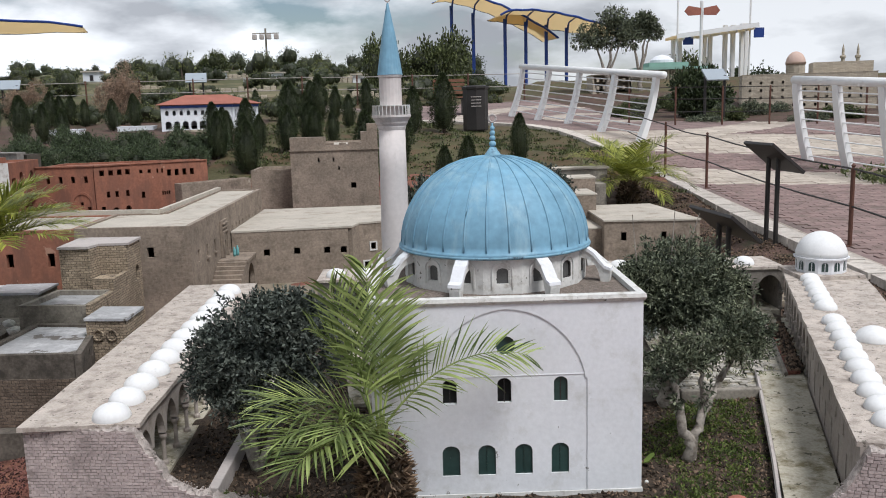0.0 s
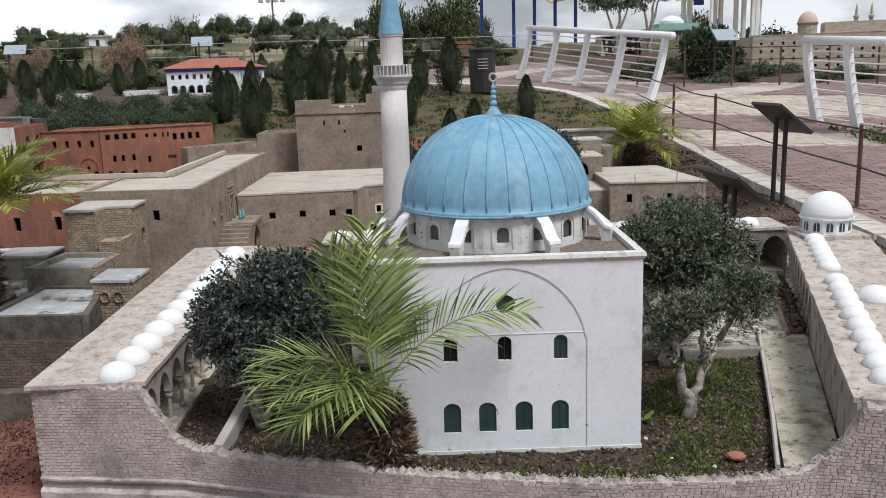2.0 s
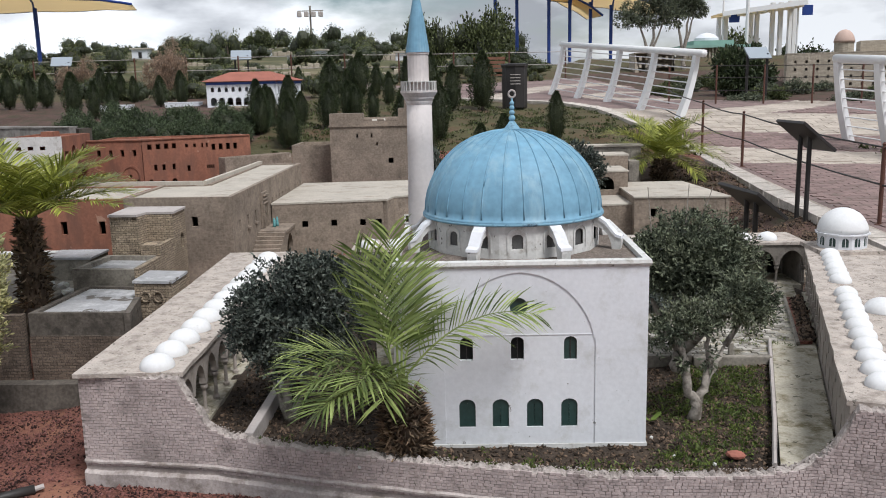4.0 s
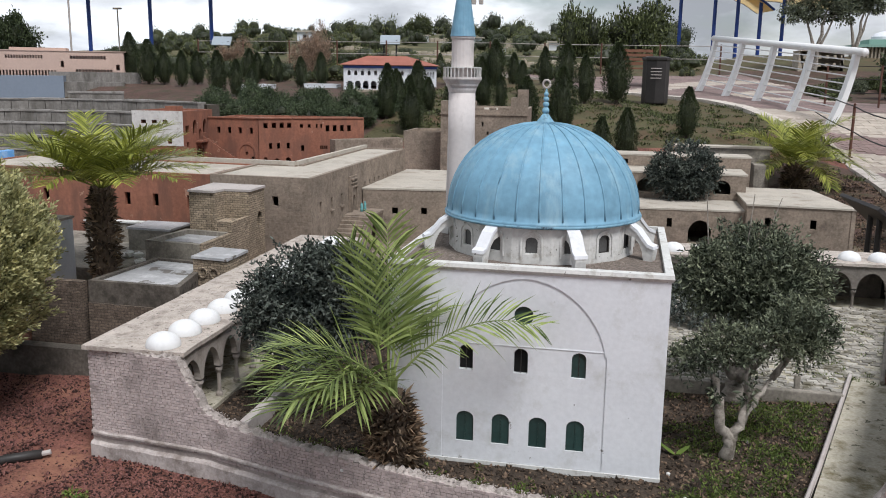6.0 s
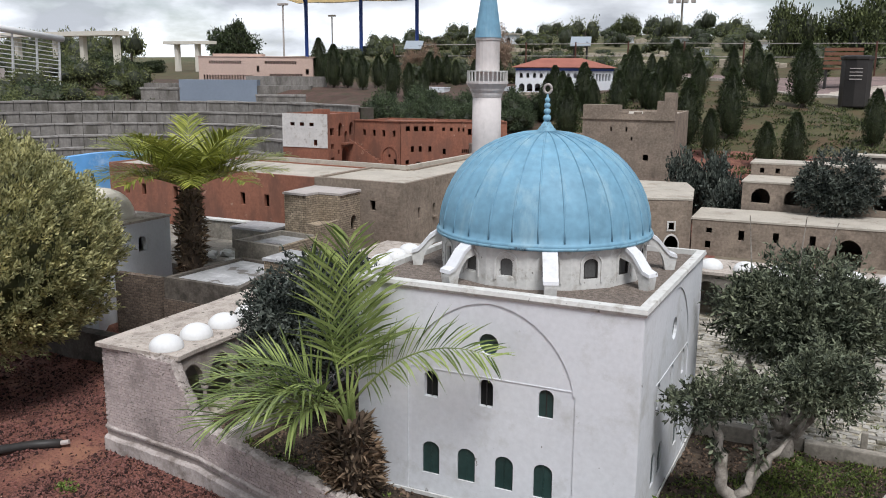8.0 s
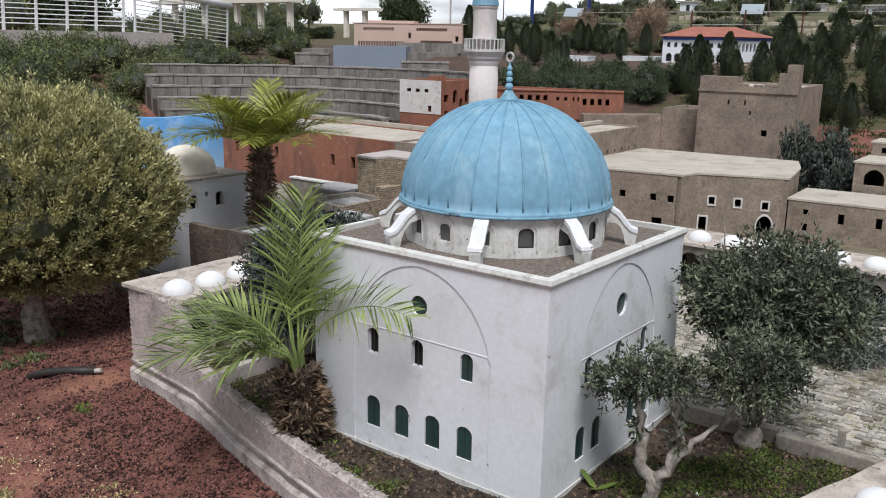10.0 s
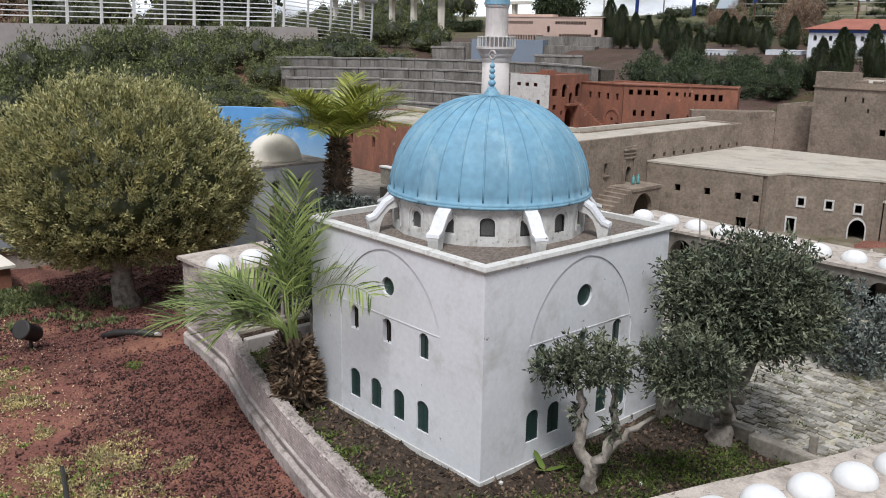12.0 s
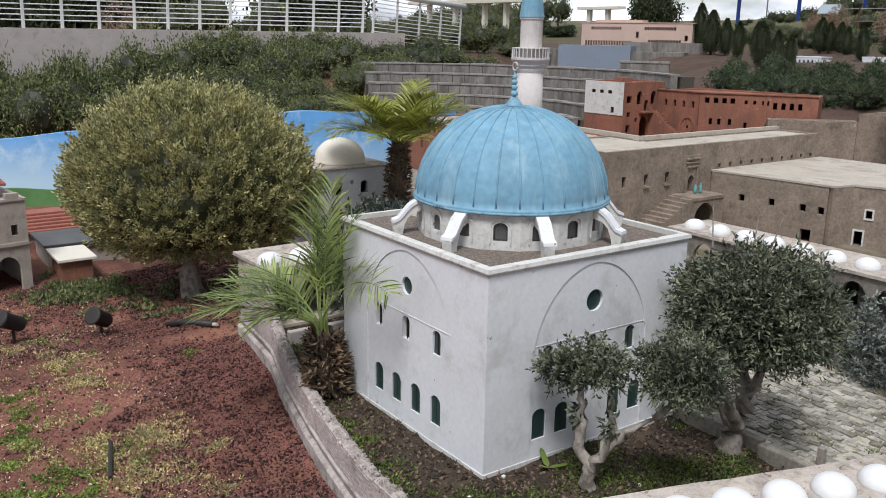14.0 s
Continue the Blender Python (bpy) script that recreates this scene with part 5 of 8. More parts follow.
def clump_points(lobes, per, seed, depth=0.35, sprigs=70, sprig_r=0.12):
    """Places for leaves: in sprigs scattered over the shell of each lobe, so that gaps stay between them."""
    g = np.random.default_rng(seed)
    P, O = [], []
    for (x, y, z, rx, ry, rz) in lobes:
        u = g.normal(0, 1, (sprigs, 3))
        u /= np.linalg.norm(u, axis=1, keepdims=True)
        rad = 1 - depth * g.random((sprigs, 1)) ** 1.5
        c = u * rad * np.array([[rx, ry, rz]])
        k = max(1, per // sprigs)
        for i in range(sprigs):
            q = g.normal(0, sprig_r, (k, 3)) * np.array([[rx, ry, rz]]) + c[i]
            P.append(q + np.array([[x, y, z]]))
            O.append(u[i] * 0.8 + q / np.array([[rx, ry, rz]]) * 0.4)
    return np.vstack(P), np.vstack(O)


def spray_points(lobes, sprays, leaves, length, seed):
    """Places for leaves along thin shoots that start inside each lobe and reach past its outline."""
    g = np.random.default_rng(seed)
    P, O = [], []
    for (x, y, z, rx, ry, rz) in lobes:
        size = np.array([rx, ry, rz])
        u = g.normal(0, 1, (sprays, 3))
        u /= np.linalg.norm(u, axis=1, keepdims=True)
        start = u * size * g.uniform(0.45, 0.92, (sprays, 1)) + np.array([x, y, z])
        way = u + g.normal(0, 0.55, (sprays, 3)) + np.array([0, 0, 0.25])
        way /= np.linalg.norm(way, axis=1, keepdims=True)
        span = length * g.uniform(0.5, 1.3, (sprays, 1))
        for j in range(leaves):
            f = (j + 0.3) / leaves
            P.append(start + way * span * f + g.normal(0, 0.003, (sprays, 3)) - np.array([0, 0, 1]) * span * 0.25 * f * f)
            O.append(way * 0.9 + g.normal(0, 0.65, (sprays, 3)))
    return np.vstack(P), np.vstack(O)


def limbs(bm, base, ends, r0, seed, wob=0.03, segs=7):
    rg = random.Random(seed)
    for path, r in ends:
        pts = [Vector(base)] if path[0] != "at" else []
        pts += [Vector(p) for p in path if p != "at"]
        fine, rad = [], []
        for i in range(len(pts) - 1):
            for s in range(4):
                f = s / 4
                p = pts[i].lerp(pts[i + 1], f)
                if fine:
                    p += Vector((rg.uniform(-wob, wob), rg.uniform(-wob, wob), rg.uniform(-wob, wob) * 0.4)) * min(1, r * 12)
                fine.append(p)
                t = (i + f) / (len(pts) - 1)
                rad.append(r * (1 - 0.72 * t) * rg.uniform(0.88, 1.15))
        fine.append(pts[-1])
        rad.append(r * 0.25)
        tube(bm, fine, rad, segs)
    return bm


def tree(name, label, category, base, ends, lobes, leaf, leaf_l, leaf_w, per, bark, seed, depth=0.4, sprigs=80, sprig_r=0.13, spread=0.9, trunk_r=0.03, group="", shoot=0.0):
    ob = thing(name, label, category, group)
    part("trunk", limbs(bmesh.new(), base, ends, trunk_r, seed), bark, ob, smooth=True)
    if shoot:
        P, O = spray_points(lobes, per // 14, 14, shoot, seed)
    else:
        P, O = clump_points(lobes, per, seed, depth, sprigs, sprig_r)
    leaf_cloud("crown", P, O, leaf_l, leaf_w, leaf, ob, seed, spread)
    return ob


# small olive with a forked pale trunk
b = (1.10, 3.44, 0.10)
tree("olive_tree", "small olive tree with a forked pale trunk", "tree", b,
     [([(1.105, 3.44, 0.20), (1.06, 3.43, 0.30), (1.05, 3.45, 0.42), (1.00, 3.46, 0.50)], 0.030), (["at", (1.10, 3.44, 0.19), (1.16, 3.46, 0.28), (1.17, 3.48, 0.40), (1.15, 3.47, 0.50)], 0.024), (["at", (1.15, 3.46, 0.27), (1.21, 3.50, 0.36), (1.27, 3.58, 0.42)], 0.018)],
     [(0.99, 3.43, 0.55, 0.075, 0.08, 0.05), (1.05, 3.45, 0.60, 0.085, 0.085, 0.05), (1.16, 3.46, 0.60, 0.05, 0.06, 0.06), (0.94, 3.43, 0.52, 0.06, 0.065, 0.035), (1.09, 3.44, 0.55, 0.055, 0.055, 0.04)],
     OLIVE_LEAF, 0.021, 0.0078, 860, BARK, 11, spread=0.3, shoot=0.055)
tree("olive_shoot", "leafy shoots low on the olive trunk", "shoots", (1.15, 3.452, 0.28), [([(1.165, 3.46, 0.33), (1.17, 3.47, 0.38)], 0.005)], [(1.168, 3.468, 0.39, 0.022, 0.025, 0.06), (1.045, 3.44, 0.38, 0.016, 0.02, 0.04)], OLIVE_LEAF, 0.030, 0.012, 70, BARK, 19, sprigs=14, sprig_r=0.3)
# big olive behind it
b = (1.20, 4.10, 0.09)
tree("olive_tree", "broad dark olive tree on a thick trunk", "tree", b,
     [([(1.20, 4.10, 0.2), (1.22, 4.12, 0.36), (1.20, 4.15, 0.52), (1.18, 4.2, 0.7)], 0.055), (["at", (1.20, 4.10, 0.24), (1.12, 4.08, 0.36), (1.05, 4.1, 0.5)], 0.032), (["at", (1.21, 4.11, 0.30), (1.27, 4.11, 0.44), (1.36, 4.10, 0.62)], 0.03), (["at", (1.21, 4.11, 0.22), (1.28, 3.95, 0.38), (1.33, 3.84, 0.5)], 0.028)],
     [(1.24, 4.11, 0.75, 0.25, 0.24, 0.18), (1.08, 4.10, 0.69, 0.14, 0.15, 0.13), (1.40, 4.11, 0.69, 0.15, 0.16, 0.14), (1.24, 3.99, 0.69, 0.19, 0.14, 0.14), (1.26, 4.25, 0.70, 0.20, 0.16, 0.17), (1.25, 4.09, 0.66, 0.20, 0.18, 0.10)],
     OLIVE_LEAF, 0.024, 0.0085, 6400, BARK, 12, spread=0.3, shoot=0.095)
tree("olive_bough", "grey-green leafy bough of the forked olive", "bough", (1.265, 3.575, 0.415),
     [([(1.31, 3.59, 0.47), (1.36, 3.60, 0.58), (1.37, 3.61, 0.66)], 0.016), ([(1.30, 3.57, 0.48), (1.27, 3.55, 0.60)], 0.010)],
     [(1.36, 3.60, 0.66, 0.085, 0.085, 0.065), (1.29, 3.57, 0.61, 0.07, 0.08, 0.06), (1.42, 3.62, 0.61, 0.06, 0.07, 0.05), (1.35, 3.56, 0.57, 0.08, 0.08, 0.04)],
     OLIVE_LEAF, 0.021, 0.0072, 1700, BARK, 13, spread=0.3, shoot=0.07)
# dark shrub in the courtyard by the left arcade
tree("shrub", "dense dark-leaved shrub on pale stems", "shrub", (-0.68, 3.54, 0.09),
     [([(-0.69, 3.54, 0.25), (-0.66, 3.56, 0.39), (-0.62, 3.60, 0.53)], 0.028), ([(-0.62, 3.54, 0.23), (-0.55, 3.58, 0.37)], 0.022), ([(-0.73, 3.54, 0.25), (-0.80, 3.58, 0.39)], 0.018)],
     [(-0.66, 3.60, 0.63, 0.24, 0.24, 0.21), (-0.80, 3.58, 0.55, 0.15, 0.18, 0.16), (-0.48, 3.64, 0.60, 0.19, 0.2, 0.20), (-0.62, 3.52, 0.48, 0.22, 0.18, 0.14), (-0.54, 3.66, 0.71, 0.16, 0.16, 0.12)],
     DARK_LEAF, 0.023, 0.0105, 5400, BARK, 14, spread=0.35, shoot=0.08)
# pale shrub behind it
tree("shrub", "silvery shrub behind the courtyard tree", "shrub", (-0.30, 4.60, 0.09), [([(-0.30, 4.60, 0.3), (-0.28, 4.6, 0.45)], 0.02)],
     [(-0.32, 4.60, 0.50, 0.22, 0.18, 0.16), (-0.10, 4.66, 0.46, 0.15, 0.15, 0.13)], OLIVE_LEAF, 0.03, 0.012, 1500, BARK, 15, sprigs=80)
tree("shrub", "silvery grey shrub before the rear arcade", "shrub", (1.20, 5.25, 0.09), [([(1.20, 5.25, 0.25), (1.21, 5.26, 0.35)], 0.025)],
     [(1.14, 5.24, 0.38, 0.22, 0.18, 0.15), (1.36, 5.26, 0.32, 0.19, 0.17, 0.15), (1.0, 5.28, 0.30, 0.17, 0.15, 0.13), (1.22, 5.18, 0.24, 0.22, 0.16, 0.10)], SILVER_LEAF, 0.022, 0.009, 2800, BARK, 16, spread=0.3, shoot=0.05)
tree("shrub", "dense grey-green bush before the arched house", "shrub", (1.20, 8.84, 0.2), [([(1.20, 8.83, 0.45), (1.2, 8.8, 0.7)], 0.03)],
     [(1.20, 8.76, 0.78, 0.26, 0.20, 0.20), (1.04, 8.78, 0.66, 0.16, 0.15, 0.16), (1.38, 8.78, 0.68, 0.16, 0.15, 0.18), (1.20, 8.72, 0.58, 0.24, 0.14, 0.13)], DARK_LEAF, 0.032, 0.013, 3600, BARK, 26, spread=0.3, shoot=0.09)
seedling = thing("seedling", "bright green broad-leaved seedling on the bed", "plant")
for k in range(3):
    m = pose(0.915, 3.43, 0.122, 0, 0, 120 * k + 11)
    part("leaf", pierced([(0.0, 0.0), (0.012, 0.02), (0.010, 0.05 + 0.012 * (k % 3)), (0.0, 0.065 + 0.012 * (k % 3)), (-0.010, 0.05 + 0.012 * (k % 3)), (-0.012, 0.02)], [], 0.0015, m @ pose(0, 0, 0, 62 + 9 * (k % 2), 0, 0)), LUSH, seedling)
twigs = thing("bare_twigs", "thin bare twigs rising from the olive crown", "twigs")
for px, py, tx, ty, tz in ((1.20, 4.08, 1.33, 4.08, 1.06), (1.18, 4.10, 1.22, 4.10, 1.07), (1.04, 4.1, 1.02, 4.1, 1.06)):
    part("twig", tube(bmesh.new(), [(px, py, 0.74), (px + (tx - px) * 0.4 + 0.01, py, 0.87 + (tz - 1.12) * 0.6), (tx, ty, tz)], [0.0045, 0.0035, 0.0018], 5), BARK, twigs)
# big rounded bush outside the wall
BUSH_C, BUSH_R = Vector((-2.74, 3.43, 0.62)), (0.66, 0.81, 0.62)
BUSH_A, BUSH_B = Vector((-0.945, 0.327, 0)), Vector((0.327, 0.945, 0))


def bush_point(u, f):
    """A place in direction u on the bush's lumpy outline, f of the way out."""
    k = f * (1 + 0.07 * noise.noise(u * 2.6) + 0.065 * noise.noise(u * 6) + 0.03 * noise.noise(u * 15))
    p = BUSH_C + BUSH_A * (BUSH_R[0] * u.dot(BUSH_A) * k) + BUSH_B * (BUSH_R[1] * u.dot(BUSH_B) * k) + Vector((0, 0, BUSH_R[2] * u.z * k))
    p.z = max(p.z, 0.20 + 0.12 * noise.noise(u * 5) + 0.3 * (1 - f))
    return p


rg = random.Random(5)
P, O = [], []
for i in range(3300):
    u = Vector((rg.gauss(0, 1), rg.gauss(0, 1), rg.gauss(0, 1) + 0.15)).normalized()
    c = bush_point(u, rg.uniform(0.84, 0.975))
    axis = (u * 0.9 + Vector((rg.gauss(0, 0.22), rg.gauss(0, 0.22), 0.75 + rg.gauss(0, 0.15)))).normalized()
    tall = rg.uniform(0.065, 0.125) * (1.25 if u.z > 0.55 and rg.random() < 0.3 else 1.0)
    for j in range(30):
        h = tall * (j / 29)
        r = 0.010 + 0.018 * math.sin(math.pi * min(1, 0.25 + 0.7 * j / 29))
        o = Vector((rg.gauss(0, 1), rg.gauss(0, 1), rg.gauss(0, 1))).normalized()
        P.append(tuple(c + axis * h + o * r * rg.random()))
        O.append(tuple(axis * 0.95 + o * 0.55))
round_bush = thing("round_bush", "big rounded yellow-green bush on a short trunk", "bush")
part("trunk", limbs(bmesh.new(), (-2.62, 3.32, -0.2), [([(-2.61, 3.32, 0.12), (-2.56, 3.36, 0.55)], 0.10), (["at", (-2.66, 3.29, 0.10), (-2.86, 3.22, 0.45)], 0.055), (["at", (-2.6, 3.34, 0.12), (-2.4, 3.4, 0.5)], 0.05)], 0.08, 17), BARK, round_bush, smooth=True)
leaf_cloud("crown", np.array(P), np.array(O), 0.026, 0.0115, BUSH_LEAF, round_bush, 17, 0.12)
# Solid shell, coloured dark for the shade behind the outer plumes.
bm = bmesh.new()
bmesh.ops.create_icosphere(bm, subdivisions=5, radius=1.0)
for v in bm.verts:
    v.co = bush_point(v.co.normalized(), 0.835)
part("inner_foliage", bm, BUSH_SHADE, round_bush)


# ---- palms ----
def frond(bm, base, az, el, length, droop, leaf_len, n, rg, tilt=0.0, wide_by=0.0165):
    """One feather leaf: an arching midrib with narrow curved leaflets on either side; tilt turns it about its midrib."""
    a, e = radians(az), radians(el)
    p, pts = Vector(base), []
    steps = 14
    for i in range(steps + 1):
        pts.append(p.copy())
        p = p + Vector((math.cos(a) * math.cos(e), math.sin(a) * math.cos(e), math.sin(e))) * (length / steps)
        e -= radians(droop) / steps * (0.5 + i / steps)
    tube(bm, pts, [0.0052 * (1 - 0.85 * i / steps) for i in range(steps + 1)], 5)
    for k in range(n):
        f = 0.14 + 0.86 * (k + rg.uniform(0, 0.5)) / n
        i = min(int(f * steps), steps - 1)
        q = pts[i].lerp(pts[i + 1], f * steps - i)
        d = (pts[i + 1] - pts[i]).normalized()
        sidev = Vector((math.sin(a), -math.cos(a), 0))
        upv = sidev.cross(d)
        turn = Matrix.Rotation(radians(tilt), 3, d)
        sidev, upv = turn @ sidev, turn @ upv
        size = leaf_len * (0.50 + 0.95 * math.sin(math.pi * min(1, f * 0.80 + 0.16))) * rg.uniform(0.8, 1.1) * 0.72
        for sgn in (-1, 1):
            way = (sidev * sgn * rg.uniform(0.7, 0.95) + d * (0.45 + 0.75 * f) + upv * rg.uniform(0.15, 0.55)).normalized()
            wide = way.cross(upv).normalized() * leaf_len * wide_by
            sag = rg.uniform(0.10, 0.32)
            row = []
            for g, w in ((0.0, 0.35), (0.28, 0.95), (0.62, 0.85)):
                c = q + way * size * g - Vector((0, 0, size * sag * g * g))
                row.append((bm.verts.new(c - wide * w), bm.verts.new(c + wide * w)))
            end = bm.verts.new(q + way * size * 0.97 - Vector((0, 0, size * sag)))
            bm.faces.new((row[0][0], row[0][1], row[1][1], row[1][0]))
            bm.faces.new((row[1][0], row[1][1], row[2][1], row[2][0]))
            bm.faces.new((row[2][0], row[2][1], end))


def palm(name, label, base, top, fronds, leaf_len, n, material, seed, trunk_r=0.06, fibre=700, crown=None):
    ob = thing(name, label, "palm")
    rg = random.Random(seed)
    B, Tp = Vector(base), Vector(top)
    trunk = part("trunk", tube(bmesh.new(), [B, B.lerp(Tp, 0.35), B.lerp(Tp, 0.7), Tp], [trunk_r * 0.9, trunk_r, trunk_r * 0.85, trunk_r * 0.4], 10), PALM_BARK, ob)
    bm = bmesh.new()
    H = (Tp - B).length
    for k in range(130):
        f = rg.random() ** 0.8
        a = rg.uniform(0, 6.283)
        c = B.lerp(Tp, f)
        r = trunk_r * (0.95 - 0.25 * f)
        o = Vector((math.cos(a), math.sin(a), 0))
        s = Vector((-math.sin(a), math.cos(a), 0)) * trunk_r * 0.22
        p0 = c + o * r * 0.8
        p1 = c + o * r * 1.35 + Vector((0, 0, rg.uniform(0.15, 0.45) * trunk_r * 1.5))
        vsx = [bm.verts.new(p) for p in (p0 - s, p0 + s, p1 + s * 0.6, p1 - s * 0.6, c + o * r * 1.2 - s + Vector((0, 0, -trunk_r * 0.2)), c + o * r * 1.2 + s + Vector((0, 0, -trunk_r * 0.2)))]
        bm.faces.new(vsx[:4])
        bm.faces.new((vsx[0], vsx[3], vsx[4]))
        bm.faces.new((vsx[3], vsx[2], vsx[5], vsx[4]))
    part("leaf_base", bm, PALM_BARK, trunk, "shaggy brown leaf stubs")
    P, O = [], []
    for k in range(fibre):
        f, a = rg.random(), rg.uniform(0, 6.283)
        r = trunk_r * (0.75 + 0.45 * math.sin(math.pi * min(1, f + 0.1)))
        P.append(tuple(B.lerp(Tp, f * 0.98) + Vector((math.cos(a), math.sin(a), 0)) * r * 0.9))
        O.append((math.cos(a), math.sin(a), rg.uniform(-0.3, 1.1)))
    leaf_cloud("fibre", np.array(P), np.array(O), trunk_r * 0.85, trunk_r * 0.2, PALM_FIBRE, trunk, seed, 0.25)
    for az, el, ln, dr, *twist in fronds:
        bm = bmesh.new()
        out = Vector((math.cos(radians(az)), math.sin(radians(az)), 0)) * trunk_r
        start = Vector(crown) + out * 0.45 - Vector((0, 0, 0.10 * (1 - max(el, 0) / 90))) if crown else Tp + out * 0.25
        if crown:
            tube(bm, [Tp - Vector((0, 0, 0.03)) + out * 0.3, Tp.lerp(start, 0.5) + out * 0.1, start], [0.009, 0.007, 0.0052], 5)
        frond(bm, start, az, el, ln, dr, leaf_len * (0.74 if len(twist) and twist[0] == 40 and el == 52 else 1.0), max(14, round(n * (ln / 0.42) ** 0.8)) if crown else n, rg, twist[0] if twist else 0.0, 0.0165 if crown else 0.024)
        part("frond", bm, material, ob)
    return ob


FRONT_FRONDS = [(2, 52, 0.60, 78, 40), (110, 87, 0.52, 12, 0), (165, 80, 0.48, 20, 75), (80, 80, 0.40, 24, 0), (150, 66, 0.40, 44, 50), (196, 42, 0.40, 58), (210, 36, 0.43, 58), (224, 30, 0.44, 54), (240, 24, 0.47, 50), (206, 12, 0.30, 50), (60, 68, 0.34, 58, 0), (262, 34, 0.27, 84), (250, 40, 0.36, 70)]
palm("palm", "young feathery palm against the white wall", (-0.115, 3.075, 0.10), (-0.13, 3.065, 0.40), FRONT_FRONDS, 0.275, 25, PALM_LEAF_BLUE, 21, trunk_r=0.064, fibre=1100, crown=(-0.135, 3.05, 0.52))
rg = random.Random(8)
SECOND = [(i * 137.5 + rg.uniform(-8, 8), 56 - 40 * (i / 32) + rg.uniform(-6, 6), rg.uniform(0.56, 0.72), rg.uniform(36, 56)) for i in range(30)]
palm("palm", "young palm with arching yellow-green fronds", (-2.50, 4.92, 0.30), (-2.52, 4.96, 0.84), SECOND, 0.235, 42, PALM_LEAF, 22, trunk_r=0.066)
THIRD = [(i * 137.5 + rg.uniform(-8, 8), 64 - 56 * (i / 26) + rg.uniform(-6, 6), rg.uniform(0.66, 0.86), rg.uniform(45, 75)) for i in range(26)]
palm("palm", "young palm beside the footpath", (2.52, 10.5, 0.2), (2.52, 10.5, 0.62), THIRD, 0.26, 40, PALM_LEAF, 23, trunk_r=0.09)


# ---- cypresses ----
def cypress_mesh(seed, n=4800):
    g = np.random.default_rng(seed)
    t = g.random(n) ** 0.8
    rad = 0.23 * np.sin(np.pi * np.clip(t * 0.88 + 0.10, 0, 1)) ** 0.75 * (1 - 0.35 * t)
    a = g.uniform(0, 2 * np.pi, n)
    bumpy = 1 + 0.16 * np.sin(3 * a + 9 * t + seed) + 0.12 * g.normal(0, 1, n)
    r = rad * bumpy * (0.72 + 0.28 * g.random(n) ** 0.4)
    P = np.stack([r * np.cos(a), r * np.sin(a), 0.05 + 0.95 * t], 1)
    O = np.stack([0.7 * np.cos(a), 0.7 * np.sin(a), np.full(n, 0.75)], 1)
    return P, O


cyp = []
for s in range(4):
    P, O = cypress_mesh(30 + s)
    ob = thing("cypress", "small dark clipped cypress on the slope", "tree", "cypresses on the slope")
    part("trunk", tube(bmesh.new(), [(0, 0, -0.05), (0.01, 0, 0.3), (0, 0, 0.7)], [0.035, 0.03, 0.012], 6), DARK_BARK, ob)
    leaf_cloud("crown", P, O, 0.034, 0.013, CYPRESS_LEAF, ob, 40 + s, spread=0.35)
    # Solid core; its dark colour paints the shade between the sprigs.
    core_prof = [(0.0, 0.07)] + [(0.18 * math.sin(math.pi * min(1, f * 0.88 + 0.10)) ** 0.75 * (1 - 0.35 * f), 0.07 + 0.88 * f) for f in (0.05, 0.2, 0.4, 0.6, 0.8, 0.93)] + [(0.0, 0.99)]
    part("inner_foliage", lathe(bmesh.new(), core_prof, 11), SHADE_LEAF, ob)
    cyp.append(ob)


ROW_A = [(-10.07, 17.7, 1.04), (-9.35, 17.2, 0.91), (-9.0, 17.23, 0.75), (-8.36, 16.8, 0.71), (-8.3, 17.36, 0.68), (-7.0, 15.65, 0.8), (-6.52, 15.44, 0.67), (-7.71, 18.66, 0.71), (-7.55, 18.73, 0.62), (-7.32, 18.75, 0.62), (-6.83, 18.19, 0.56), (-5.9, 17.12, 0.6), (-5.69, 17.76, 0.66), (-6.1, 15.2, 0.62)]
ROW_B = [(-2.29, 15.66, 0.93), (-3.15, 20.81, 0.6), (-2.27, 17.7, 0.62), (-1.75, 14.84, 0.58), (-2.01, 17.75, 0.93), (-1.79, 18.9, 0.66), (-1.14, 18.99, 0.78), (-0.6, 17.95, 0.89), (-0.29, 12.95, 0.92), (-0.1, 15.43, 0.8), (0.43, 15.53, 1.0), (-0.76, 12.48, 0.86), (-0.39, 11.99, 0.59), (0.33, 11.5, 0.55), (0.64, 11.56, 0.65), (1.47, 12.87, 0.69), (-2.55, 12.91, 0.78), (-2.86, 14.69, 0.75), (-2.58, 14.28, 0.54), (-3.98, 21.59, 0.57), (-2.95, 23.94, 0.73), (-3.1, 13.6, 0.7)]
ROW_C = [(-3.08, 14.21, 0.62), (-2.45, 12.6, 0.74), (-2.07, 13.88, 0.72), (-1.9, 14.96, 0.62), (-1.41, 14.43, 0.58), (-3.53, 15.16, 0.66), (-1.31, 16.48, 0.6), (-3.3, 14.9, 0.6)]
for i, (x, y, h) in enumerate(ROW_A + ROW_B + ROW_C):
    ob = cyp[i % 4]
    m = pose(x, y, ground_height(x, y) - 0.02, 0, 0, 47 * i)
    wide = 0.92 + 0.22 * ((i * 37) % 10) / 10
    if i < 4:
        ob.matrix_basis = m
        ob.scale = (h * wide, h * wide, h * 1.04)
    else:
        c = copy_thing(ob, m)
        c.scale = (h * wide, h * wide, h * 1.04)


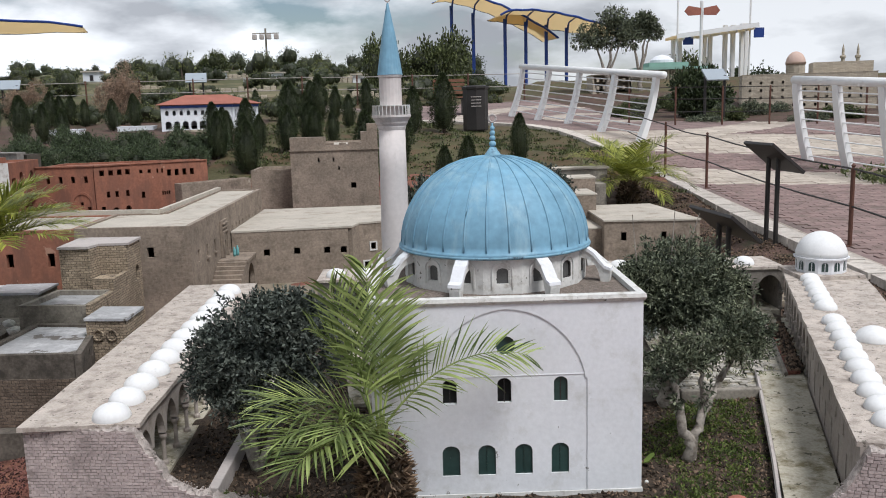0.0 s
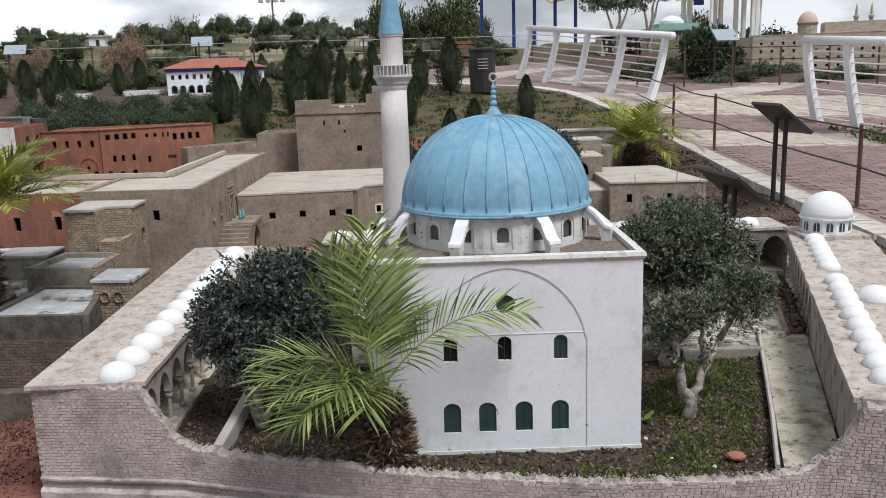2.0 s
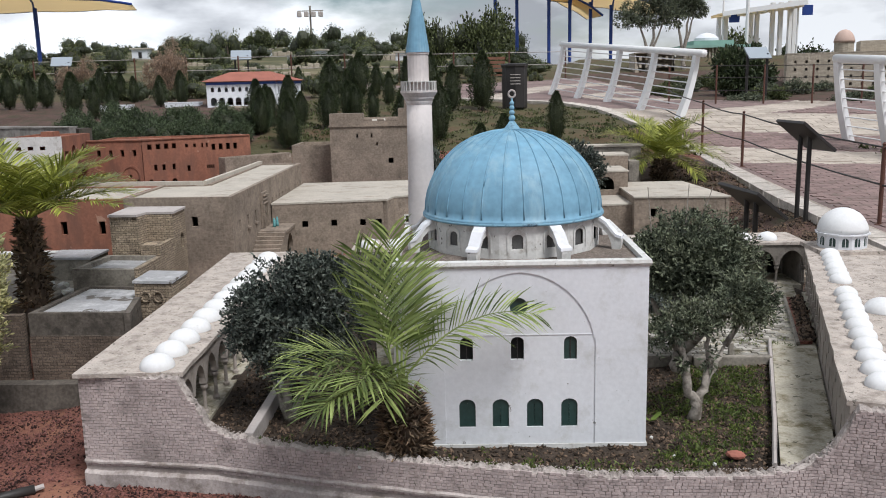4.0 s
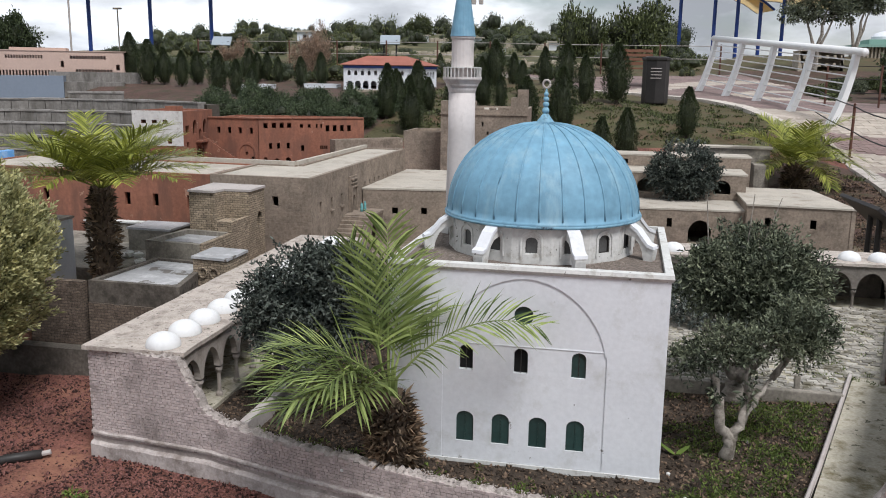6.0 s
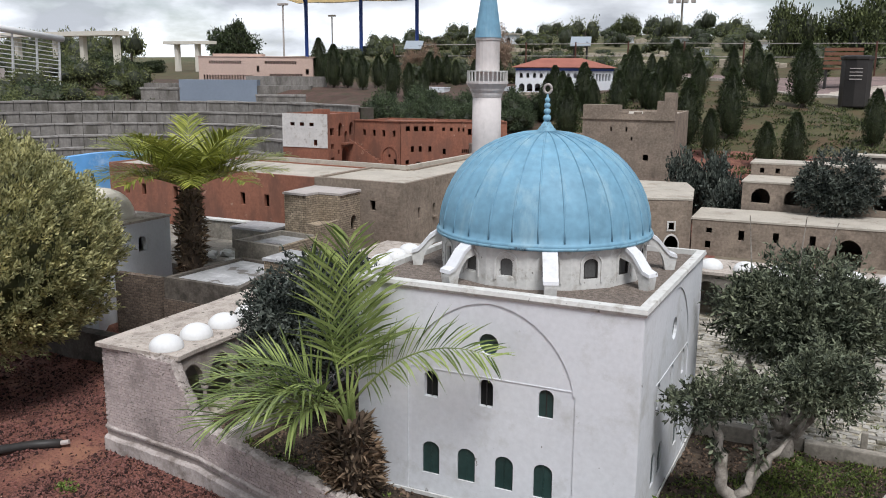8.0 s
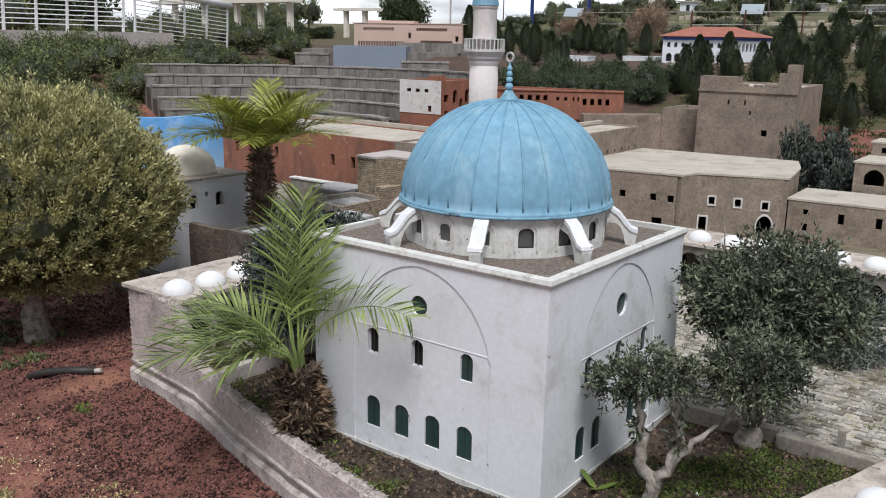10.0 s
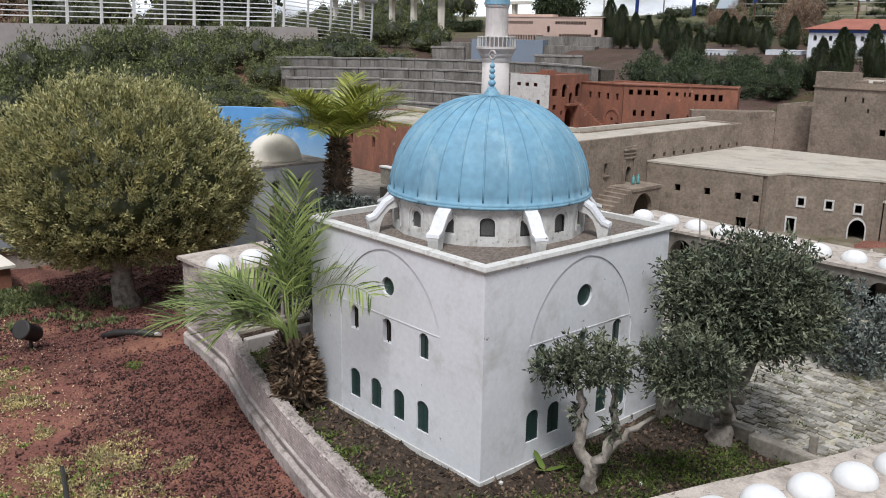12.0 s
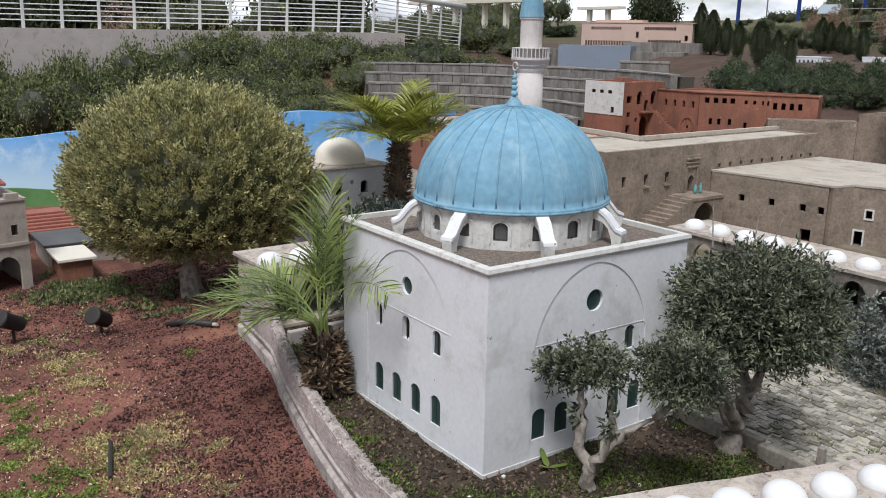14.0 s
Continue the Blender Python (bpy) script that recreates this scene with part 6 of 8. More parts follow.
# ---- footpath, rails and signs ----
EDGE = [(3.60, 3.6), (3.62, 7.0), (3.60, 9.0), (3.65, 11.5), (3.62, 12.6), (3.52, 13.8), (3.35, 15.2), (2.85, 17.2), (2.0, 18.6), (0.8, 20.0), (-0.8, 21.0), (-3.0, 22.0), (-8.0, 23.5)]
FAR_EDGE = [(-8.0, 24.4), (-3.0, 23.6), (0.9, 24.6), (3.5, 25.4), (4.5, 23.2), (4.3, 20.2), (4.87, 18.1), (7.45, 17.5), (9.5, 17.0), (9.5, 3.6)]
PATH_POLY = EDGE + FAR_EDGE


def edge_distance(x, y):
    best = 9.0
    for (a, b) in zip(EDGE, EDGE[1:]):
        d = Vector((b[0] - a[0], b[1] - a[1]))
        f = min(max(((x - a[0]) * d.x + (y - a[1]) * d.y) / d.length_squared, 0), 1)
        best = min(best, math.hypot(x - a[0] - d.x * f, y - a[1] - d.y * f))
    return best


def path_kind(x, y):
    if edge_distance(x, y) < 0.10:
        return 1
    if 11.75 - 0.22 * (x - 4) < y < 13.25 - 0.42 * (x - 4.3):
        return 1
    if 14.85 - 0.32 * (x - 4) < y < 16.4 - 0.22 * (x - 4.5):
        return 1
    r = math.hypot(x - 4.5, y - 20.0)
    return 1 if abs(r - 3.6) < 0.4 or abs(r - 1.4) < 0.3 else 0


path = patch("footpath", -8.0, 9.6, 3.6, 25.5, 0.1, lambda x, y: ground_height(x, y) + 0.045, lambda x, y: inside(x, y, PATH_POLY), [PATH_RED, PATH_CREAM])
path.data.polygons.foreach_set("material_index", [path_kind(p.center.x, p.center.y) for p in path.data.polygons])
tagged(path, "rising footpath of red and cream pavers", "path", kind="structure")
KERB_STONE = surface("pale_kerb_stone", (0.50, 0.455, 0.41), vary=0.22, grain=40, blotch=5, bump=0.6, stain=(0.33, 0.29, 0.25), stain_at=0.58, objvary=0.2)
kerb_line = thing("path_kerb", "pale stone kerb along the footpath", "kerb", kind="structure")
for a, b in zip(EDGE[:-1], EDGE[1:]):
    n = max(1, round(math.dist(a, b) / 0.5))
    for i in range(n):
        f0, f1 = i / n, (i + 1) / n - 0.012
        p = [Vector((a[0] + (b[0] - a[0]) * f, a[1] + (b[1] - a[1]) * f, 0)) for f in (f0, f1)]
        o = Vector((-(b[1] - a[1]), b[0] - a[0], 0)).normalized() * 0.20
        vv = []
        for q in (p[0] - o * 0.1, p[1] - o * 0.1, p[1] + o, p[0] + o):
            z = ground_height(q.x - o.x * 0.5 + 0.1, q.y)
            vv.append((q.x, q.y, z))
        bm = bmesh.new()
        lo = [bm.verts.new((x, y, z - 0.15)) for x, y, z in vv]
        hi = [bm.verts.new((x, y, z + 0.06)) for x, y, z in vv]
        bm.faces.new(hi)
        for k in range(4):
            bm.faces.new((lo[k], lo[(k + 1) % 4], hi[(k + 1) % 4], hi[k]))
        part("kerbstone", bm, KERB_STONE, kerb_line)


def railing(p0, p1, posts, height, lean, z0=None, z1=None, bars=8, label="white steel bridge railing with leaning posts", bar_r=0.012, plate=0.075):
    ob = thing("railing", label, "railing")
    a, b = Vector((*p0, z0 if z0 is not None else ground_height(*p0))), Vector((*p1, z1 if z1 is not None else ground_height(*p1)))
    L = Vector((lean[0], lean[1], 0))

    def at(f, s):
        return a.lerp(b, f) + L * (s * (1.6 - 0.6 * s)) + Vector((0, 0, height * s))
    along = (b - a).normalized()
    for i in range(posts):
        f = i / (posts - 1)
        bm = bmesh.new()
        pts = [at(f, s / 8) for s in range(9)]
        n = along.cross(Vector((0, 0, 1))).normalized()
        rings = []
        for k, p in enumerate(pts):
            w = plate * (0.75 - 0.2 * k / 8)
            rings.append([bm.verts.new(p + along * sx * plate * (1 - 0.25 * k / 8) + n * sy * w) for sx, sy in ((-1, -1), (1, -1), (1, 1), (-1, 1))])
        for r0, r1 in zip(rings, rings[1:]):
            for k in range(4):
                bm.faces.new((r0[k], r0[(k + 1) % 4], r1[(k + 1) % 4], r1[k]))
        bm.faces.new(rings[-1])
        part("post", bm, RAIL_WHITE, ob)
    for k in range(bars):
        s = 0.12 + 0.76 * k / (bars - 1)
        part("bar", tube(bmesh.new(), [at(-0.01, s), at(0.33, s), at(0.66, s), at(1.01, s)], bar_r, 6), RAIL_WHITE, ob)
    part("handrail", tube(bmesh.new(), [at(-0.02, 1), at(0.5, 1), at(1.04, 1)], 0.066, 12), RAIL_WHITE, ob, smooth=True)
    return ob


railing((2.18, 21.0), (3.90, 15.5), 5, 1.16, (0.30, 0.06), 1.27, 0.85)
railing((6.10, 13.6), (6.75, 11.0), 4, 1.32, (-0.30, -0.1), 0.5, 0.36)
railing((-12.6, 3.0), (-13.4, 10.9), 14, 1.1, (0.1, 0.0), 1.62, 1.60, 11, "long white steel railing on a retaining wall", 0.010, 0.024)
railing((-13.5, 11.2), (-14.2, 14.0), 5, 1.1, (0.1, 0.0), 1.35, 1.15, 11, "white steel railing along a ramp", 0.010, 0.024)
rw = thing("wall_retaining", "pale rendered retaining wall under the railing", "wall", kind="structure")
part("face", boxed(-13.7, -12.5, -2.0, 11.4, 0.0, 1.62, m=pose(0, 0, 0, 0, 0, 0)), CONCRETE, rw)

for i, (x, y) in enumerate([(3.80, 7.59), (3.76, 11.40), (3.64, 12.93)]):
    post = thing("rope_post", "slim rust-brown steel rope post", "post", "rope posts by the path")
    z = ground_height(x, y)
    part("shaft", lathe(bmesh.new(), [(0.045, 0), (0.045, 0.01), (0.019, 0.014), (0.019, 0.69), (0.012, 0.705), (0.021, 0.72), (0.0, 0.74)], 10, (x, y, z + 0.04)), RUST, post)
rope = thing("rope", "two dark sagging ropes between the posts", "rope")
pp = [(3.9, 4.2), (3.80, 7.59), (3.76, 11.40), (3.64, 12.93), (3.45, 15.3)]
for h in (0.36, 0.69):
    pts = []
    for a, b in zip(pp, pp[1:]):
        for f in (0, 0.25, 0.5, 0.75):
            x, y = a[0] + (b[0] - a[0]) * f, a[1] + (b[1] - a[1]) * f
            pts.append((x, y, (1 - f) * ground_height(*a) + f * ground_height(*b) + 0.04 + h - 0.12 * f * (1 - f)))
    part("strand", tube(bmesh.new(), pts, 0.009, 6), BLACK_METAL, rope)


def lectern(x, y, z, turn, height, w, d, tilt, label):
    ob = thing("information_stand", label, "sign")
    m = pose(x, y, z, 0, 0, turn)
    for sx in (-0.09, 0.09):
        part("leg", tube(bmesh.new(), [m @ Vector((sx, 0, -0.1)), m @ Vector((sx, 0, height))], 0.022, 8), BLACK_METAL, ob)
    part("board", boxed(-w / 2, w / 2, -d / 2, d / 2, -0.015, 0.015, bevel=0.004, m=m @ pose(0, 0, height, tilt, 0, 0)), BLACK_METAL, ob)
    part("panel", boxed(-w / 2 + 0.03, w / 2 - 0.03, -d / 2 + 0.03, d / 2 - 0.03, 0.016, 0.019, m=m @ pose(0, 0, height, tilt, 0, 0)), CONCRETE, ob, "printed panel")
    return ob


lectern(3.36, 8.25, 0.16, 96, 0.86, 0.56, 0.42, 40, "dark metal information stand on two legs")
lectern(2.52, 7.15, 0.06, 96, 0.50, 0.80, 0.34, 40, "low dark metal information stand")
bin_ob = thing("litter_bin", "dark slatted steel litter bin", "bin")
zb = ground_height(1.12, 17.6)
part("body", lathe(bmesh.new(), [(0.24, 0), (0.25, 0.02), (0.25, 0.80), (0.27, 0.82), (0.27, 0.86), (0.20, 0.88)], 8, (1.12, 17.6, zb + 0.03)), BLACK_METAL, bin_ob)
for k in range(4):
    part("slot", boxed(1.02, 1.22, 17.345, 17.352, zb + 0.50 + 0.06 * k, zb + 0.515 + 0.06 * k), CONCRETE, bin_ob)
bench = thing("bench", "slatted wooden park bench", "bench")
for k in range(4):
    part("slat", boxed(0.35, 1.15, 22.4 + 0.02 * k, 22.42 + 0.02 * k, 1.85 + 0.10 * k, 1.92 + 0.10 * k), BENCH_WOOD, bench)
part("seat", boxed(0.35, 1.15, 21.9, 22.38, 1.74, 1.78), BENCH_WOOD, bench)
for x in (0.4, 1.05):
    part("leg", boxed(x, x + 0.05, 21.92, 22.36, 1.3, 1.739), BLACK_METAL, bench)


# ---- terraces and models up the slope ----
TERRACE = surface("board_marked_concrete", (0.215, 0.20, 0.185), vary=0.40, grain=26, blotch=3.0, bump=0.7, bump_dist=0.012, stain=(0.12, 0.11, 0.098), stain_at=0.54, streak=0.22)
terraces = thing("terraced_seating", "curved board-marked concrete terraces", "terrace")
TC = (-6.3, 7.5)
# Skylight on the step tops is put into this paler coping colour.
SKYLIT_COPING = surface("skylit_terrace_coping", (0.27, 0.255, 0.24), vary=0.28, grain=20, blotch=3, bump=0.4, stain=(0.16, 0.145, 0.13), stain_at=0.56)
TREAD = surface("dark_earth_tread", (0.085, 0.072, 0.06), vary=0.4, grain=30, blotch=4, bump=0.6, stain=(0.05, 0.055, 0.03), stain_at=0.6)
for k in range(6):
    r0, zt = 3.5 - 0.34 * k, 1.16 - 0.143 * k
    segs, arc = 26, 95
    for i in range(segs):
        a0, a1 = radians(160 - arc * i / segs), radians(160 - arc * (i + 0.965) / segs)
        bm = prism(bmesh.new(), [(TC[0] + r * math.cos(a), TC[1] + r * math.sin(a)) for r, a in ((r0, a0), (r0 + 0.10, a0), (r0 + 0.10, a1), (r0, a1))][::-1], -0.05, zt - 0.022)
        part("riser_block", bm, TERRACE, terraces)
        if i % 2 == 0:
            a1 = radians(160 - arc * (i + 1.97) / segs)
            cap = [(TC[0] + r * math.cos(a), TC[1] + r * math.sin(a)) for r, a in ((r0 - 0.008, a0), (r0 + 0.128, a0), (r0 + 0.128, a1), (r0 - 0.008, a1))][::-1]
            part("coping", prism(bmesh.new(), cap, zt - 0.0215, zt + 0.006 * math.sin(i * 7.3 + k)), SKYLIT_COPING, terraces)
    ring = [(TC[0] + (r0 + 0.14) * math.cos(radians(160 - arc * i / segs)), TC[1] + (r0 + 0.14) * math.sin(radians(160 - arc * i / segs))) for i in range(segs + 1)]
    ring += [(TC[0] + (r0 + 0.339) * math.cos(radians(160 - arc + arc * i / segs)), TC[1] + (r0 + 0.339) * math.sin(radians(160 - arc + arc * i / segs))) for i in range(segs + 1)]
    part("tread", prism(bmesh.new(), ring[::-1], -0.05, zt - 0.035), TREAD, terraces)
blue_box = thing("display_plinth", "plain blue-grey panelled plinth", "plinth")
mm = pose(-12.23, 15.04, 0, 0, 0, 29)
part("panel", boxed(0.30, 1.95, 0, 0.5, 0.5, 1.42, m=mm), BLUE_GREY, blue_box)
part("side_wall", boxed(1.952, 3.1, 0.06, 0.5, 0.5, 1.30, m=mm), TERRACE, blue_box)
part("side_wall", boxed(-0.45, 0.298, 0.04, 0.5, 0.5, 1.34, m=mm), TERRACE, blue_box)
part("rear_wall", boxed(1.6, 3.4, 0.7, 0.8, 0.6, 1.50, m=mm), TERRACE, blue_box)
for a, b, top in (((-9.0, 11.9), (-7.2, 12.6), 1.07), ((-11.4, 13.5), (-10.75, 13.82), 1.28), ((-9.4, 14.5), (-8.6, 15.03), 1.16)):
    ret = thing("retaining_wall", "low board-marked concrete retaining wall", "wall", "retaining walls on the slope")
    m = face_frame(*a, math.degrees(math.atan2(b[1] - a[1], b[0] - a[0])))
    d = math.dist(a, b)
    n = max(3, round(d / 0.2))
    for i in range(n):
        part("panel", boxed(d * i / n + 0.004, d * (i + 1) / n, 0, 0.12, 0.4, top - 0.04, m=m), TERRACE, ret)
    part("coping", boxed(-0.01, d + 0.01, -0.012, 0.132, top - 0.039, top, m=m), SKYLIT_COPING, ret)
pink = building("pink_building", "long pink model building with rows of openings", "building", [(-12.24, 16.14), (-10.0, 17.35), (-10.35, 18.05), (-12.59, 16.84)], 0.9, 1.92, PINK_WALL, PINK_WALL,
                {0: [win(0.25 + 0.052 * i, 1.80, 0.034, 0.07) for i in range(14)] + [win(1.5 + 0.06 * i, 1.80, 0.046, 0.07) for i in range(12)] + [win(0.12 + 0.062 * i, 1.47, 0.036, 0.11) for i in range(18)] + [win(1.6 + 0.062 * i, 1.52, 0.046, 0.07) for i in range(12)] + [win(1.32, 1.66, 0.06, 0.13), win(2.42, 1.6, 0.07, 0.12)]}, eave=0.05)
part("upper_storey", boxed(0.3, 1.4, 0.1, 0.6, 1.9365, 1.99, m=face_frame(-12.24, 16.14, 28.4)), PINK_WALL, pink)
white_hall = building("white_hall", "white arcaded hall with a red tiled roof", "hall", [(-4.85, 16.7), (-3.55, 16.95), (-3.25, 17.9), (-4.9, 17.9)], 0.95, 1.70, WHITE_FAR, TILE_RED,
                      {0: [arch_outline(0.07 + 0.155 * i, 0.18 + 0.155 * i, 1.26, 1.36, 1.41, 6) for i in range(8)] + [arch_outline(0.08 + 0.13 * i, 0.14 + 0.13 * i, 1.52, 1.58, 1.61, 5) for i in range(9)],
                       1: [arch_outline(0.06 + 0.11 * i, 0.14 + 0.11 * i, 1.46, 1.56, 1.61, 6) for i in range(8)]})
bm = bmesh.new()
lo = [bm.verts.new(p) for p in ((-4.93, 16.62, 1.717), (-3.50, 16.88, 1.717), (-3.17, 17.96, 1.717), (-4.96, 17.96, 1.717))]
hi = [bm.verts.new(p) for p in ((-4.5, 17.2, 1.90), (-3.75, 17.4, 1.90))]
for f in ((lo[0], lo[1], hi[1], hi[0]), (lo[1], lo[2], hi[1]), (lo[2], lo[3], hi[0], hi[1]), (lo[3], lo[0], hi[0])):
    bm.faces.new(f)
bm.faces.new(lo[::-1])
part("hipped_roof", bm, TILE_RED, white_hall, "red tiled hipped roof")
BLUE_TRIM = surface("blue_trim_paint", (0.06, 0.10, 0.30), vary=0.15, bump=0.05)
for a, b in (((-4.85, 16.7), (-3.55, 16.95)), ((-3.55, 16.95), (-3.25, 17.9))):
    part("eaves_band", boxed(0, math.dist(a, b), -0.02, -0.002, 1.655, 1.70, m=face_frame(*a, math.degrees(math.atan2(b[1] - a[1], b[0] - a[0])))), BLUE_TRIM, white_hall, "blue painted eaves band")
part("terrace", boxed(-4.6, -3.2, 16.35, 16.64, 0.95, 1.25), CREAM_STONE, white_hall)
annexe = building("white_annexe", "small low white outbuilding", "building", [(-6.9, 16.4), (-6.3, 16.5), (-6.35, 16.9), (-6.95, 16.8)], 0.95, 1.30, WHITE_FAR, WHITE_FAR, {0: [win(0.12 + 0.08 * i, 1.22, 0.04, 0.08) for i in range(5)]})
annexe2 = building("white_annexe", "small low white outbuilding", "building", [(-5.75, 16.9), (-5.1, 17.0), (-5.15, 17.4), (-5.8, 17.3)], 0.95, 1.32, WHITE_FAR, WHITE_FAR)


# ---- distant models and canopies ----
cream = building("cream_block", "large cream stone block with rows of windows", "building", [(8.3, 22.6), (11.3, 21.6), (11.8, 23.2), (8.8, 24.2)], 0.9, 2.12, CREAM_STONE, CREAM_STONE,
                 {0: [win(0.2 + 0.26 * i, 1.35 + 0.19 * j, 0.06, 0.07) for i in range(11) for j in range(4)], 3: [win(0.3 + 0.3 * i, 1.35 + 0.19 * j, 0.06, 0.07) for i in range(5) for j in range(4)]})
part("upper_block", boxed(1.7, 3.1, 0.3, 1.4, 2.1365, 2.40, m=face_frame(8.3, 22.6, -18.4)), CREAM_STONE, cream)
rock = thing("domed_shrine", "distant shrine with an orange-pink dome", "shrine")
part("drum", lathe(bmesh.new(), [(0.30, 0), (0.30, 1.0), (0.34, 1.02)], 12, (12.4, 29, 1.62)), CREAM_STONE, rock)
part("dome", lathe(bmesh.new(), [(0.32, 0)] + [(0.32 * math.cos(math.pi / 2 * i / 8) if i < 8 else 0, 0.42 * math.sin(math.pi / 2 * i / 8)) for i in range(1, 9)], 20, (12.4, 29, 2.59)), PINK_WALL, rock, smooth=True)
for x in (18.3, 18.95):
    tw = thing("slim_minaret", "distant slim stone minaret", "minaret", "pair of far minarets")
    part("shaft", lathe(bmesh.new(), [(0.09, 0), (0.08, 2.2), (0.12, 2.24), (0.12, 2.32), (0.06, 2.34), (0.05, 2.62), (0, 2.85)], 10, (x, 38, 0.9)), CREAM_STONE, tw)
parl = thing("columned_hall", "columned hall with a green roof", "hall")
part("body", boxed(7.85, 9.9, 31.2, 32.6, 1.7, 2.60), CREAM_STONE, parl)
part("roof", boxed(7.65, 10.1, 30.9, 32.9, 2.6005, 2.69), GREEN_ROOF, parl)
part("attic", boxed(8.15, 9.55, 31.3, 32.5, 2.691, 2.86), GREEN_ROOF, parl)
part("cupola", lathe(bmesh.new(), [(0.42, 0), (0.42, 0.10), (0.30, 0.20), (0.22, 0.24), (0.0, 0.30)], 16, (8.75, 31.9, 2.861)), WHITE_FAR, parl)
for k in range(21):
    part("column", boxed(7.72 + 0.112 * k, 7.77 + 0.112 * k, 31.0, 31.06, 1.8, 2.60), CREAM_STONE, parl)
part("steps", boxed(7.7, 10.05, 30.7, 31.0, 1.6, 1.86), CREAM_STONE, parl)
white_block = building("white_block", "distant pale model house", "building", [(5.3, 27), (6.5, 27), (6.5, 28), (5.3, 28)], 1.2, 2.35, CREAM_STONE, CREAM_STONE, {0: [win(0.16 + 0.2 * i, 1.75 + 0.22 * j, 0.08, 0.10) for i in range(6) for j in range(3)]})


def canopy(x0, y0, x1, y1, zb, zt0, zt1, posts, ends=(-0.18, 1.5), crest=0.85, sag=1.0, label="cream fabric canopy on tall blue steel posts"):
    """A barrel of cloth: its front edge arches high over the posts, its rear edge hangs low from them."""
    ob = thing("shade_canopy", label, "canopy")
    a, b = Vector((x0, y0, 0)), Vector((x1, y1, 0))
    n = Vector((-(y1 - y0), x1 - x0, 0)).normalized()

    def rim(f):
        g = (f - ends[0]) / (ends[1] - ends[0])
        return zt0 + (zt1 - zt0) * f + 0.10 + crest * math.sin(math.pi * min(1, max(0, g)) ** 0.75) ** 0.8

    for i in range(posts):
        f = i / (posts - 1)
        p, zt = a.lerp(b, f), zt0 + (zt1 - zt0) * f
        part("post", tube(bmesh.new(), [(p.x, p.y, zb), (p.x, p.y, zt + 0.1)], 0.10, 8), BLUE_STEEL, ob)
        tip = p - n * 1.5 + Vector((0, 0, rim(f)))
        mid = p - n * 0.4 + Vector((0, 0, zt + 0.62 * (rim(f) - zt)))
        part("arm", tube(bmesh.new(), [p + Vector((0, 0, zt - 0.2)), mid, tip], 0.05, 6), BLUE_STEEL, ob)
        part("brace", tube(bmesh.new(), [p + Vector((0, 0, zt - 1.0)), mid], 0.03, 6), BLUE_STEEL, ob)
    K, J = 24, 8
    vv, ff = [], []
    for j in range(J + 1):
        for i in range(K + 1):
            f, g = ends[0] + (ends[1] - ends[0]) * i / K, j / J
            p = a.lerp(b, 0) + (b - a) * f + n * (-1.5 + 2.4 * g)
            zt = zt0 + (zt1 - zt0) * f
            vv.append((p.x, p.y, rim(f) + sag * (zt + 0.05 - rim(f)) * (g ** 1.5) - 0.06 * abs(math.sin(math.pi * f * (posts - 1)))))
    for j in range(J):
        for i in range(K):
            q = j * (K + 1) + i
            ff.append((q, q + 1, q + K + 2, q + K + 1))
    m = len(vv)
    vv += [(x, y, z - 0.03) for x, y, z in vv]
    ff += [tuple(m + i for i in reversed(f)) for f in ff]
    edge = [i for i in range(K + 1)] + [j * (K + 1) + K for j in range(1, J + 1)] + [J * (K + 1) + i for i in range(K - 1, -1, -1)] + [j * (K + 1) for j in range(J - 1, 0, -1)]
    ff += [(edge[k], edge[(k + 1) % len(edge)], m + edge[(k + 1) % len(edge)], m + edge[k]) for k in range(len(edge))]
    mesh_from("fabric", vv, ff, CANVAS, ob, smooth=True)
    part("edge_tube", tube(bmesh.new(), [vv[i] for i in range(K + 1)], 0.06, 6), BLUE_STEEL, ob)
    part("edge_tube", tube(bmesh.new(), [vv[J * (K + 1) + i] for i in range(K + 1)], 0.04, 6), BLUE_STEEL, ob)
    return ob


canopy(4.80, 49.6, 8.36, 50.4, 1.5, 6.1, 5.6, 4, (-0.2, 1.78), 0.55)
canopy(1.85, 49.9, 3.07, 50.2, 1.5, 6.9, 6.5, 2, (-0.7, 4.6), 0.7, 0.25)
canopy(-26.5, 41.0, -20.6, 42.65, 1.5, 5.35, 5.5, 3, (-0.12, 1.75), 0.5)
pergola = thing("pergola", "white pergola of square columns and flat beams", "pergola")
for x, zt in ((9.7, 3.95), (9.95, 3.95), (10.9, 4.05), (11.12, 4.05), (11.7, 4.3), (12.0, 4.3), (12.35, 4.35), (12.5, 4.35)):
    part("column", boxed(x, x + 0.13, 33.9, 34.1, 1.6, zt), RAIL_WHITE, pergola)
roof_m = pose(9.6, 34.0, 3.80, 0, -6.5, 0)
part("beam", boxed(0, 2.98, -1.2, 0.5, 0.0, 0.10, m=roof_m), CANVAS, pergola)
part("fascia", boxed(-0.05, 3.02, -1.26, -1.202, -0.03, 0.14, m=roof_m), RAIL_WHITE, pergola)
for k in range(9):
    part("rafter", boxed(0.2 + 0.33 * k, 0.26 + 0.33 * k, -1.15, 0.45, -0.09, -0.004, m=roof_m), RAIL_WHITE, pergola)
for x in (9.69, 12.42):
    part("flag_mast", tube(bmesh.new(), [(x, 33.2, 1.6), (x, 33.2, 6.2)], 0.035, 6), RAIL_WHITE, pergola)
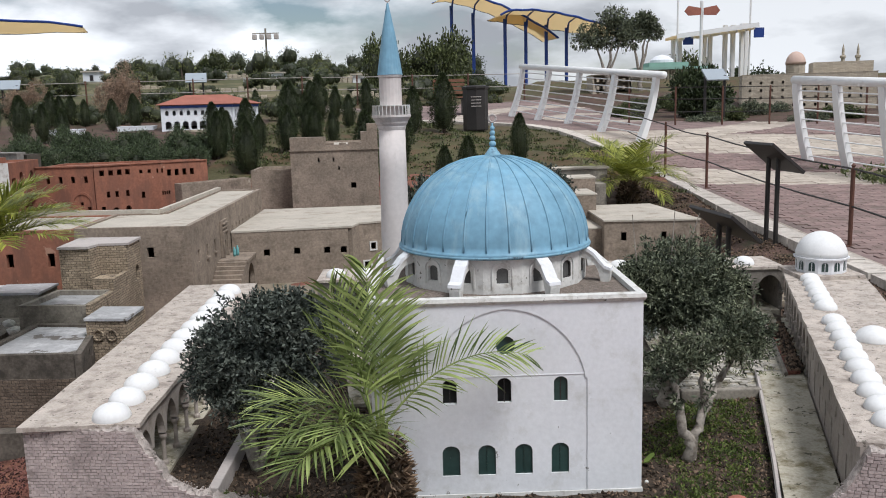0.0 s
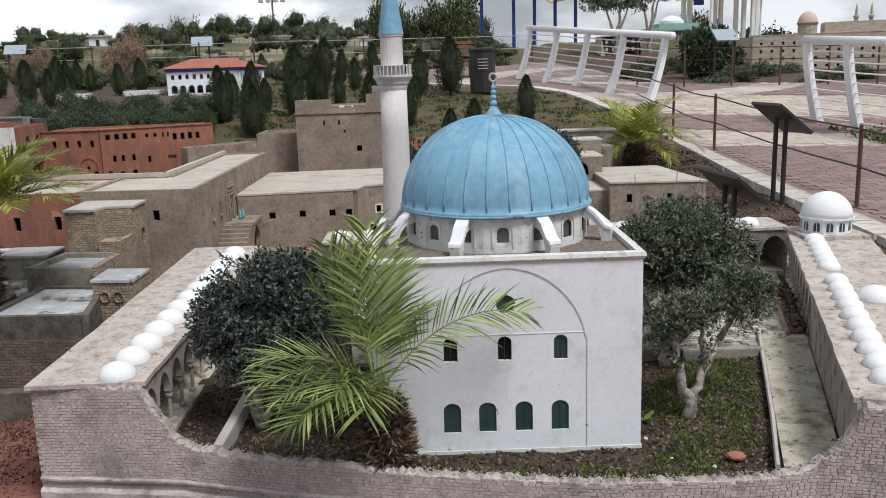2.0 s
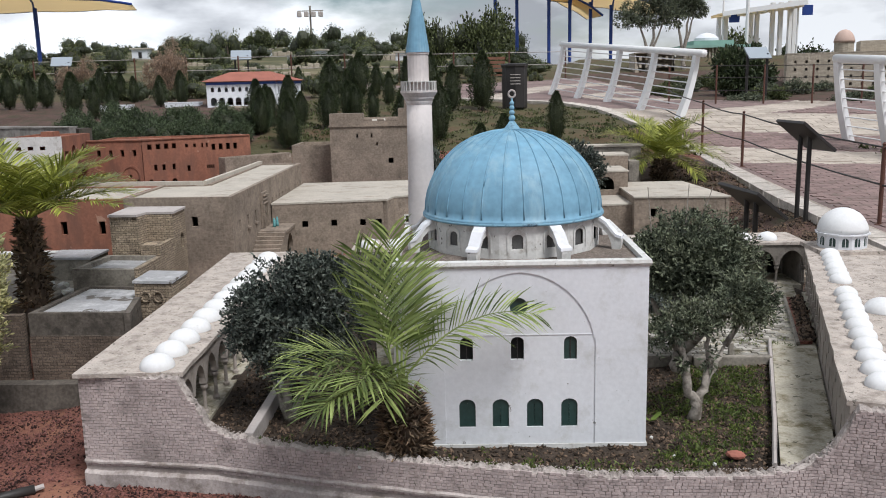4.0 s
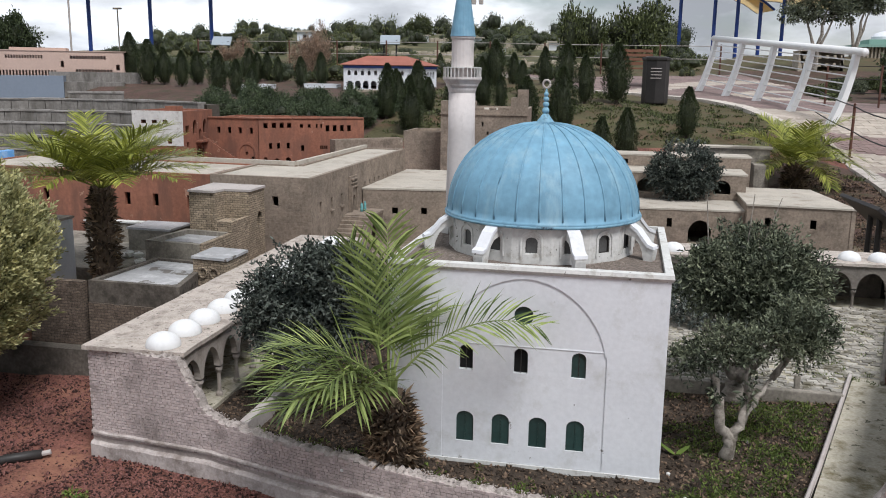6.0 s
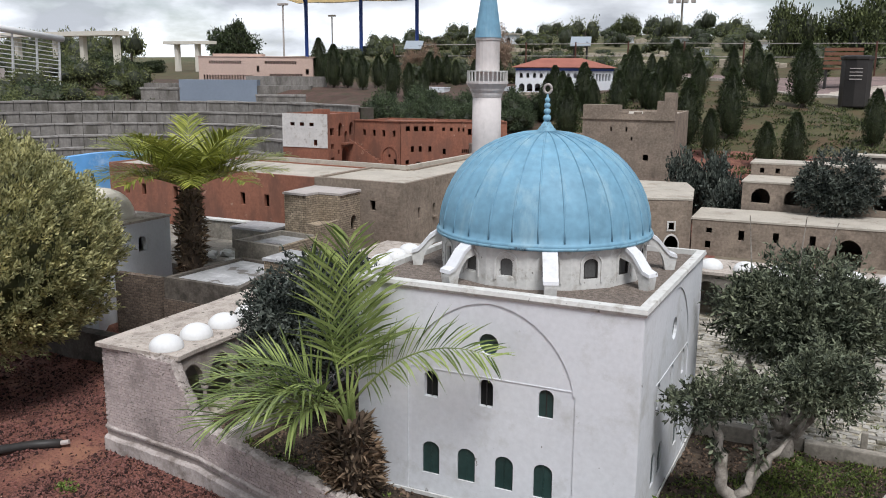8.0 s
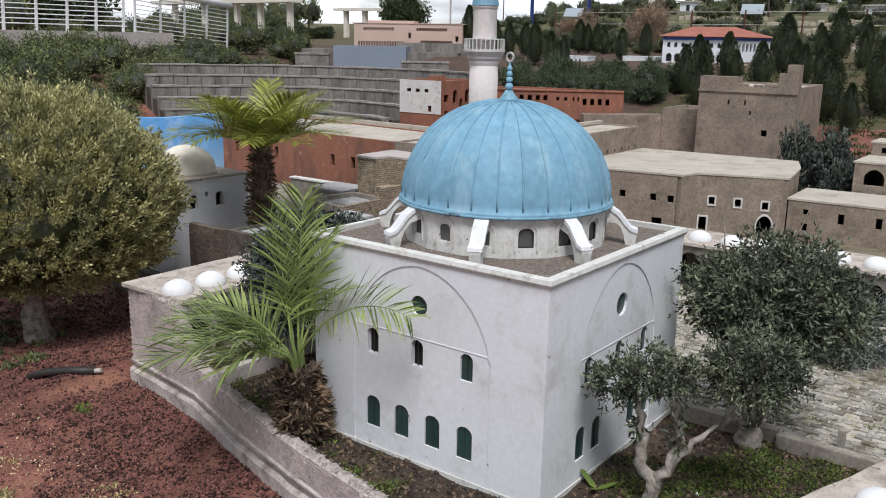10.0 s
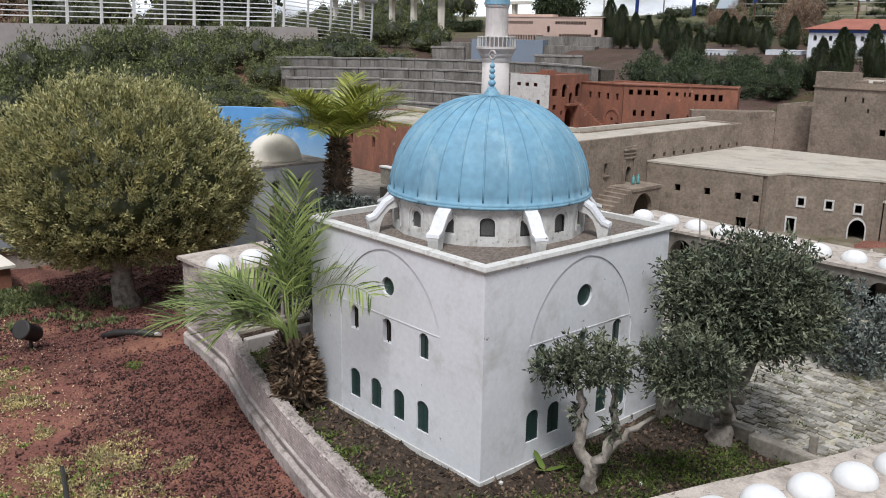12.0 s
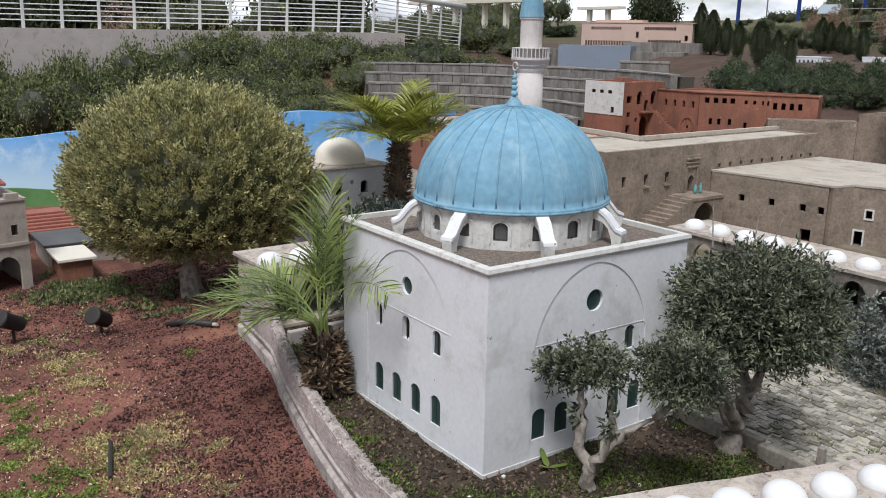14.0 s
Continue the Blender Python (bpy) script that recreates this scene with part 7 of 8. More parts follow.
for x, z in ((9.85, 3.55), (12.5, 3.75)):
    part("banner", boxed(x, x + 0.38, 33.0, 33.03, z, z + 0.36), BLUE_STEEL, pergola, "small blue banner")
sign = thing("boat_sign", "red boat-shaped sign on a white mast", "sign")
part("mast", tube(bmesh.new(), [(10.2, 32, 1.8), (10.2, 32, 5.0)], 0.06, 8), RAIL_WHITE, sign)
for sx in (-1, 1):
    part("board", slab_of([(10.2 + sx * 0.06, 4.52), (10.2 + sx * 0.5, 4.50), (10.2 + sx * 0.64, 4.66), (10.2 + sx * 0.5, 4.84), (10.2 + sx * 0.06, 4.76)][::sx], 0.06, pose(0, 31.9, 0)), TILE_RED, sign)
lpergola = thing("pergola", "white pergola of columns and beams on the terrace", "pergola")
for x in (-27.4, -25.6, -23.72, -22.45, -20.95):
    part("column", boxed(x, x + 0.17, 22.0, 22.17, 1.0, 2.72), CREAM_DOME, lpergola)
part("beam", boxed(-28.5, -20.6, 21.8, 22.4, 2.721, 2.86), CREAM_DOME, lpergola)
for x in (-20.2, -19.3):
    part("rear_column", boxed(x, x + 0.15, 24.0, 24.15, 1.0, 2.50), CREAM_DOME, lpergola)
part("rear_beam", boxed(-20.6, -18.6, 23.9, 24.3, 2.501, 2.60), CREAM_DOME, lpergola)
mast = thing("lamp_mast", "tall mast carrying four floodlights", "lamp")
part("pole", tube(bmesh.new(), [(-10.6, 62, 3.0), (-10.6, 62, 7.1)], 0.07, 8), OLD_STONE, mast)
part("crossbar", boxed(-11.5, -9.7, 61.95, 62.05, 6.74, 6.80), OLD_STONE, mast)
for k in range(4):
    part("floodlight", boxed(-11.5 + 0.5 * k, -11.2 + 0.5 * k, 61.7, 62.0, 6.35, 6.7, bevel=0.05), CONCRETE, mast)
for x, y, zt in ((-20.0, 30.0, 4.2), (-25.5, 42.0, 4.6)):
    lp = thing("lamp_post", "thin twin-headed lamp post", "lamp")
    part("pole", tube(bmesh.new(), [(x, y, 1.2), (x, y, zt)], 0.035, 6), CONCRETE, lp)
    part("head", boxed(x - 0.22, x - 0.03, y - 0.08, y + 0.08, zt, zt + 0.09, bevel=0.02), CONCRETE, lp)
    part("head", boxed(x + 0.03, x + 0.22, y - 0.08, y + 0.08, zt, zt + 0.09, bevel=0.02), CONCRETE, lp)
PANEL = surface("pale_sign_panel", (0.30, 0.34, 0.38), rough=0.35, vary=0.05, bump=0.0)
for x, y, h, w in ((-6.75, 27.0, 0.85, 0.62), (-11.2, 24.5, 0.8, 0.55), (6.15, 18.3, 0.95, 0.5), (8.6, 15.2, 0.8, 0.5)):
    ob = thing("information_sign", "tilted pale information panel on two legs", "sign", "information panels")
    z = ground_height(x, y)
    for sx in (-0.2, 0.2):
        part("leg", tube(bmesh.new(), [(x + sx, y, z - 0.05), (x + sx, y, z + h)], 0.03, 6), BLACK_METAL, ob)
    part("panel", boxed(-w / 2, w / 2, -w * 0.34, w * 0.34, 0.0, 0.03, m=pose(x, y, z + h, 42, 0, 12)), PANEL, ob)
for x, y, w in ((-7.8, 45.0, 0.85), (-8.75, 44.0, 0.5), (-19.6, 52.0, 1.0), (-3.1, 41.0, 0.9), (-11.6, 50.0, 0.7), (-13.6, 47.0, 0.8), (-5.2, 38.0, 0.5)):
    ob = thing("white_hut", "small white hut on the hillside", "hut")
    z = ground_height(x, y)
    part("wall", boxed(x, x + w, y, y + w * 0.6, z - 0.2, z + w * 0.5), WHITE_FAR, ob)
    part("roof", prism(bmesh.new(), [(x - 0.1, y - 0.1), (x + w + 0.1, y - 0.1), (x + w + 0.1, y + w * 0.7), (x - 0.1, y + w * 0.7)], z + w * 0.5 + 0.001, z + w * 0.58), GREY_ROOF, ob)
    part("door", boxed(x + w * 0.4, x + w * 0.6, y - 0.02, y - 0.002, z, z + w * 0.33), BLACK_METAL, ob)
for x, y, d, a in ((-9.2, 36.0, 3.4, 4), (-14.5, 40.0, 4.0, 10), (-5.8, 46.0, 3.0, -6), (-12.5, 52.0, 5.0, 3), (-3.6, 30.0, 2.6, -3), (-7.6, 30.5, 2.4, 8)):
    dry = thing("dry_stone_wall", "low pale dry-stone terrace wall on the hillside", "wall", "terrace walls on the hill")
    z = ground_height(x + d / 2, y)
    rgw = random.Random(int(d * 10 + y))
    for k in range(int(d / 0.26)):
        part("stone", boxed(0.26 * k, 0.26 * k + rgw.uniform(0.2, 0.25), 0, 0.25, -0.4, rgw.uniform(0.12, 0.26), bevel=0.03, m=pose(x, y, z, 0, 0, a)), CREAM_STONE, dry)
fence = thing("wire_fence", "thin wire fence on slim posts", "fence")
fp = [(-13 + 1.6 * k, 26.5 - 0.12 * k) for k in range(11)]
for x, y in fp:
    part("post", tube(bmesh.new(), [(x, y, ground_height(x, y) - 0.1), (x, y, ground_height(x, y) + 0.85)], 0.025, 5), RUST, fence)
for h in (0.45, 0.8):
    part("wire", tube(bmesh.new(), [(x, y, ground_height(x, y) + h) for x, y in fp], 0.010, 4), CONCRETE, fence)
fence2 = thing("wire_fence", "thin wire fence along the far planting bed", "fence")
fp = [(4.2 + 0.9 * k, 17.6 - 0.12 * k) for k in range(7)]
for x, y in fp:
    part("post", tube(bmesh.new(), [(x, y, ground_height(x, y) - 0.1), (x, y, ground_height(x, y) + 0.8)], 0.02, 5), RUST, fence2)
for h in (0.3, 0.55, 0.78):
    part("wire", tube(bmesh.new(), [(x, y, ground_height(x, y) + h) for x, y in fp], 0.008, 4), BLACK_METAL, fence2)


# ---- shrubs, hedges and hillside trees ----
def shrub_proto(name, label, seed, leaf, n_lobes, n_leaf, size, group, flat=0.75, inner=0.0, wide=0.5):
    rg = random.Random(seed)
    lobes = [(rg.uniform(-0.45, 0.45), rg.uniform(-0.45, 0.45), rg.uniform(0.25, 0.6) * flat, rg.uniform(0.28, 0.45), rg.uniform(0.28, 0.45), rg.uniform(0.22, 0.36)) for _ in range(n_lobes)]
    ob = thing(name, label, "shrub", group)
    P, O = clump_points(lobes, n_leaf, seed, 0.3 if inner else 0.45, 40, 0.16)
    leaf_cloud("foliage", P, O, size, size * wide, leaf, ob, seed, 0.8)
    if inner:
        # Lumpy solid cores, dark in colour to give the shade inside.
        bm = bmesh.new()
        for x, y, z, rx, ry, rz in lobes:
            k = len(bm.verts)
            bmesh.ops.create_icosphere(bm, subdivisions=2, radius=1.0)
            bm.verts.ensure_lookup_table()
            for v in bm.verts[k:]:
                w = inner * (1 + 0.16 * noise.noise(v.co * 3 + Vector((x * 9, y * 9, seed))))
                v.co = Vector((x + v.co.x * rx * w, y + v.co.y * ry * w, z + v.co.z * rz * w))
        part("inner_foliage", bm, SHADE_LEAF, ob, "solid core with painted inner shade")
    part("stem", tube(bmesh.new(), [(0, 0, -0.15), (0.03, 0.02, 0.25), (0.05, 0, 0.45)], [0.06, 0.045, 0.02], 6), DARK_BARK, ob)
    return ob


def spread(protos, spots, seed):
    rg = random.Random(seed)
    used = set()
    for x, y, s, sz in spots:
        k = rg.randrange(len(protos))
        m = pose(x, y, ground_height(x, y) - 0.06 * s, 0, 0, rg.uniform(0, 360))
        if k not in used:
            used.add(k)
            protos[k].matrix_basis = m
            protos[k].scale = (s, s, sz)
        else:
            c = copy_thing(protos[k], m)
            c.scale = (s, s, sz)
    for k, p in enumerate(protos):
        if k not in used:
            for o in list(p.children_recursive) + [p]:
                bpy.data.objects.remove(o)


rg = random.Random(77)
hill_protos = [shrub_proto("hill_shrub", "rounded scrubby shrub on the hillside", 50 + i, (FAR_LEAF, CYPRESS_LEAF, PALE_LEAF)[i % 3], 4, 230, 0.075, "hillside shrubs", 0.9, 0.74) for i in range(6)]
spots = []
for i in range(300):
    y = 24 + 50 * rg.random() ** 0.8
    x = y * rg.uniform(-0.62, 0.10)
    s = rg.choice((0.3, 0.4, 0.5, 0.6, 0.8, 1.05)) * rg.uniform(0.8, 1.2) * (0.4 + y / 80)
    spots.append((x, y, s, s * rg.choice((0.8, 1.0, 1.2, 1.7))))
for i in range(80):
    y = rg.uniform(18.5, 27)
    x = y * rg.uniform(-0.55, -0.02)
    if not inside(x, y, PATH_POLY) and not (-5.3 < x < -2.9 and y < 18.2):
        s = rg.uniform(0.22, 0.5)
        spots.append((x, y, s, s * rg.uniform(0.8, 1.7)))
spread(hill_protos, spots, 3)
OLEANDER = leafy("oleander_leaves", (0.035, 0.056, 0.03), tip=(0.13, 0.17, 0.095))
ole = [shrub_proto("oleander", "dense dark oleander bush below the white hall", 60 + i, OLEANDER, 6, 1300, 0.070, "oleanders", 0.75, 0.66, 0.3) for i in range(3)]
spread(ole, [(-5.9 + 0.36 * i, 13.6 + 0.25 * math.sin(i * 2.1), 0.60, 0.66) for i in range(8)] + [(-5.3 + 0.5 * i, 13.0, 0.5, 0.52) for i in range(5)], 4)
HEDGE = leafy("hedge_leaves", (0.072, 0.097, 0.040), tip=(0.27, 0.30, 0.14))
hed = [shrub_proto("hedge_shrub", "overgrown green hedge below the railing", 70 + i, HEDGE, 7, 1050, 0.050, "hedge below the railing", 0.75, 0.66, 0.42) for i in range(3)]
spots = [(-10.9 - 0.35 * math.sin(i), 0.6 + 0.62 * i, 0.95, 0.95 + 0.15 * math.sin(i * 1.7) + 0.35 * smooth(11, 6, i) + 0.25 * smooth(7, 2, i)) for i in range(13)] + [(-11.8, 0.4 + 0.75 * i, 0.95, 1.02 + 0.1 * math.sin(i * 2.3) + 0.70 * smooth(11, 6, i)) for i in range(13)] + [(-11.6, -0.4 - 0.7 * i, 1.0, 1.45) for i in range(6)] + [(-10.6, -0.3 - 0.7 * i, 0.9, 1.2) for i in range(5)] + [(-8.2, 6.6, 0.55, 0.55), (-8.7, 7.2, 0.6, 0.6), (-8.9, 7.9, 0.6, 0.6), (-9.2, 6.4, 0.7, 0.7), (-9.6, 7.4, 0.8, 0.8), (-9.7, 8.6, 0.6, 0.7), (-9.9, 9.2, 0.65, 0.8), (-10.2, 9.7, 0.7, 0.8)]
spread(hed, spots, 5)
spots_up = [(-12.4 + 0.30 * i, 10.0 + 0.33 * i + rg.uniform(-0.2, 0.2), 0.62, 0.62) for i in range(9)]
gar = [shrub_proto("garden_shrub", "mixed green garden shrub above the terraces", 80 + i, (PALE_LEAF, FAR_LEAF, OLEANDER)[i], 5, 420, 0.075, "shrubs above the terraces", 0.9, 0.72, 0.4) for i in range(3)]
spread(gar, spots_up + [(rg.uniform(-19.0, -13.2), rg.uniform(12.6, 17.0), rg.uniform(0.5, 0.85), rg.uniform(0.6, 1.0)) for _ in range(34)] + [(x + rg.uniform(-0.2, 0.2), y, 0.35, 0.3) for x, y in ((-10.2, 11.6), (-9.6, 11.8), (-9.0, 11.9), (-8.4, 11.9), (-10.8, 11.2))], 6)
mid = [shrub_proto("slope_shrub", "grey-green bush among the old houses", 90 + i, DARK_LEAF, 6, 1300, 0.075, "bushes among the houses") for i in range(2)]
spread(mid, [(-0.05, 9.62, 0.46, 1.0), (0.30, 9.3, 0.34, 0.72), (1.9, 10.9, 0.3, 0.5), (-4.35, 5.75, 0.16, 0.5)], 7)
block_wall = thing("block_wall", "low grey garden wall of weathered blocks", "wall")
part("course", boxed(2.0, 2.12, 9.9, 10.2, 0.2, 0.66, bevel=0.01), OLD_STONE, block_wall)
part("course", boxed(1.2, 2.2, 10.22, 10.4, 0.2, 0.80, bevel=0.01), OLD_STONE, block_wall)
part("coping", boxed(1.18, 2.22, 10.2, 10.42, 0.801, 0.825, bevel=0.004), GREY_ROOF, block_wall)
ball = [shrub_proto("clipped_bush", "clipped round dark bush by the path", 95, CYPRESS_LEAF, 8, 1500, 0.09, "", 0.9)]
spread(ball, [(6.3, 19.8, 1.0, 1.35)], 8)
mound = [shrub_proto("clipped_shrub", "round clipped shrub on the far mound", 140 + i, (PALE_LEAF, PALE_LEAF)[i], 3, 330, 0.075, "clipped shrubs on the mound", 0.9, 0.78) for i in range(2)]
spread(mound, [(-37 + 1.05 * (i % 9) + 0.4 * (i // 9), 27.0 + 1.3 * (i // 9), 0.95, 1.0 + 0.50 * (i // 9)) for i in range(27)] + [(-15.6 + 0.3 * math.sin(i * 2.2), -2.0 + 0.75 * i, 1.0, 1.5 + 0.3 * math.sin(i)) for i in range(17)], 12)
big_t = [shrub_proto("large_tree", "large dark broad-crowned tree", 100 + i, FAR_LEAF if i else CYPRESS_LEAF, 9, 900, 0.075, "large trees on the ridge", 0.75, 0.7) for i in range(2)]
spread(big_t, [(-1.5, 36, 1.25, 2.7), (0.95, 36.5, 1.75, 3.0), (-23.8, 31.7, 1.5, 2.4), (-13.5, 60, 1.6, 2.0), (-24, 15, 2.6, 4.2), (-24, 9, 2.6, 4.4), (-22, 5, 2.4, 4.2), (-22, 0, 2.4, 4.2), (-25.5, 26, 1.2, 1.0), (-23, 24, 1.0, 0.8), (-20.5, 23, 0.8, 0.6), (-17.5, 10.5, 1.0, 1.2), (14, 45, 2.5, 3.0), (20, 50, 3, 3)], 9)
for x, y, w, zc in ((5.75, 27.0, 0.62, 3.62), (6.85, 27.4, 0.42, 3.75)):
    z = ground_height(x, y)
    tree("tall_olive", "tall grey-green olive tree by the canopy", "tree", (x, y, z - 0.1),
         [([(x, y, z + 0.5), (x + 0.15, y, zc - 0.3)], 0.09), (["at", (x, y, z + 0.4), (x - 0.6 * w, y, zc - 0.3)], 0.06), (["at", (x, y, z + 0.5), (x + 0.7 * w, y, zc - 0.2)], 0.05)],
         [(x + dx * w, y + dy * w, zc + dz * w, 0.55 * w, 0.55 * w, 0.45 * w) for dx, dy, dz in ((0, 0, 0.55), (-0.85, 0.2, 0.0), (0.75, 0, 0.2), (0.2, 0.3, -0.3), (1.1, 0.2, -0.35), (-0.4, 0, -0.25), (-1.2, 0, -0.4), (0.4, 0, 0.7))],
         OLIVE_LEAF, 0.10, 0.035, 750, BARK, 110 + int(x * 10), sprigs=50, sprig_r=0.18, group="tall olives")
PINK_LEAF = leafy("pink_plume", (0.30, 0.19, 0.145), tip=(0.50, 0.36, 0.29), trans=0.4)
plume = [shrub_proto("pink_plume_shrub", "hazy pinkish feathery shrub", 120, PINK_LEAF, 6, 2400, 0.042, "", 1.2)]
spread(plume, [(-6.7, 20.0, 0.75, 1.25), (-9.6, 22.0, 0.7, 0.9), (-17, 7.2, 1.1, 1.3), (-17, 5.4, 0.9, 1.1), (-17.2, 3.4, 1.2, 1.4)], 10)
rg = random.Random(91)
bedp = [shrub_proto("bed_shrub", "low grey-green shrub in the far bed", 130 + i, FAR_LEAF if i else OLIVE_LEAF, 5, 500, 0.11, "shrubs in the far bed") for i in range(2)]
spots = [(rg.uniform(4.2, 10.5), rg.uniform(17.8, 25.0), rg.uniform(0.3, 0.6), rg.uniform(0.25, 0.5)) for _ in range(34)]
spread(bedp, [q for q in spots if not (7.6 < q[0] < 12.2 and 21.2 < q[1] < 24.6)], 11)


# ---- small things ----
def figure(x, y, z, colour, tall=0.072, label="tiny standing figurine in pale paint"):
    ob = link_mesh("figurine", lathe(bmesh.new(), [(0.012, 0), (0.014, 0.3 * tall), (0.011, 0.55 * tall), (0.013, 0.75 * tall), (0.006, 0.82 * tall), (0.008, 0.9 * tall), (0.006, 0.97 * tall), (0, tall)], 10, (x, y, z)), colour, True)
    return tagged(ob, label, "figurine", "plaza figurines")


TURQ = surface("turquoise_paint", (0.13, 0.33, 0.34), vary=0.2, bump=0.1)
figure(-1.535, 7.22, 0.395, TURQ, 0.078, "tiny standing figurine in turquoise paint")
figure(-1.52, 7.265, 0.395, TURQ, 0.085, "tiny standing figurine in turquoise paint")
for x, y in ((0.30, 7.55), (0.42, 7.62), (0.52, 7.40), (0.2, 7.3), (0.95, 7.5)):
    figure(x, y, 0.085, WHITE_WORN)
pool = thing("round_basin", "low round stone basin on the plaza", "basin")
part("rim", lathe(bmesh.new(), [(0.12, 0), (0.12, 0.03), (0.10, 0.03), (0.10, 0.01)], 20, (1.05, 7.45, 0.085)), CREAM_STONE, pool)
stone = link_mesh("terracotta_stone", bmesh.new(), TILE_RED)
bm = bmesh.new()
bmesh.ops.create_icosphere(bm, subdivisions=2, radius=0.035)
for v in bm.verts:
    v.co = Vector((v.co.x * 1.1, v.co.y * 0.7, v.co.z * 0.5)) * (1 + 0.2 * noise.noise(v.co * 30))
bm.to_mesh(stone.data)
bm.free()
stone.location = (1.165, 3.05, 0.135)
tagged(stone, "smooth orange terracotta stone on the soil", "stone")
for x, y, s in ((1.07, 3.0, 0.009), (0.93, 3.06, 0.008), (0.88, 3.25, 0.009), (1.2, 3.6, 0.008), (-0.3, 3.0, 0.008)):
    bm = bmesh.new()
    bmesh.ops.create_icosphere(bm, subdivisions=1, radius=s)
    for v in bm.verts:
        v.co *= 1 + 0.25 * noise.noise(v.co * 60 + Vector((x, y, 0)))
    peb = link_mesh("pebble", bm, WHITE_WORN)
    peb.location = (x, y, garden_height(x, y) + s * 0.4)
    tagged(peb, "small white pebble on dark soil", "pebble", "white pebbles")


def spotlight(x, y, z, turn):
    ob = thing("garden_spotlight", "black ground spotlight on a short stake", "spotlight", "garden spotlights")
    m = pose(x, y, z, 0, 0, turn)
    part("stake", tube(bmesh.new(), [m @ Vector((0, 0, -0.05)), m @ Vector((0, 0, 0.10))], 0.010, 6), BLACK_METAL, ob)
    part("housing", lathe(bmesh.new(), [(0.03, -0.07), (0.045, -0.05), (0.048, 0.05), (0.055, 0.055), (0.055, 0.07), (0.045, 0.07)], 14), BLACK_METAL, ob, smooth=True).matrix_basis = m @ pose(0, 0, 0.12, 60, 0, 0)
    part("lens", lathe(bmesh.new(), [(0.04, 0.066), (0.04, 0.069)], 14), PANE_GREY, ob).matrix_basis = m @ pose(0, 0, 0.12, 60, 0, 0)
    return ob


spotlight(-2.06, 2.60, -0.12, 30)
spotlight(-2.32, 2.17, -0.14, 10)
hose = thing("black_pipe", "black irrigation pipe lying on the mulch", "pipe")
part("pipe", tube(bmesh.new(), [(-1.98, 2.96, -0.085), (-1.9, 3.0, -0.05), (-1.78, 3.07, -0.03), (-1.66, 3.13, -0.02)], 0.020, 10), BLACK_METAL, hose, smooth=True)
part("nozzle", tube(bmesh.new(), [(-1.66, 3.13, -0.02), (-1.63, 3.147, -0.015)], 0.011, 8), CONCRETE, hose)
stick = thing("metal_stake", "short dark metal stake lying on the ground", "stake")
part("rod", tube(bmesh.new(), [(-0.18, 2.16, -0.035), (-0.48, 2.24, -0.03)], 0.009, 6), BLACK_METAL, stick)
stone_house = building("stone_arch_house", "little pinkish stone house with a dark archway", "house", [(-4.07, 1.85), (-3.46, 1.94), (-3.55, 2.50), (-4.16, 2.42)], -0.25, 0.47, WALL_STONE, WALL_STONE,
                       {0: [gate(0.42, 0.22, -0.2499, -0.04, 0.09), win(0.2, 0.26, 0.05, 0.08), win(0.42, 0.26, 0.05, 0.08)], 1: [gate(0.19, 0.17, -0.2499, -0.02, 0.08), gate(0.415, 0.17, -0.2499, -0.02, 0.08)] + [win(u, 0.265, 0.045, 0.075) for u in (0.12, 0.24, 0.365, 0.48)]})
mh = face_frame(-3.46, 1.94, math.degrees(math.atan2(0.56, -0.09)))
part("string_course", boxed(0.002, 0.565, -0.014, -0.0005, 0.150, 0.178, bevel=0.004, m=mh), WALL_STONE, stone_house)
for u in (0.02, 0.16, 0.30, 0.44):
    part("merlon", boxed(u, u + 0.09, 0.0, 0.05, 0.4865, 0.525, bevel=0.005, m=mh), WALL_STONE, stone_house)
for u in (0.365, 0.48):
    for k in (-1, 1):
        part("window_bar", boxed(u + k * 0.009 - 0.0025, u + k * 0.009 + 0.0025, 0.008, 0.013, 0.229, 0.301, m=mh), BLACK_METAL, stone_house)
part("upper_room", boxed(-4.02, -3.64, 1.98, 2.36, 0.4865, 0.57), WALL_STONE, stone_house)
for i in range(4):
    part("tile_course", boxed(-4.06 + 0.03 * i, -3.60 - 0.03 * i, 1.94 + 0.03 * i, 2.40 - 0.03 * i, 0.5705 + 0.022 * i, 0.592 + 0.022 * i, bevel=0.005), TILE_RED, stone_house)
shed = thing("low_red_house", "low red house with a pale flat slab", "house")
part("wall", boxed(-3.84, -3.48, 2.69, 2.90, -0.25, 0.005), RED_WALL, shed)
part("slab", boxed(-3.87, -3.45, 2.66, 2.93, 0.0055, 0.026, bevel=0.003), CREAM_DOME, shed)
dark_roof = thing("low_grey_house", "low house with a dark grey flat roof", "house")
part("wall", boxed(-4.50, -4.02, 2.70, 3.50, -0.25, 0.0), WALL_STONE, dark_roof)
part("roof", boxed(-4.53, -3.99, 2.67, 3.53, 0.0005, 0.02, bevel=0.003), PANE_GREY, dark_roof)
tiled = thing("tiled_house", "low house with a stepped red tile roof", "house")
part("wall", boxed(-5.14, -4.70, 2.55, 3.60, -0.25, -0.02), WALL_STONE, tiled)
for i in range(6):
    part("tile_course", boxed(-5.10, -4.66 - 0.05 * i, 2.52, 3.63, -0.0195 + 0.020 * i, 0.0 + 0.020 * i, bevel=0.004), TILE_RED, tiled)

# rubble among the brick houses
rg = random.Random(31)
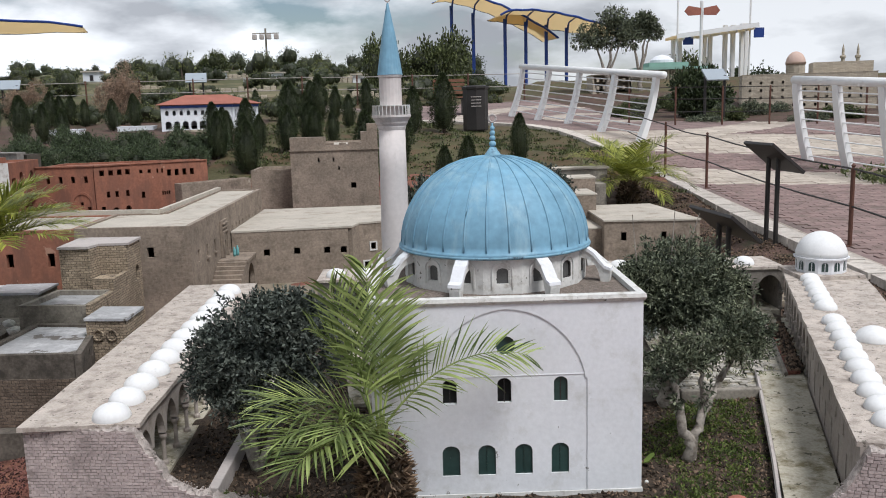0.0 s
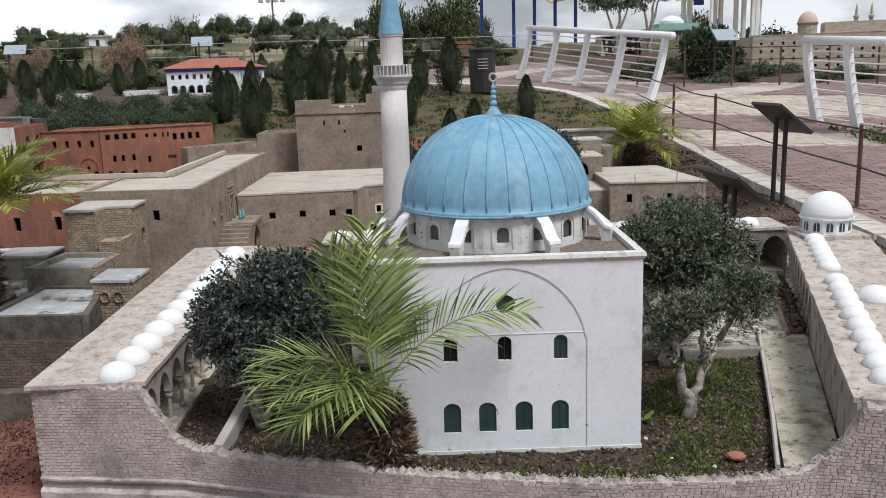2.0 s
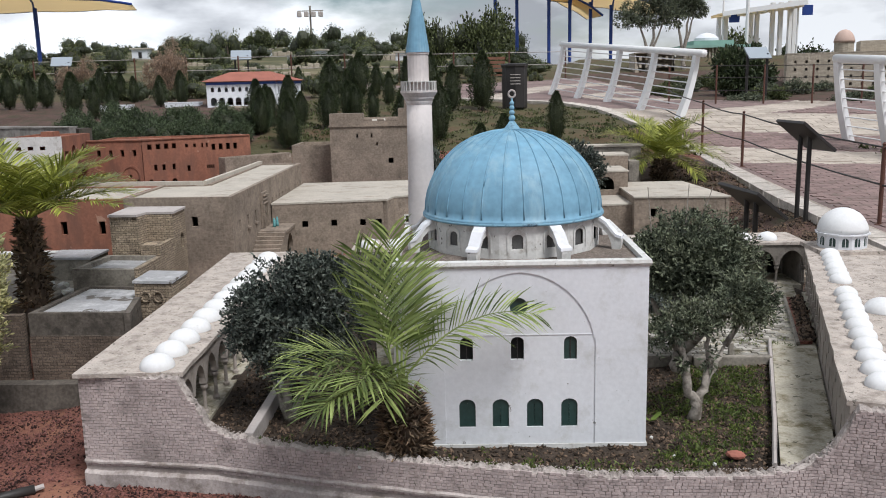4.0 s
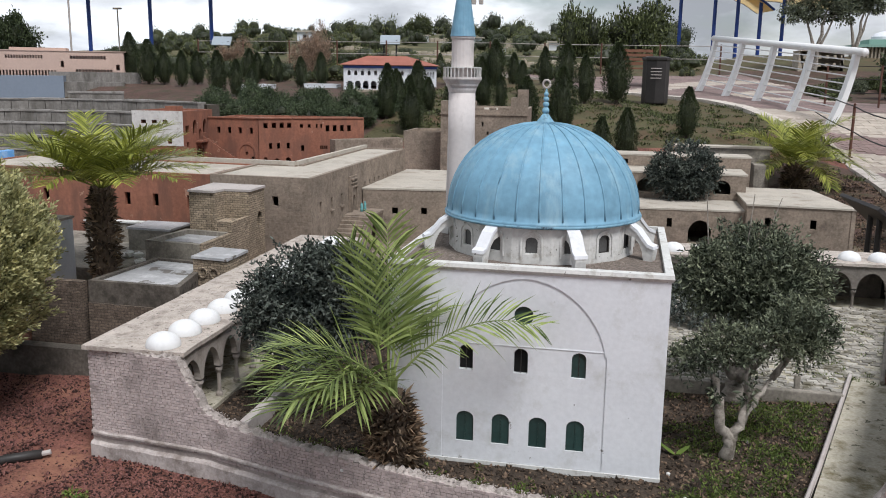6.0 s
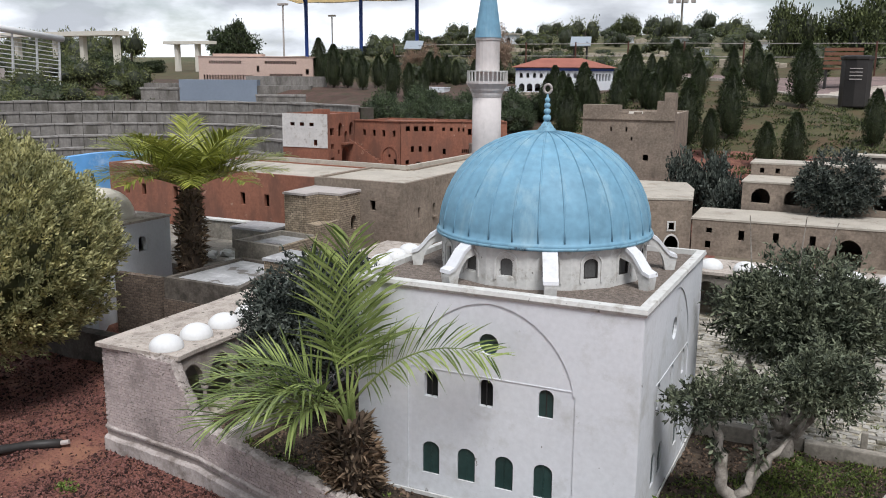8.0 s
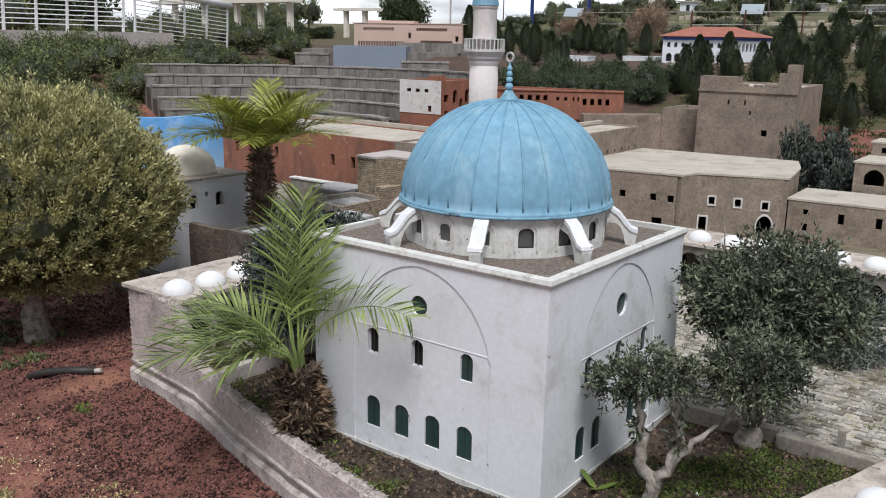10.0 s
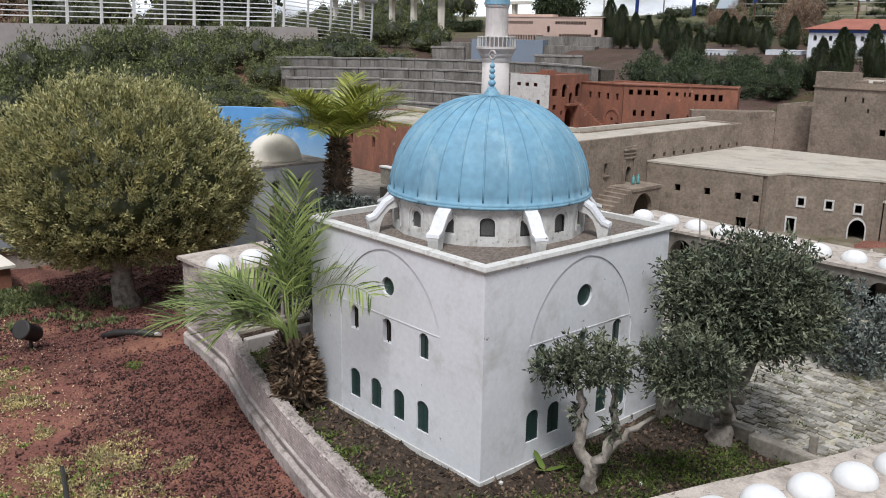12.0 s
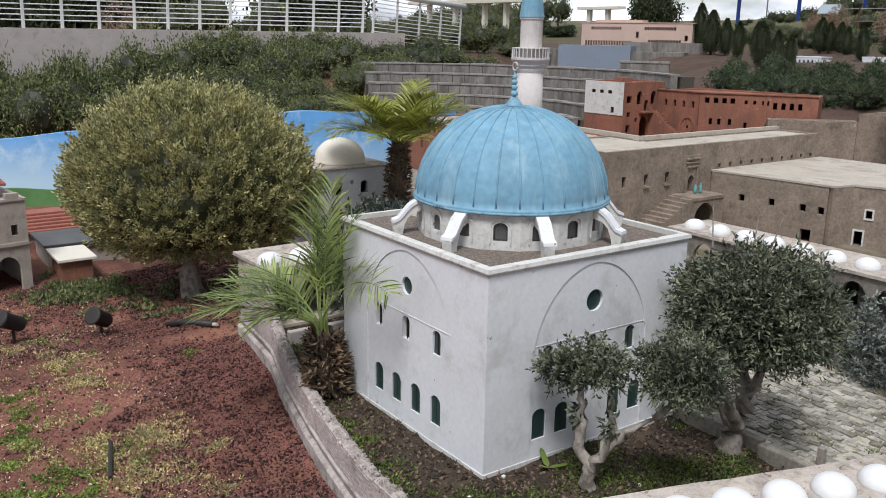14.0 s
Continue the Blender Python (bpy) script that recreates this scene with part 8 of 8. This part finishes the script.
for i in range(12):
    x, y = rg.uniform(-2.75, -2.35), rg.uniform(5.2, 5.58)
    bm = bmesh.new()
    bmesh.ops.create_icosphere(bm, subdivisions=1, radius=rg.uniform(0.03, 0.06))
    for v in bm.verts:
        v.co = Vector((v.co.x, v.co.y, v.co.z * 0.6)) * (1 + 0.3 * noise.noise(v.co * 20 + Vector((i, 0, 0))))
    rb = link_mesh("rubble_stone", bm, WHITE_WORN)
    rb.location = (x, y, 0.30 + rg.uniform(0, 0.03))
    tagged(rb, "pale rubble stone between the houses", "stone", "rubble")
court_wall = thing("court_wall", "low pale rendered wall round the palm's court", "wall")
part("wall", boxed(-3.35, -2.842, 5.98, 6.03, 0.10, 0.425), OLD_STONE, court_wall)
part("coping", boxed(-3.36, -2.842, 5.97, 6.04, 0.4255, 0.44, bevel=0.003), WHITE_WORN, court_wall, "pale worn coping")
fill = thing("ground_fill", "dusty raised ground between the old houses", "ground", kind="structure")
part("fill", prism(bmesh.new(), [(-4.6, 5.12), (-2.54, 5.12), (-2.54, 6.26), (-4.6, 6.34)], -0.1, 0.28), OLD_STONE, fill)


# ---- loose cover on the ground ----
def chips(name, spots, lo, hi, material, label, category, seed, flat=0.5):
    g = np.random.default_rng(seed)
    n = len(spots)
    base = np.array([(-1, 0.2, 0), (0.2, -1, 0.15), (1, 0.1, 0), (-0.1, 1, -0.1), (0.15, 0.1, 0.9), (-0.1, 0, -0.9)])
    faces = np.array([(0, 1, 4), (1, 2, 4), (2, 3, 4), (3, 0, 4), (1, 0, 5), (2, 1, 5), (3, 2, 5), (0, 3, 5)])
    s = g.uniform(lo, hi, (n, 1, 1)) * 0.5 * np.stack([g.uniform(0.7, 1.4, n), g.uniform(0.5, 1.0, n), np.full(n, flat)], 1)[:, None, :]
    v = base[None] * s * g.uniform(0.75, 1.2, (n, 6, 1))
    q = g.normal(0, 1, (n, 4))
    q /= np.linalg.norm(q, axis=1, keepdims=True)
    w, x, y, z = q.T
    R = np.stack([np.stack([1 - 2 * (y * y + z * z), 2 * (x * y - z * w), 2 * (x * z + y * w)], 1), np.stack([2 * (x * y + z * w), 1 - 2 * (x * x + z * z), 2 * (y * z - x * w)], 1), np.stack([2 * (x * z - y * w), 2 * (y * z + x * w), 1 - 2 * (x * x + y * y)], 1)], 1)
    v = np.einsum("nij,nkj->nki", R, v) + np.array(spots)[:, None, :]
    f = (faces[None] + np.arange(n)[:, None, None] * 6).reshape(-1, 3)
    me = bpy.data.meshes.new(name)
    me.vertices.add(6 * n)
    me.vertices.foreach_set("co", v.reshape(-1))
    me.loops.add(f.size)
    me.loops.foreach_set("vertex_index", f.reshape(-1).astype(np.int32))
    me.polygons.add(len(f))
    me.polygons.foreach_set("loop_start", np.arange(0, f.size, 3, dtype=np.int32))
    me.polygons.foreach_set("loop_total", np.full(len(f), 3, dtype=np.int32))
    me.materials.append(material)
    me.update(calc_edges=True)
    return tagged(new(name, me), label, category, kind="stuff")


def out_ground(x, y):
    return ground_height(x, y) + uneven(x, y, 0.03)


def wall_y(x):
    for a, b in zip(LINE, LINE[1:]):
        if a[0] <= x <= b[0]:
            return a[1] + (b[1] - a[1]) * (x - a[0]) / (b[0] - a[0])
    return 3.23 if x < 0 else 2.66


rg = random.Random(12)
spots = []
while len(spots) < 60000:
    x, y = rg.uniform(-3.6, 1.9), rg.uniform(1.0, 4.2)
    lim = wall_y(x) - 0.02 if x > -1.5 else 4.17
    if y > lim:
        continue
    d = lim - y
    if x > -1.7 and d > 0.66 + 0.34 * noise.noise((x * 1.5, y * 1.5, 4)) and rg.random() < 0.90:
        continue
    if x <= -1.7 and rg.random() < 0.5:
        continue
    spots.append((x, y, out_ground(x, y) + 0.002))
chips("mulch", spots, 0.008, 0.024, CHIPS, "loose red-brown lava mulch outside the wall", "mulch", 13)
spots = []
while len(spots) < 13000:
    x, y = rg.uniform(-1.02, 1.78), rg.uniform(2.82, 4.6)
    if not inside(x, y, COURT) or (abs(x - CX) < HALF and abs(y - CY) < HALF):
        continue
    spots.append((x, y, garden_height(x, y) + 0.002))
LITTER = surface("leaf_litter", (0.105, 0.072, 0.050), vary=0.75, grain=50, blotch=9, bump=0.1, island=0.9)
bark = []
while len(bark) < 9000:
    x, y = rg.uniform(2.6, 3.7), rg.uniform(5.6, 11.5)
    if not inside(x, y, PATH_POLY):
        bark.append((x, y, out_ground(x, y) + 0.004))
while len(bark) < 9700:
    f, g = rg.random(), rg.random()
    bark.append((1.93 + 0.29 * f + 0.08 * g, 4.43 + 0.95 * f, 0.168))
chips("bark_mulch", bark, 0.012, 0.042, LITTER, "coarse brown bark mulch beside the path", "mulch", 46, flat=0.4)
chips("leaf_litter", spots, 0.008, 0.028, LITTER, "brown leaf litter and bark on the bed", "litter", 14, flat=0.16)


def tufts(name, centres, material, label, length, seed, per=26, up=0.9):
    g = np.random.default_rng(seed)
    P, O = [], []
    for x, y, z, r in centres:
        k = max(4, int(per * r / 0.05))
        q = g.normal(0, r * 0.55, (k, 2))
        P.append(np.stack([x + q[:, 0], y + q[:, 1], np.full(k, z) + g.uniform(0, length * 0.35, k)], 1))
        O.append(np.stack([g.normal(0, 0.6, k), g.normal(0, 0.6, k), np.full(k, up)], 1))
    ob = leaf_cloud(name, np.vstack(P), np.vstack(O), length, length * 0.42, material, None, seed, 0.35)
    return tagged(ob, label, "weeds", kind="stuff")


spots = []
while len(spots) < 260:
    x, y = rg.uniform(0.86, 1.70), rg.uniform(2.86, 4.13)
    if inside(x, y, COURT) and x < 1.27 + (y - 2.92) * 0.325 - 0.03 and not (x < CX + HALF + 0.02 and y > CY - HALF) and noise.noise((x * 3.2, y * 3.2, 9)) > -0.12 - 0.5 * (x - 1.25):
        spots.append((x, y, garden_height(x, y), rg.uniform(0.025, 0.06)))
tufts("ground_cover", spots, GRASS, "low green ground cover on the bed", 0.016, 15, per=34, up=0.4)
spots = [(rg.uniform(-0.75, 0.85), 0, 0, rg.uniform(0.02, 0.05)) for _ in range(90)]
spots = [(x, wall_y(x) + 0.06 + abs(rg.gauss(0, 0.07)), 0.12, r) for x, _, _, r in spots]
spots = [(x, y, garden_height(x, y), r) for x, y, z, r in spots if not (abs(x - CX) < HALF + 0.01 and abs(y - CY) < HALF + 0.02)]
tufts("bed_weeds", spots, GRASS, "scattered weeds along the foot of the wall", 0.018, 16, up=0.4)
spots, green = [], []
for x0, y0, rx, ry, k in ((-0.53, 2.44, 0.13, 0.10, 46), (-0.57, 2.20, 0.07, 0.05, 20), (-1.61, 2.29, 0.13, 0.10, 26), (-1.25, 2.32, 0.12, 0.09, 22), (-0.92, 2.31, 0.05, 0.04, 8), (-0.17, 2.25, 0.15, 0.08, 34),
                          (-0.27, 2.60, 0.06, 0.04, 9), (0.05, 2.49, 0.09, 0.04, 8), (-0.40, 2.19, 0.08, 0.05, 12), (-0.58, 1.96, 0.12, 0.07, 14), (-0.91, 2.09, 0.11, 0.08, 10), (-0.12, 2.39, 0.11, 0.06, 9), (-2.01, 2.11, 0.09, 0.05, 8)):
    spots += [(x, y, out_ground(x, y), rg.uniform(0.012, 0.04)) for x, y in ((x0 + rg.gauss(0, rx * 0.7), y0 + rg.gauss(0, ry * 0.7)) for _ in range(int(k * 1.7)))]
for x0, y0, rx, ry, k in ((-1.17, 2.00, 0.13, 0.06, 20), (-0.79, 1.96, 0.14, 0.07, 22), (-0.52, 1.88, 0.06, 0.04, 9), (-0.22, 1.99, 0.13, 0.09, 40), (-0.28, 1.84, 0.07, 0.05, 12), (-2.13, 2.25, 0.09, 0.05, 8), (-0.36, 2.29, 0.16, 0.07, 9), (-1.32, 2.85, 0.05, 0.03, 4)):
    green += [(x, y, out_ground(x, y), rg.uniform(0.012, 0.036)) for x, y in ((x0 + rg.gauss(0, rx * 0.7), y0 + rg.gauss(0, ry * 0.7)) for _ in range(k))]
for _ in range(260):
    x, y = rg.uniform(-3.4, 1.0), rg.uniform(0.9, 2.75)
    if y < wall_y(max(x, -1.48)) - 0.62:
        (spots if rg.random() < 0.6 else green).append((x, y, out_ground(x, y), rg.uniform(0.008, 0.022)))
tufts("dry_weeds", spots, WEED, "dry yellowish weeds on the mulch", 0.015, 17, per=52, up=0.35)
straw = []
while len(straw) < 13000:
    x, y = rg.uniform(-3.4, 1.0), rg.uniform(0.9, 3.1)
    if y < wall_y(max(x, -1.48)) - 0.5 and noise.noise((x * 2.4, y * 2.4, 31)) + rg.gauss(0, 0.3) > 0.05:
        straw.append((x, y, out_ground(x, y) + 0.002))
chips("dry_litter", straw, 0.003, 0.017, STRAW, "pale dry leaf litter and straw on the mulch", "litter", 47, flat=0.12)
tufts("green_weeds", green, LUSH, "green weeds on the mulch", 0.017, 18, per=56, up=0.4)
spots = [(-2.75 + rg.gauss(0, 0.28), 3.10 + rg.gauss(0, 0.22), 0, rg.uniform(0.03, 0.06)) for _ in range(30)]
spots += [(-3.20 + rg.gauss(0, 0.17), 2.75 + rg.gauss(0, 0.14), 0, rg.uniform(0.04, 0.08)) for _ in range(90)]
tufts("creeping_plants", [(x, y, out_ground(x, y), r) for x, y, z, r in spots], HEDGE, "creeping green plants under the bush", 0.032, 19, per=40, up=0.8)
hillgrass = []
while len(hillgrass) < 900:
    x, y = rg.uniform(-3.0, 3.4), rg.uniform(11.0, 17.5)
    if not inside(x, y, PATH_POLY):
        hillgrass.append((x, y, out_ground(x, y), rg.uniform(0.05, 0.14)))
tufts("slope_grass", hillgrass, FAR_LEAF, "patchy dry grass on the slope", 0.05, 20, per=9)
bedge = [(rg.uniform(6.0, 9.0), rg.uniform(9.5, 13.0), 0, 0.12) for _ in range(120)]
tufts("verge_plants", [(x, y, ground_height(x, y) + 0.05, r) for x, y, z, r in bedge], HEDGE, "low green verge planting by the railing", 0.08, 24, per=9)

spots = [(rg.uniform(0.9, 2.2), rg.uniform(4.38, 5.8), 0.146, rg.uniform(0.012, 0.035)) for _ in range(150)]
tufts("paving_moss", [q for q in spots if q[0] < 2.0 + (q[1] - 4.47) * 0.26 and noise.noise((q[0] * 2.5, q[1] * 2.5, 5)) > 0.0], GRASS, "moss and weeds in the courtyard paving", 0.012, 25, per=30)

# ---- pieces of the pavements and walls ----
tile_shape = bpy.data.meshes.new("paver")
bm = boxed(-0.0265, 0.0265, -0.0175, 0.0175, 0, 0.012, bevel=0.002)
bm.to_mesh(tile_shape)
bm.free()
tile_shape.materials.append(PAVING_STONE)
court_paving = thing("courtyard_paving", "worn pale courtyard paving of small slabs", "pavement", kind="structure")
part("bedding", prism(bmesh.new(), [(-0.35, 4.212), (1.695, 4.212), (1.79, 4.505), (2.03, 4.465), (2.42, 5.915), (-0.55, 5.915)], 0.05, 0.142), STRIP_STONE, court_paving)
rg = random.Random(41)
near_tiles, far_tiles = [], []
j = 0
y = 4.235
while y < 5.88:
    x = -0.2 + (0.028 if j % 2 else 0)
    while x < (1.66 + (y - 4.2) * 0.33 if y < 4.5 else 1.90 + (y - 4.47) * 0.29):
        if rg.random() > 0.04 and not (x < CX + HALF + 0.03 and y < CY + HALF + 0.03):
            (near_tiles if len(near_tiles) < 300 and 1.0 < x and y < 5.2 else far_tiles).append((x, y, 0.131 + rg.uniform(0, 0.009), rg.uniform(-14, 14)))
        x += 0.056
    y += 0.038
    j += 1
for x, y, z, r in near_tiles:
    ob = new("paver", tile_shape)
    ob.parent = court_paving
    ob.matrix_basis = pose(x, y, z, rg.uniform(-2.5, 2.5), rg.uniform(-2.5, 2.5), r) @ Matrix.Diagonal((rg.uniform(0.7, 1.08), rg.uniform(0.75, 1.12), 1, 1))


def joined(name, boxes, shape, material, parent, label=""):
    co = np.empty(len(shape.vertices) * 3)
    shape.vertices.foreach_get("co", co)
    co = co.reshape(-1, 3)
    polys = [tuple(p.vertices) for p in shape.polygons]
    vs, fs = [], []
    for m in boxes:
        R = np.array(m)
        k = len(vs)
        vs.extend((co @ R[:3, :3].T + R[:3, 3]).tolist())
        fs.extend(tuple(i + k for i in p) for p in polys)
    ob = mesh_from(name, vs, fs, material, parent)
    return tagged(ob, label, kind="stuff")


PAVING_REST = surface("pale_worn_pavers", (0.335, 0.312, 0.275), vary=0.30, grain=70, blotch=6, bump=0.6, stain=(0.13, 0.115, 0.08), stain_at=0.55, island=0.45)
joined("paver_field", [pose(x, y, z, rg.uniform(-2, 2), rg.uniform(-2, 2), r) @ Matrix.Diagonal((rg.uniform(0.7, 1.08), rg.uniform(0.75, 1.12), 1, 1)) for x, y, z, r in far_tiles], tile_shape, PAVING_REST, court_paving)

# clay pavers and cream slabs of the footpath
def path_slope(x, y):
    return Matrix.Rotation(math.atan((ground_height(x, y + 0.1) - ground_height(x, y - 0.1)) / 0.2), 4, "X") @ Matrix.Rotation(-math.atan((ground_height(x + 0.1, y) - ground_height(x - 0.1, y)) / 0.2), 4, "Y")


clay = bpy.data.meshes.new("clay_paver")
bm = boxed(-0.096, 0.096, -0.0465, 0.0465, 0, 0.014, bevel=0.003)
bm.to_mesh(clay)
bm.free()
clay.materials.append(PAVER_RED)
slab = bpy.data.meshes.new("cream_slab")
bm = boxed(-0.146, 0.146, -0.096, 0.096, 0, 0.013, bevel=0.004)
bm.to_mesh(slab)
bm.free()
slab.materials.append(PAVER_CREAMS)
rg = random.Random(45)
near_c, far_c, slabs = [], [], []
y, j = 5.2, 0
while y < 16.5:
    x = 3.78 + (0.1 if j % 2 else 0)
    while x < 8.6:
        if inside(x, y, PATH_POLY) and all(path_kind(x + dx, y + dy) == 0 for dx in (-0.1, 0.1) for dy in (-0.05, 0.05)):
            m = pose(x, y, ground_height(x, y) + 0.040 + rg.uniform(0, 0.003), 0, 0, rg.uniform(-0.6, 0.6)) @ path_slope(x, y)
            (near_c if len(near_c) < 300 and y > 6.3 and x < 5.6 else far_c).append(m)
        x += 0.2
    y += 0.1
    j += 1
y, j = 5.2, 0
while y < 16.5:
    x = 3.95 + (0.15 if j % 2 else 0)
    while x < 8.6:
        if inside(x, y, PATH_POLY) and all(path_kind(x + dx, y + dy) == 1 for dx in (-0.15, 0.15) for dy in (-0.1, 0.1)):
            slabs.append(pose(x, y, ground_height(x, y) + 0.040 + rg.uniform(0, 0.003), 0, 0, 0) @ path_slope(x, y))
        x += 0.3
    y += 0.2
    j += 1
for m in near_c:
    ob = new("paver", clay)
    ob.parent = path
    ob.matrix_basis = m
joined("paver_field", far_c, clay, PAVER_REDS, path)
joined("slab_field", slabs, slab, PAVER_CREAMS, path)

BW, BH = 0.0215, 0.0124
brick_shape = bpy.data.meshes.new("brick")
bm = boxed(-BW * 0.465, BW * 0.465, -0.0030, 0.004, -BH * 0.445, BH * 0.445)
for v in bm.verts:
    if v.co.y < 0:
        v.co.x *= 0.95
        v.co.z *= 0.92
bm.to_mesh(brick_shape)
bm.free()
brick_shape.materials.append(WALL_PINK)
rg = random.Random(42)
near_b, far_b = [], []
row, z = 0, -0.03
while z < 0.45:
    s = (1.0 if row % 2 else 0.5) * BW
    while s < TOTAL - 0.01:
        x, y, a = line_point(s)
        wide = BW * rg.uniform(0.9, 1.1)
        top = ramp_of(x, TOPS) - 0.006
        if ramp_of(x, FOOTS) + 0.052 < z and z + BH * 0.5 < top + rg.uniform(-0.006, 0.004):
            m = pose(x, y, z + rg.uniform(-0.001, 0.001), rg.uniform(-2, 2), rg.uniform(-2, 2), a + rg.uniform(-2, 2)) @ Matrix.Diagonal((rg.uniform(0.92, 1.06), rg.uniform(0.8, 1.3), rg.uniform(0.92, 1.06), 1))
            (near_b if 0.36 < x < 1.02 and len(near_b) < 300 else far_b).append(m)
        s += wide
    z += BH
    row += 1
for m in near_b:
    ob = new("brick", brick_shape)
    ob.parent = court_wall
    ob.matrix_basis = m
joined("brick_field", far_b, brick_shape, WALL_PINK_STUFF, court_wall)

# crumbs of mortar along the broken crest
spots = []
rg = random.Random(43)
for i in range(1500):
    x, y, a = line_point(TOTAL * rg.random())
    d = rg.uniform(0.004, 0.050)
    spots.append((x - math.sin(radians(a)) * d, y + math.cos(radians(a)) * d, ramp_of(x, TOPS) - 0.004 + rg.uniform(-0.003, 0.004)))
crumbs = chips("mortar_crumbs", spots, 0.004, 0.011, WALL_CREST, "crumbling mortar and stone along the wall top", "rubble", 44, flat=0.7)
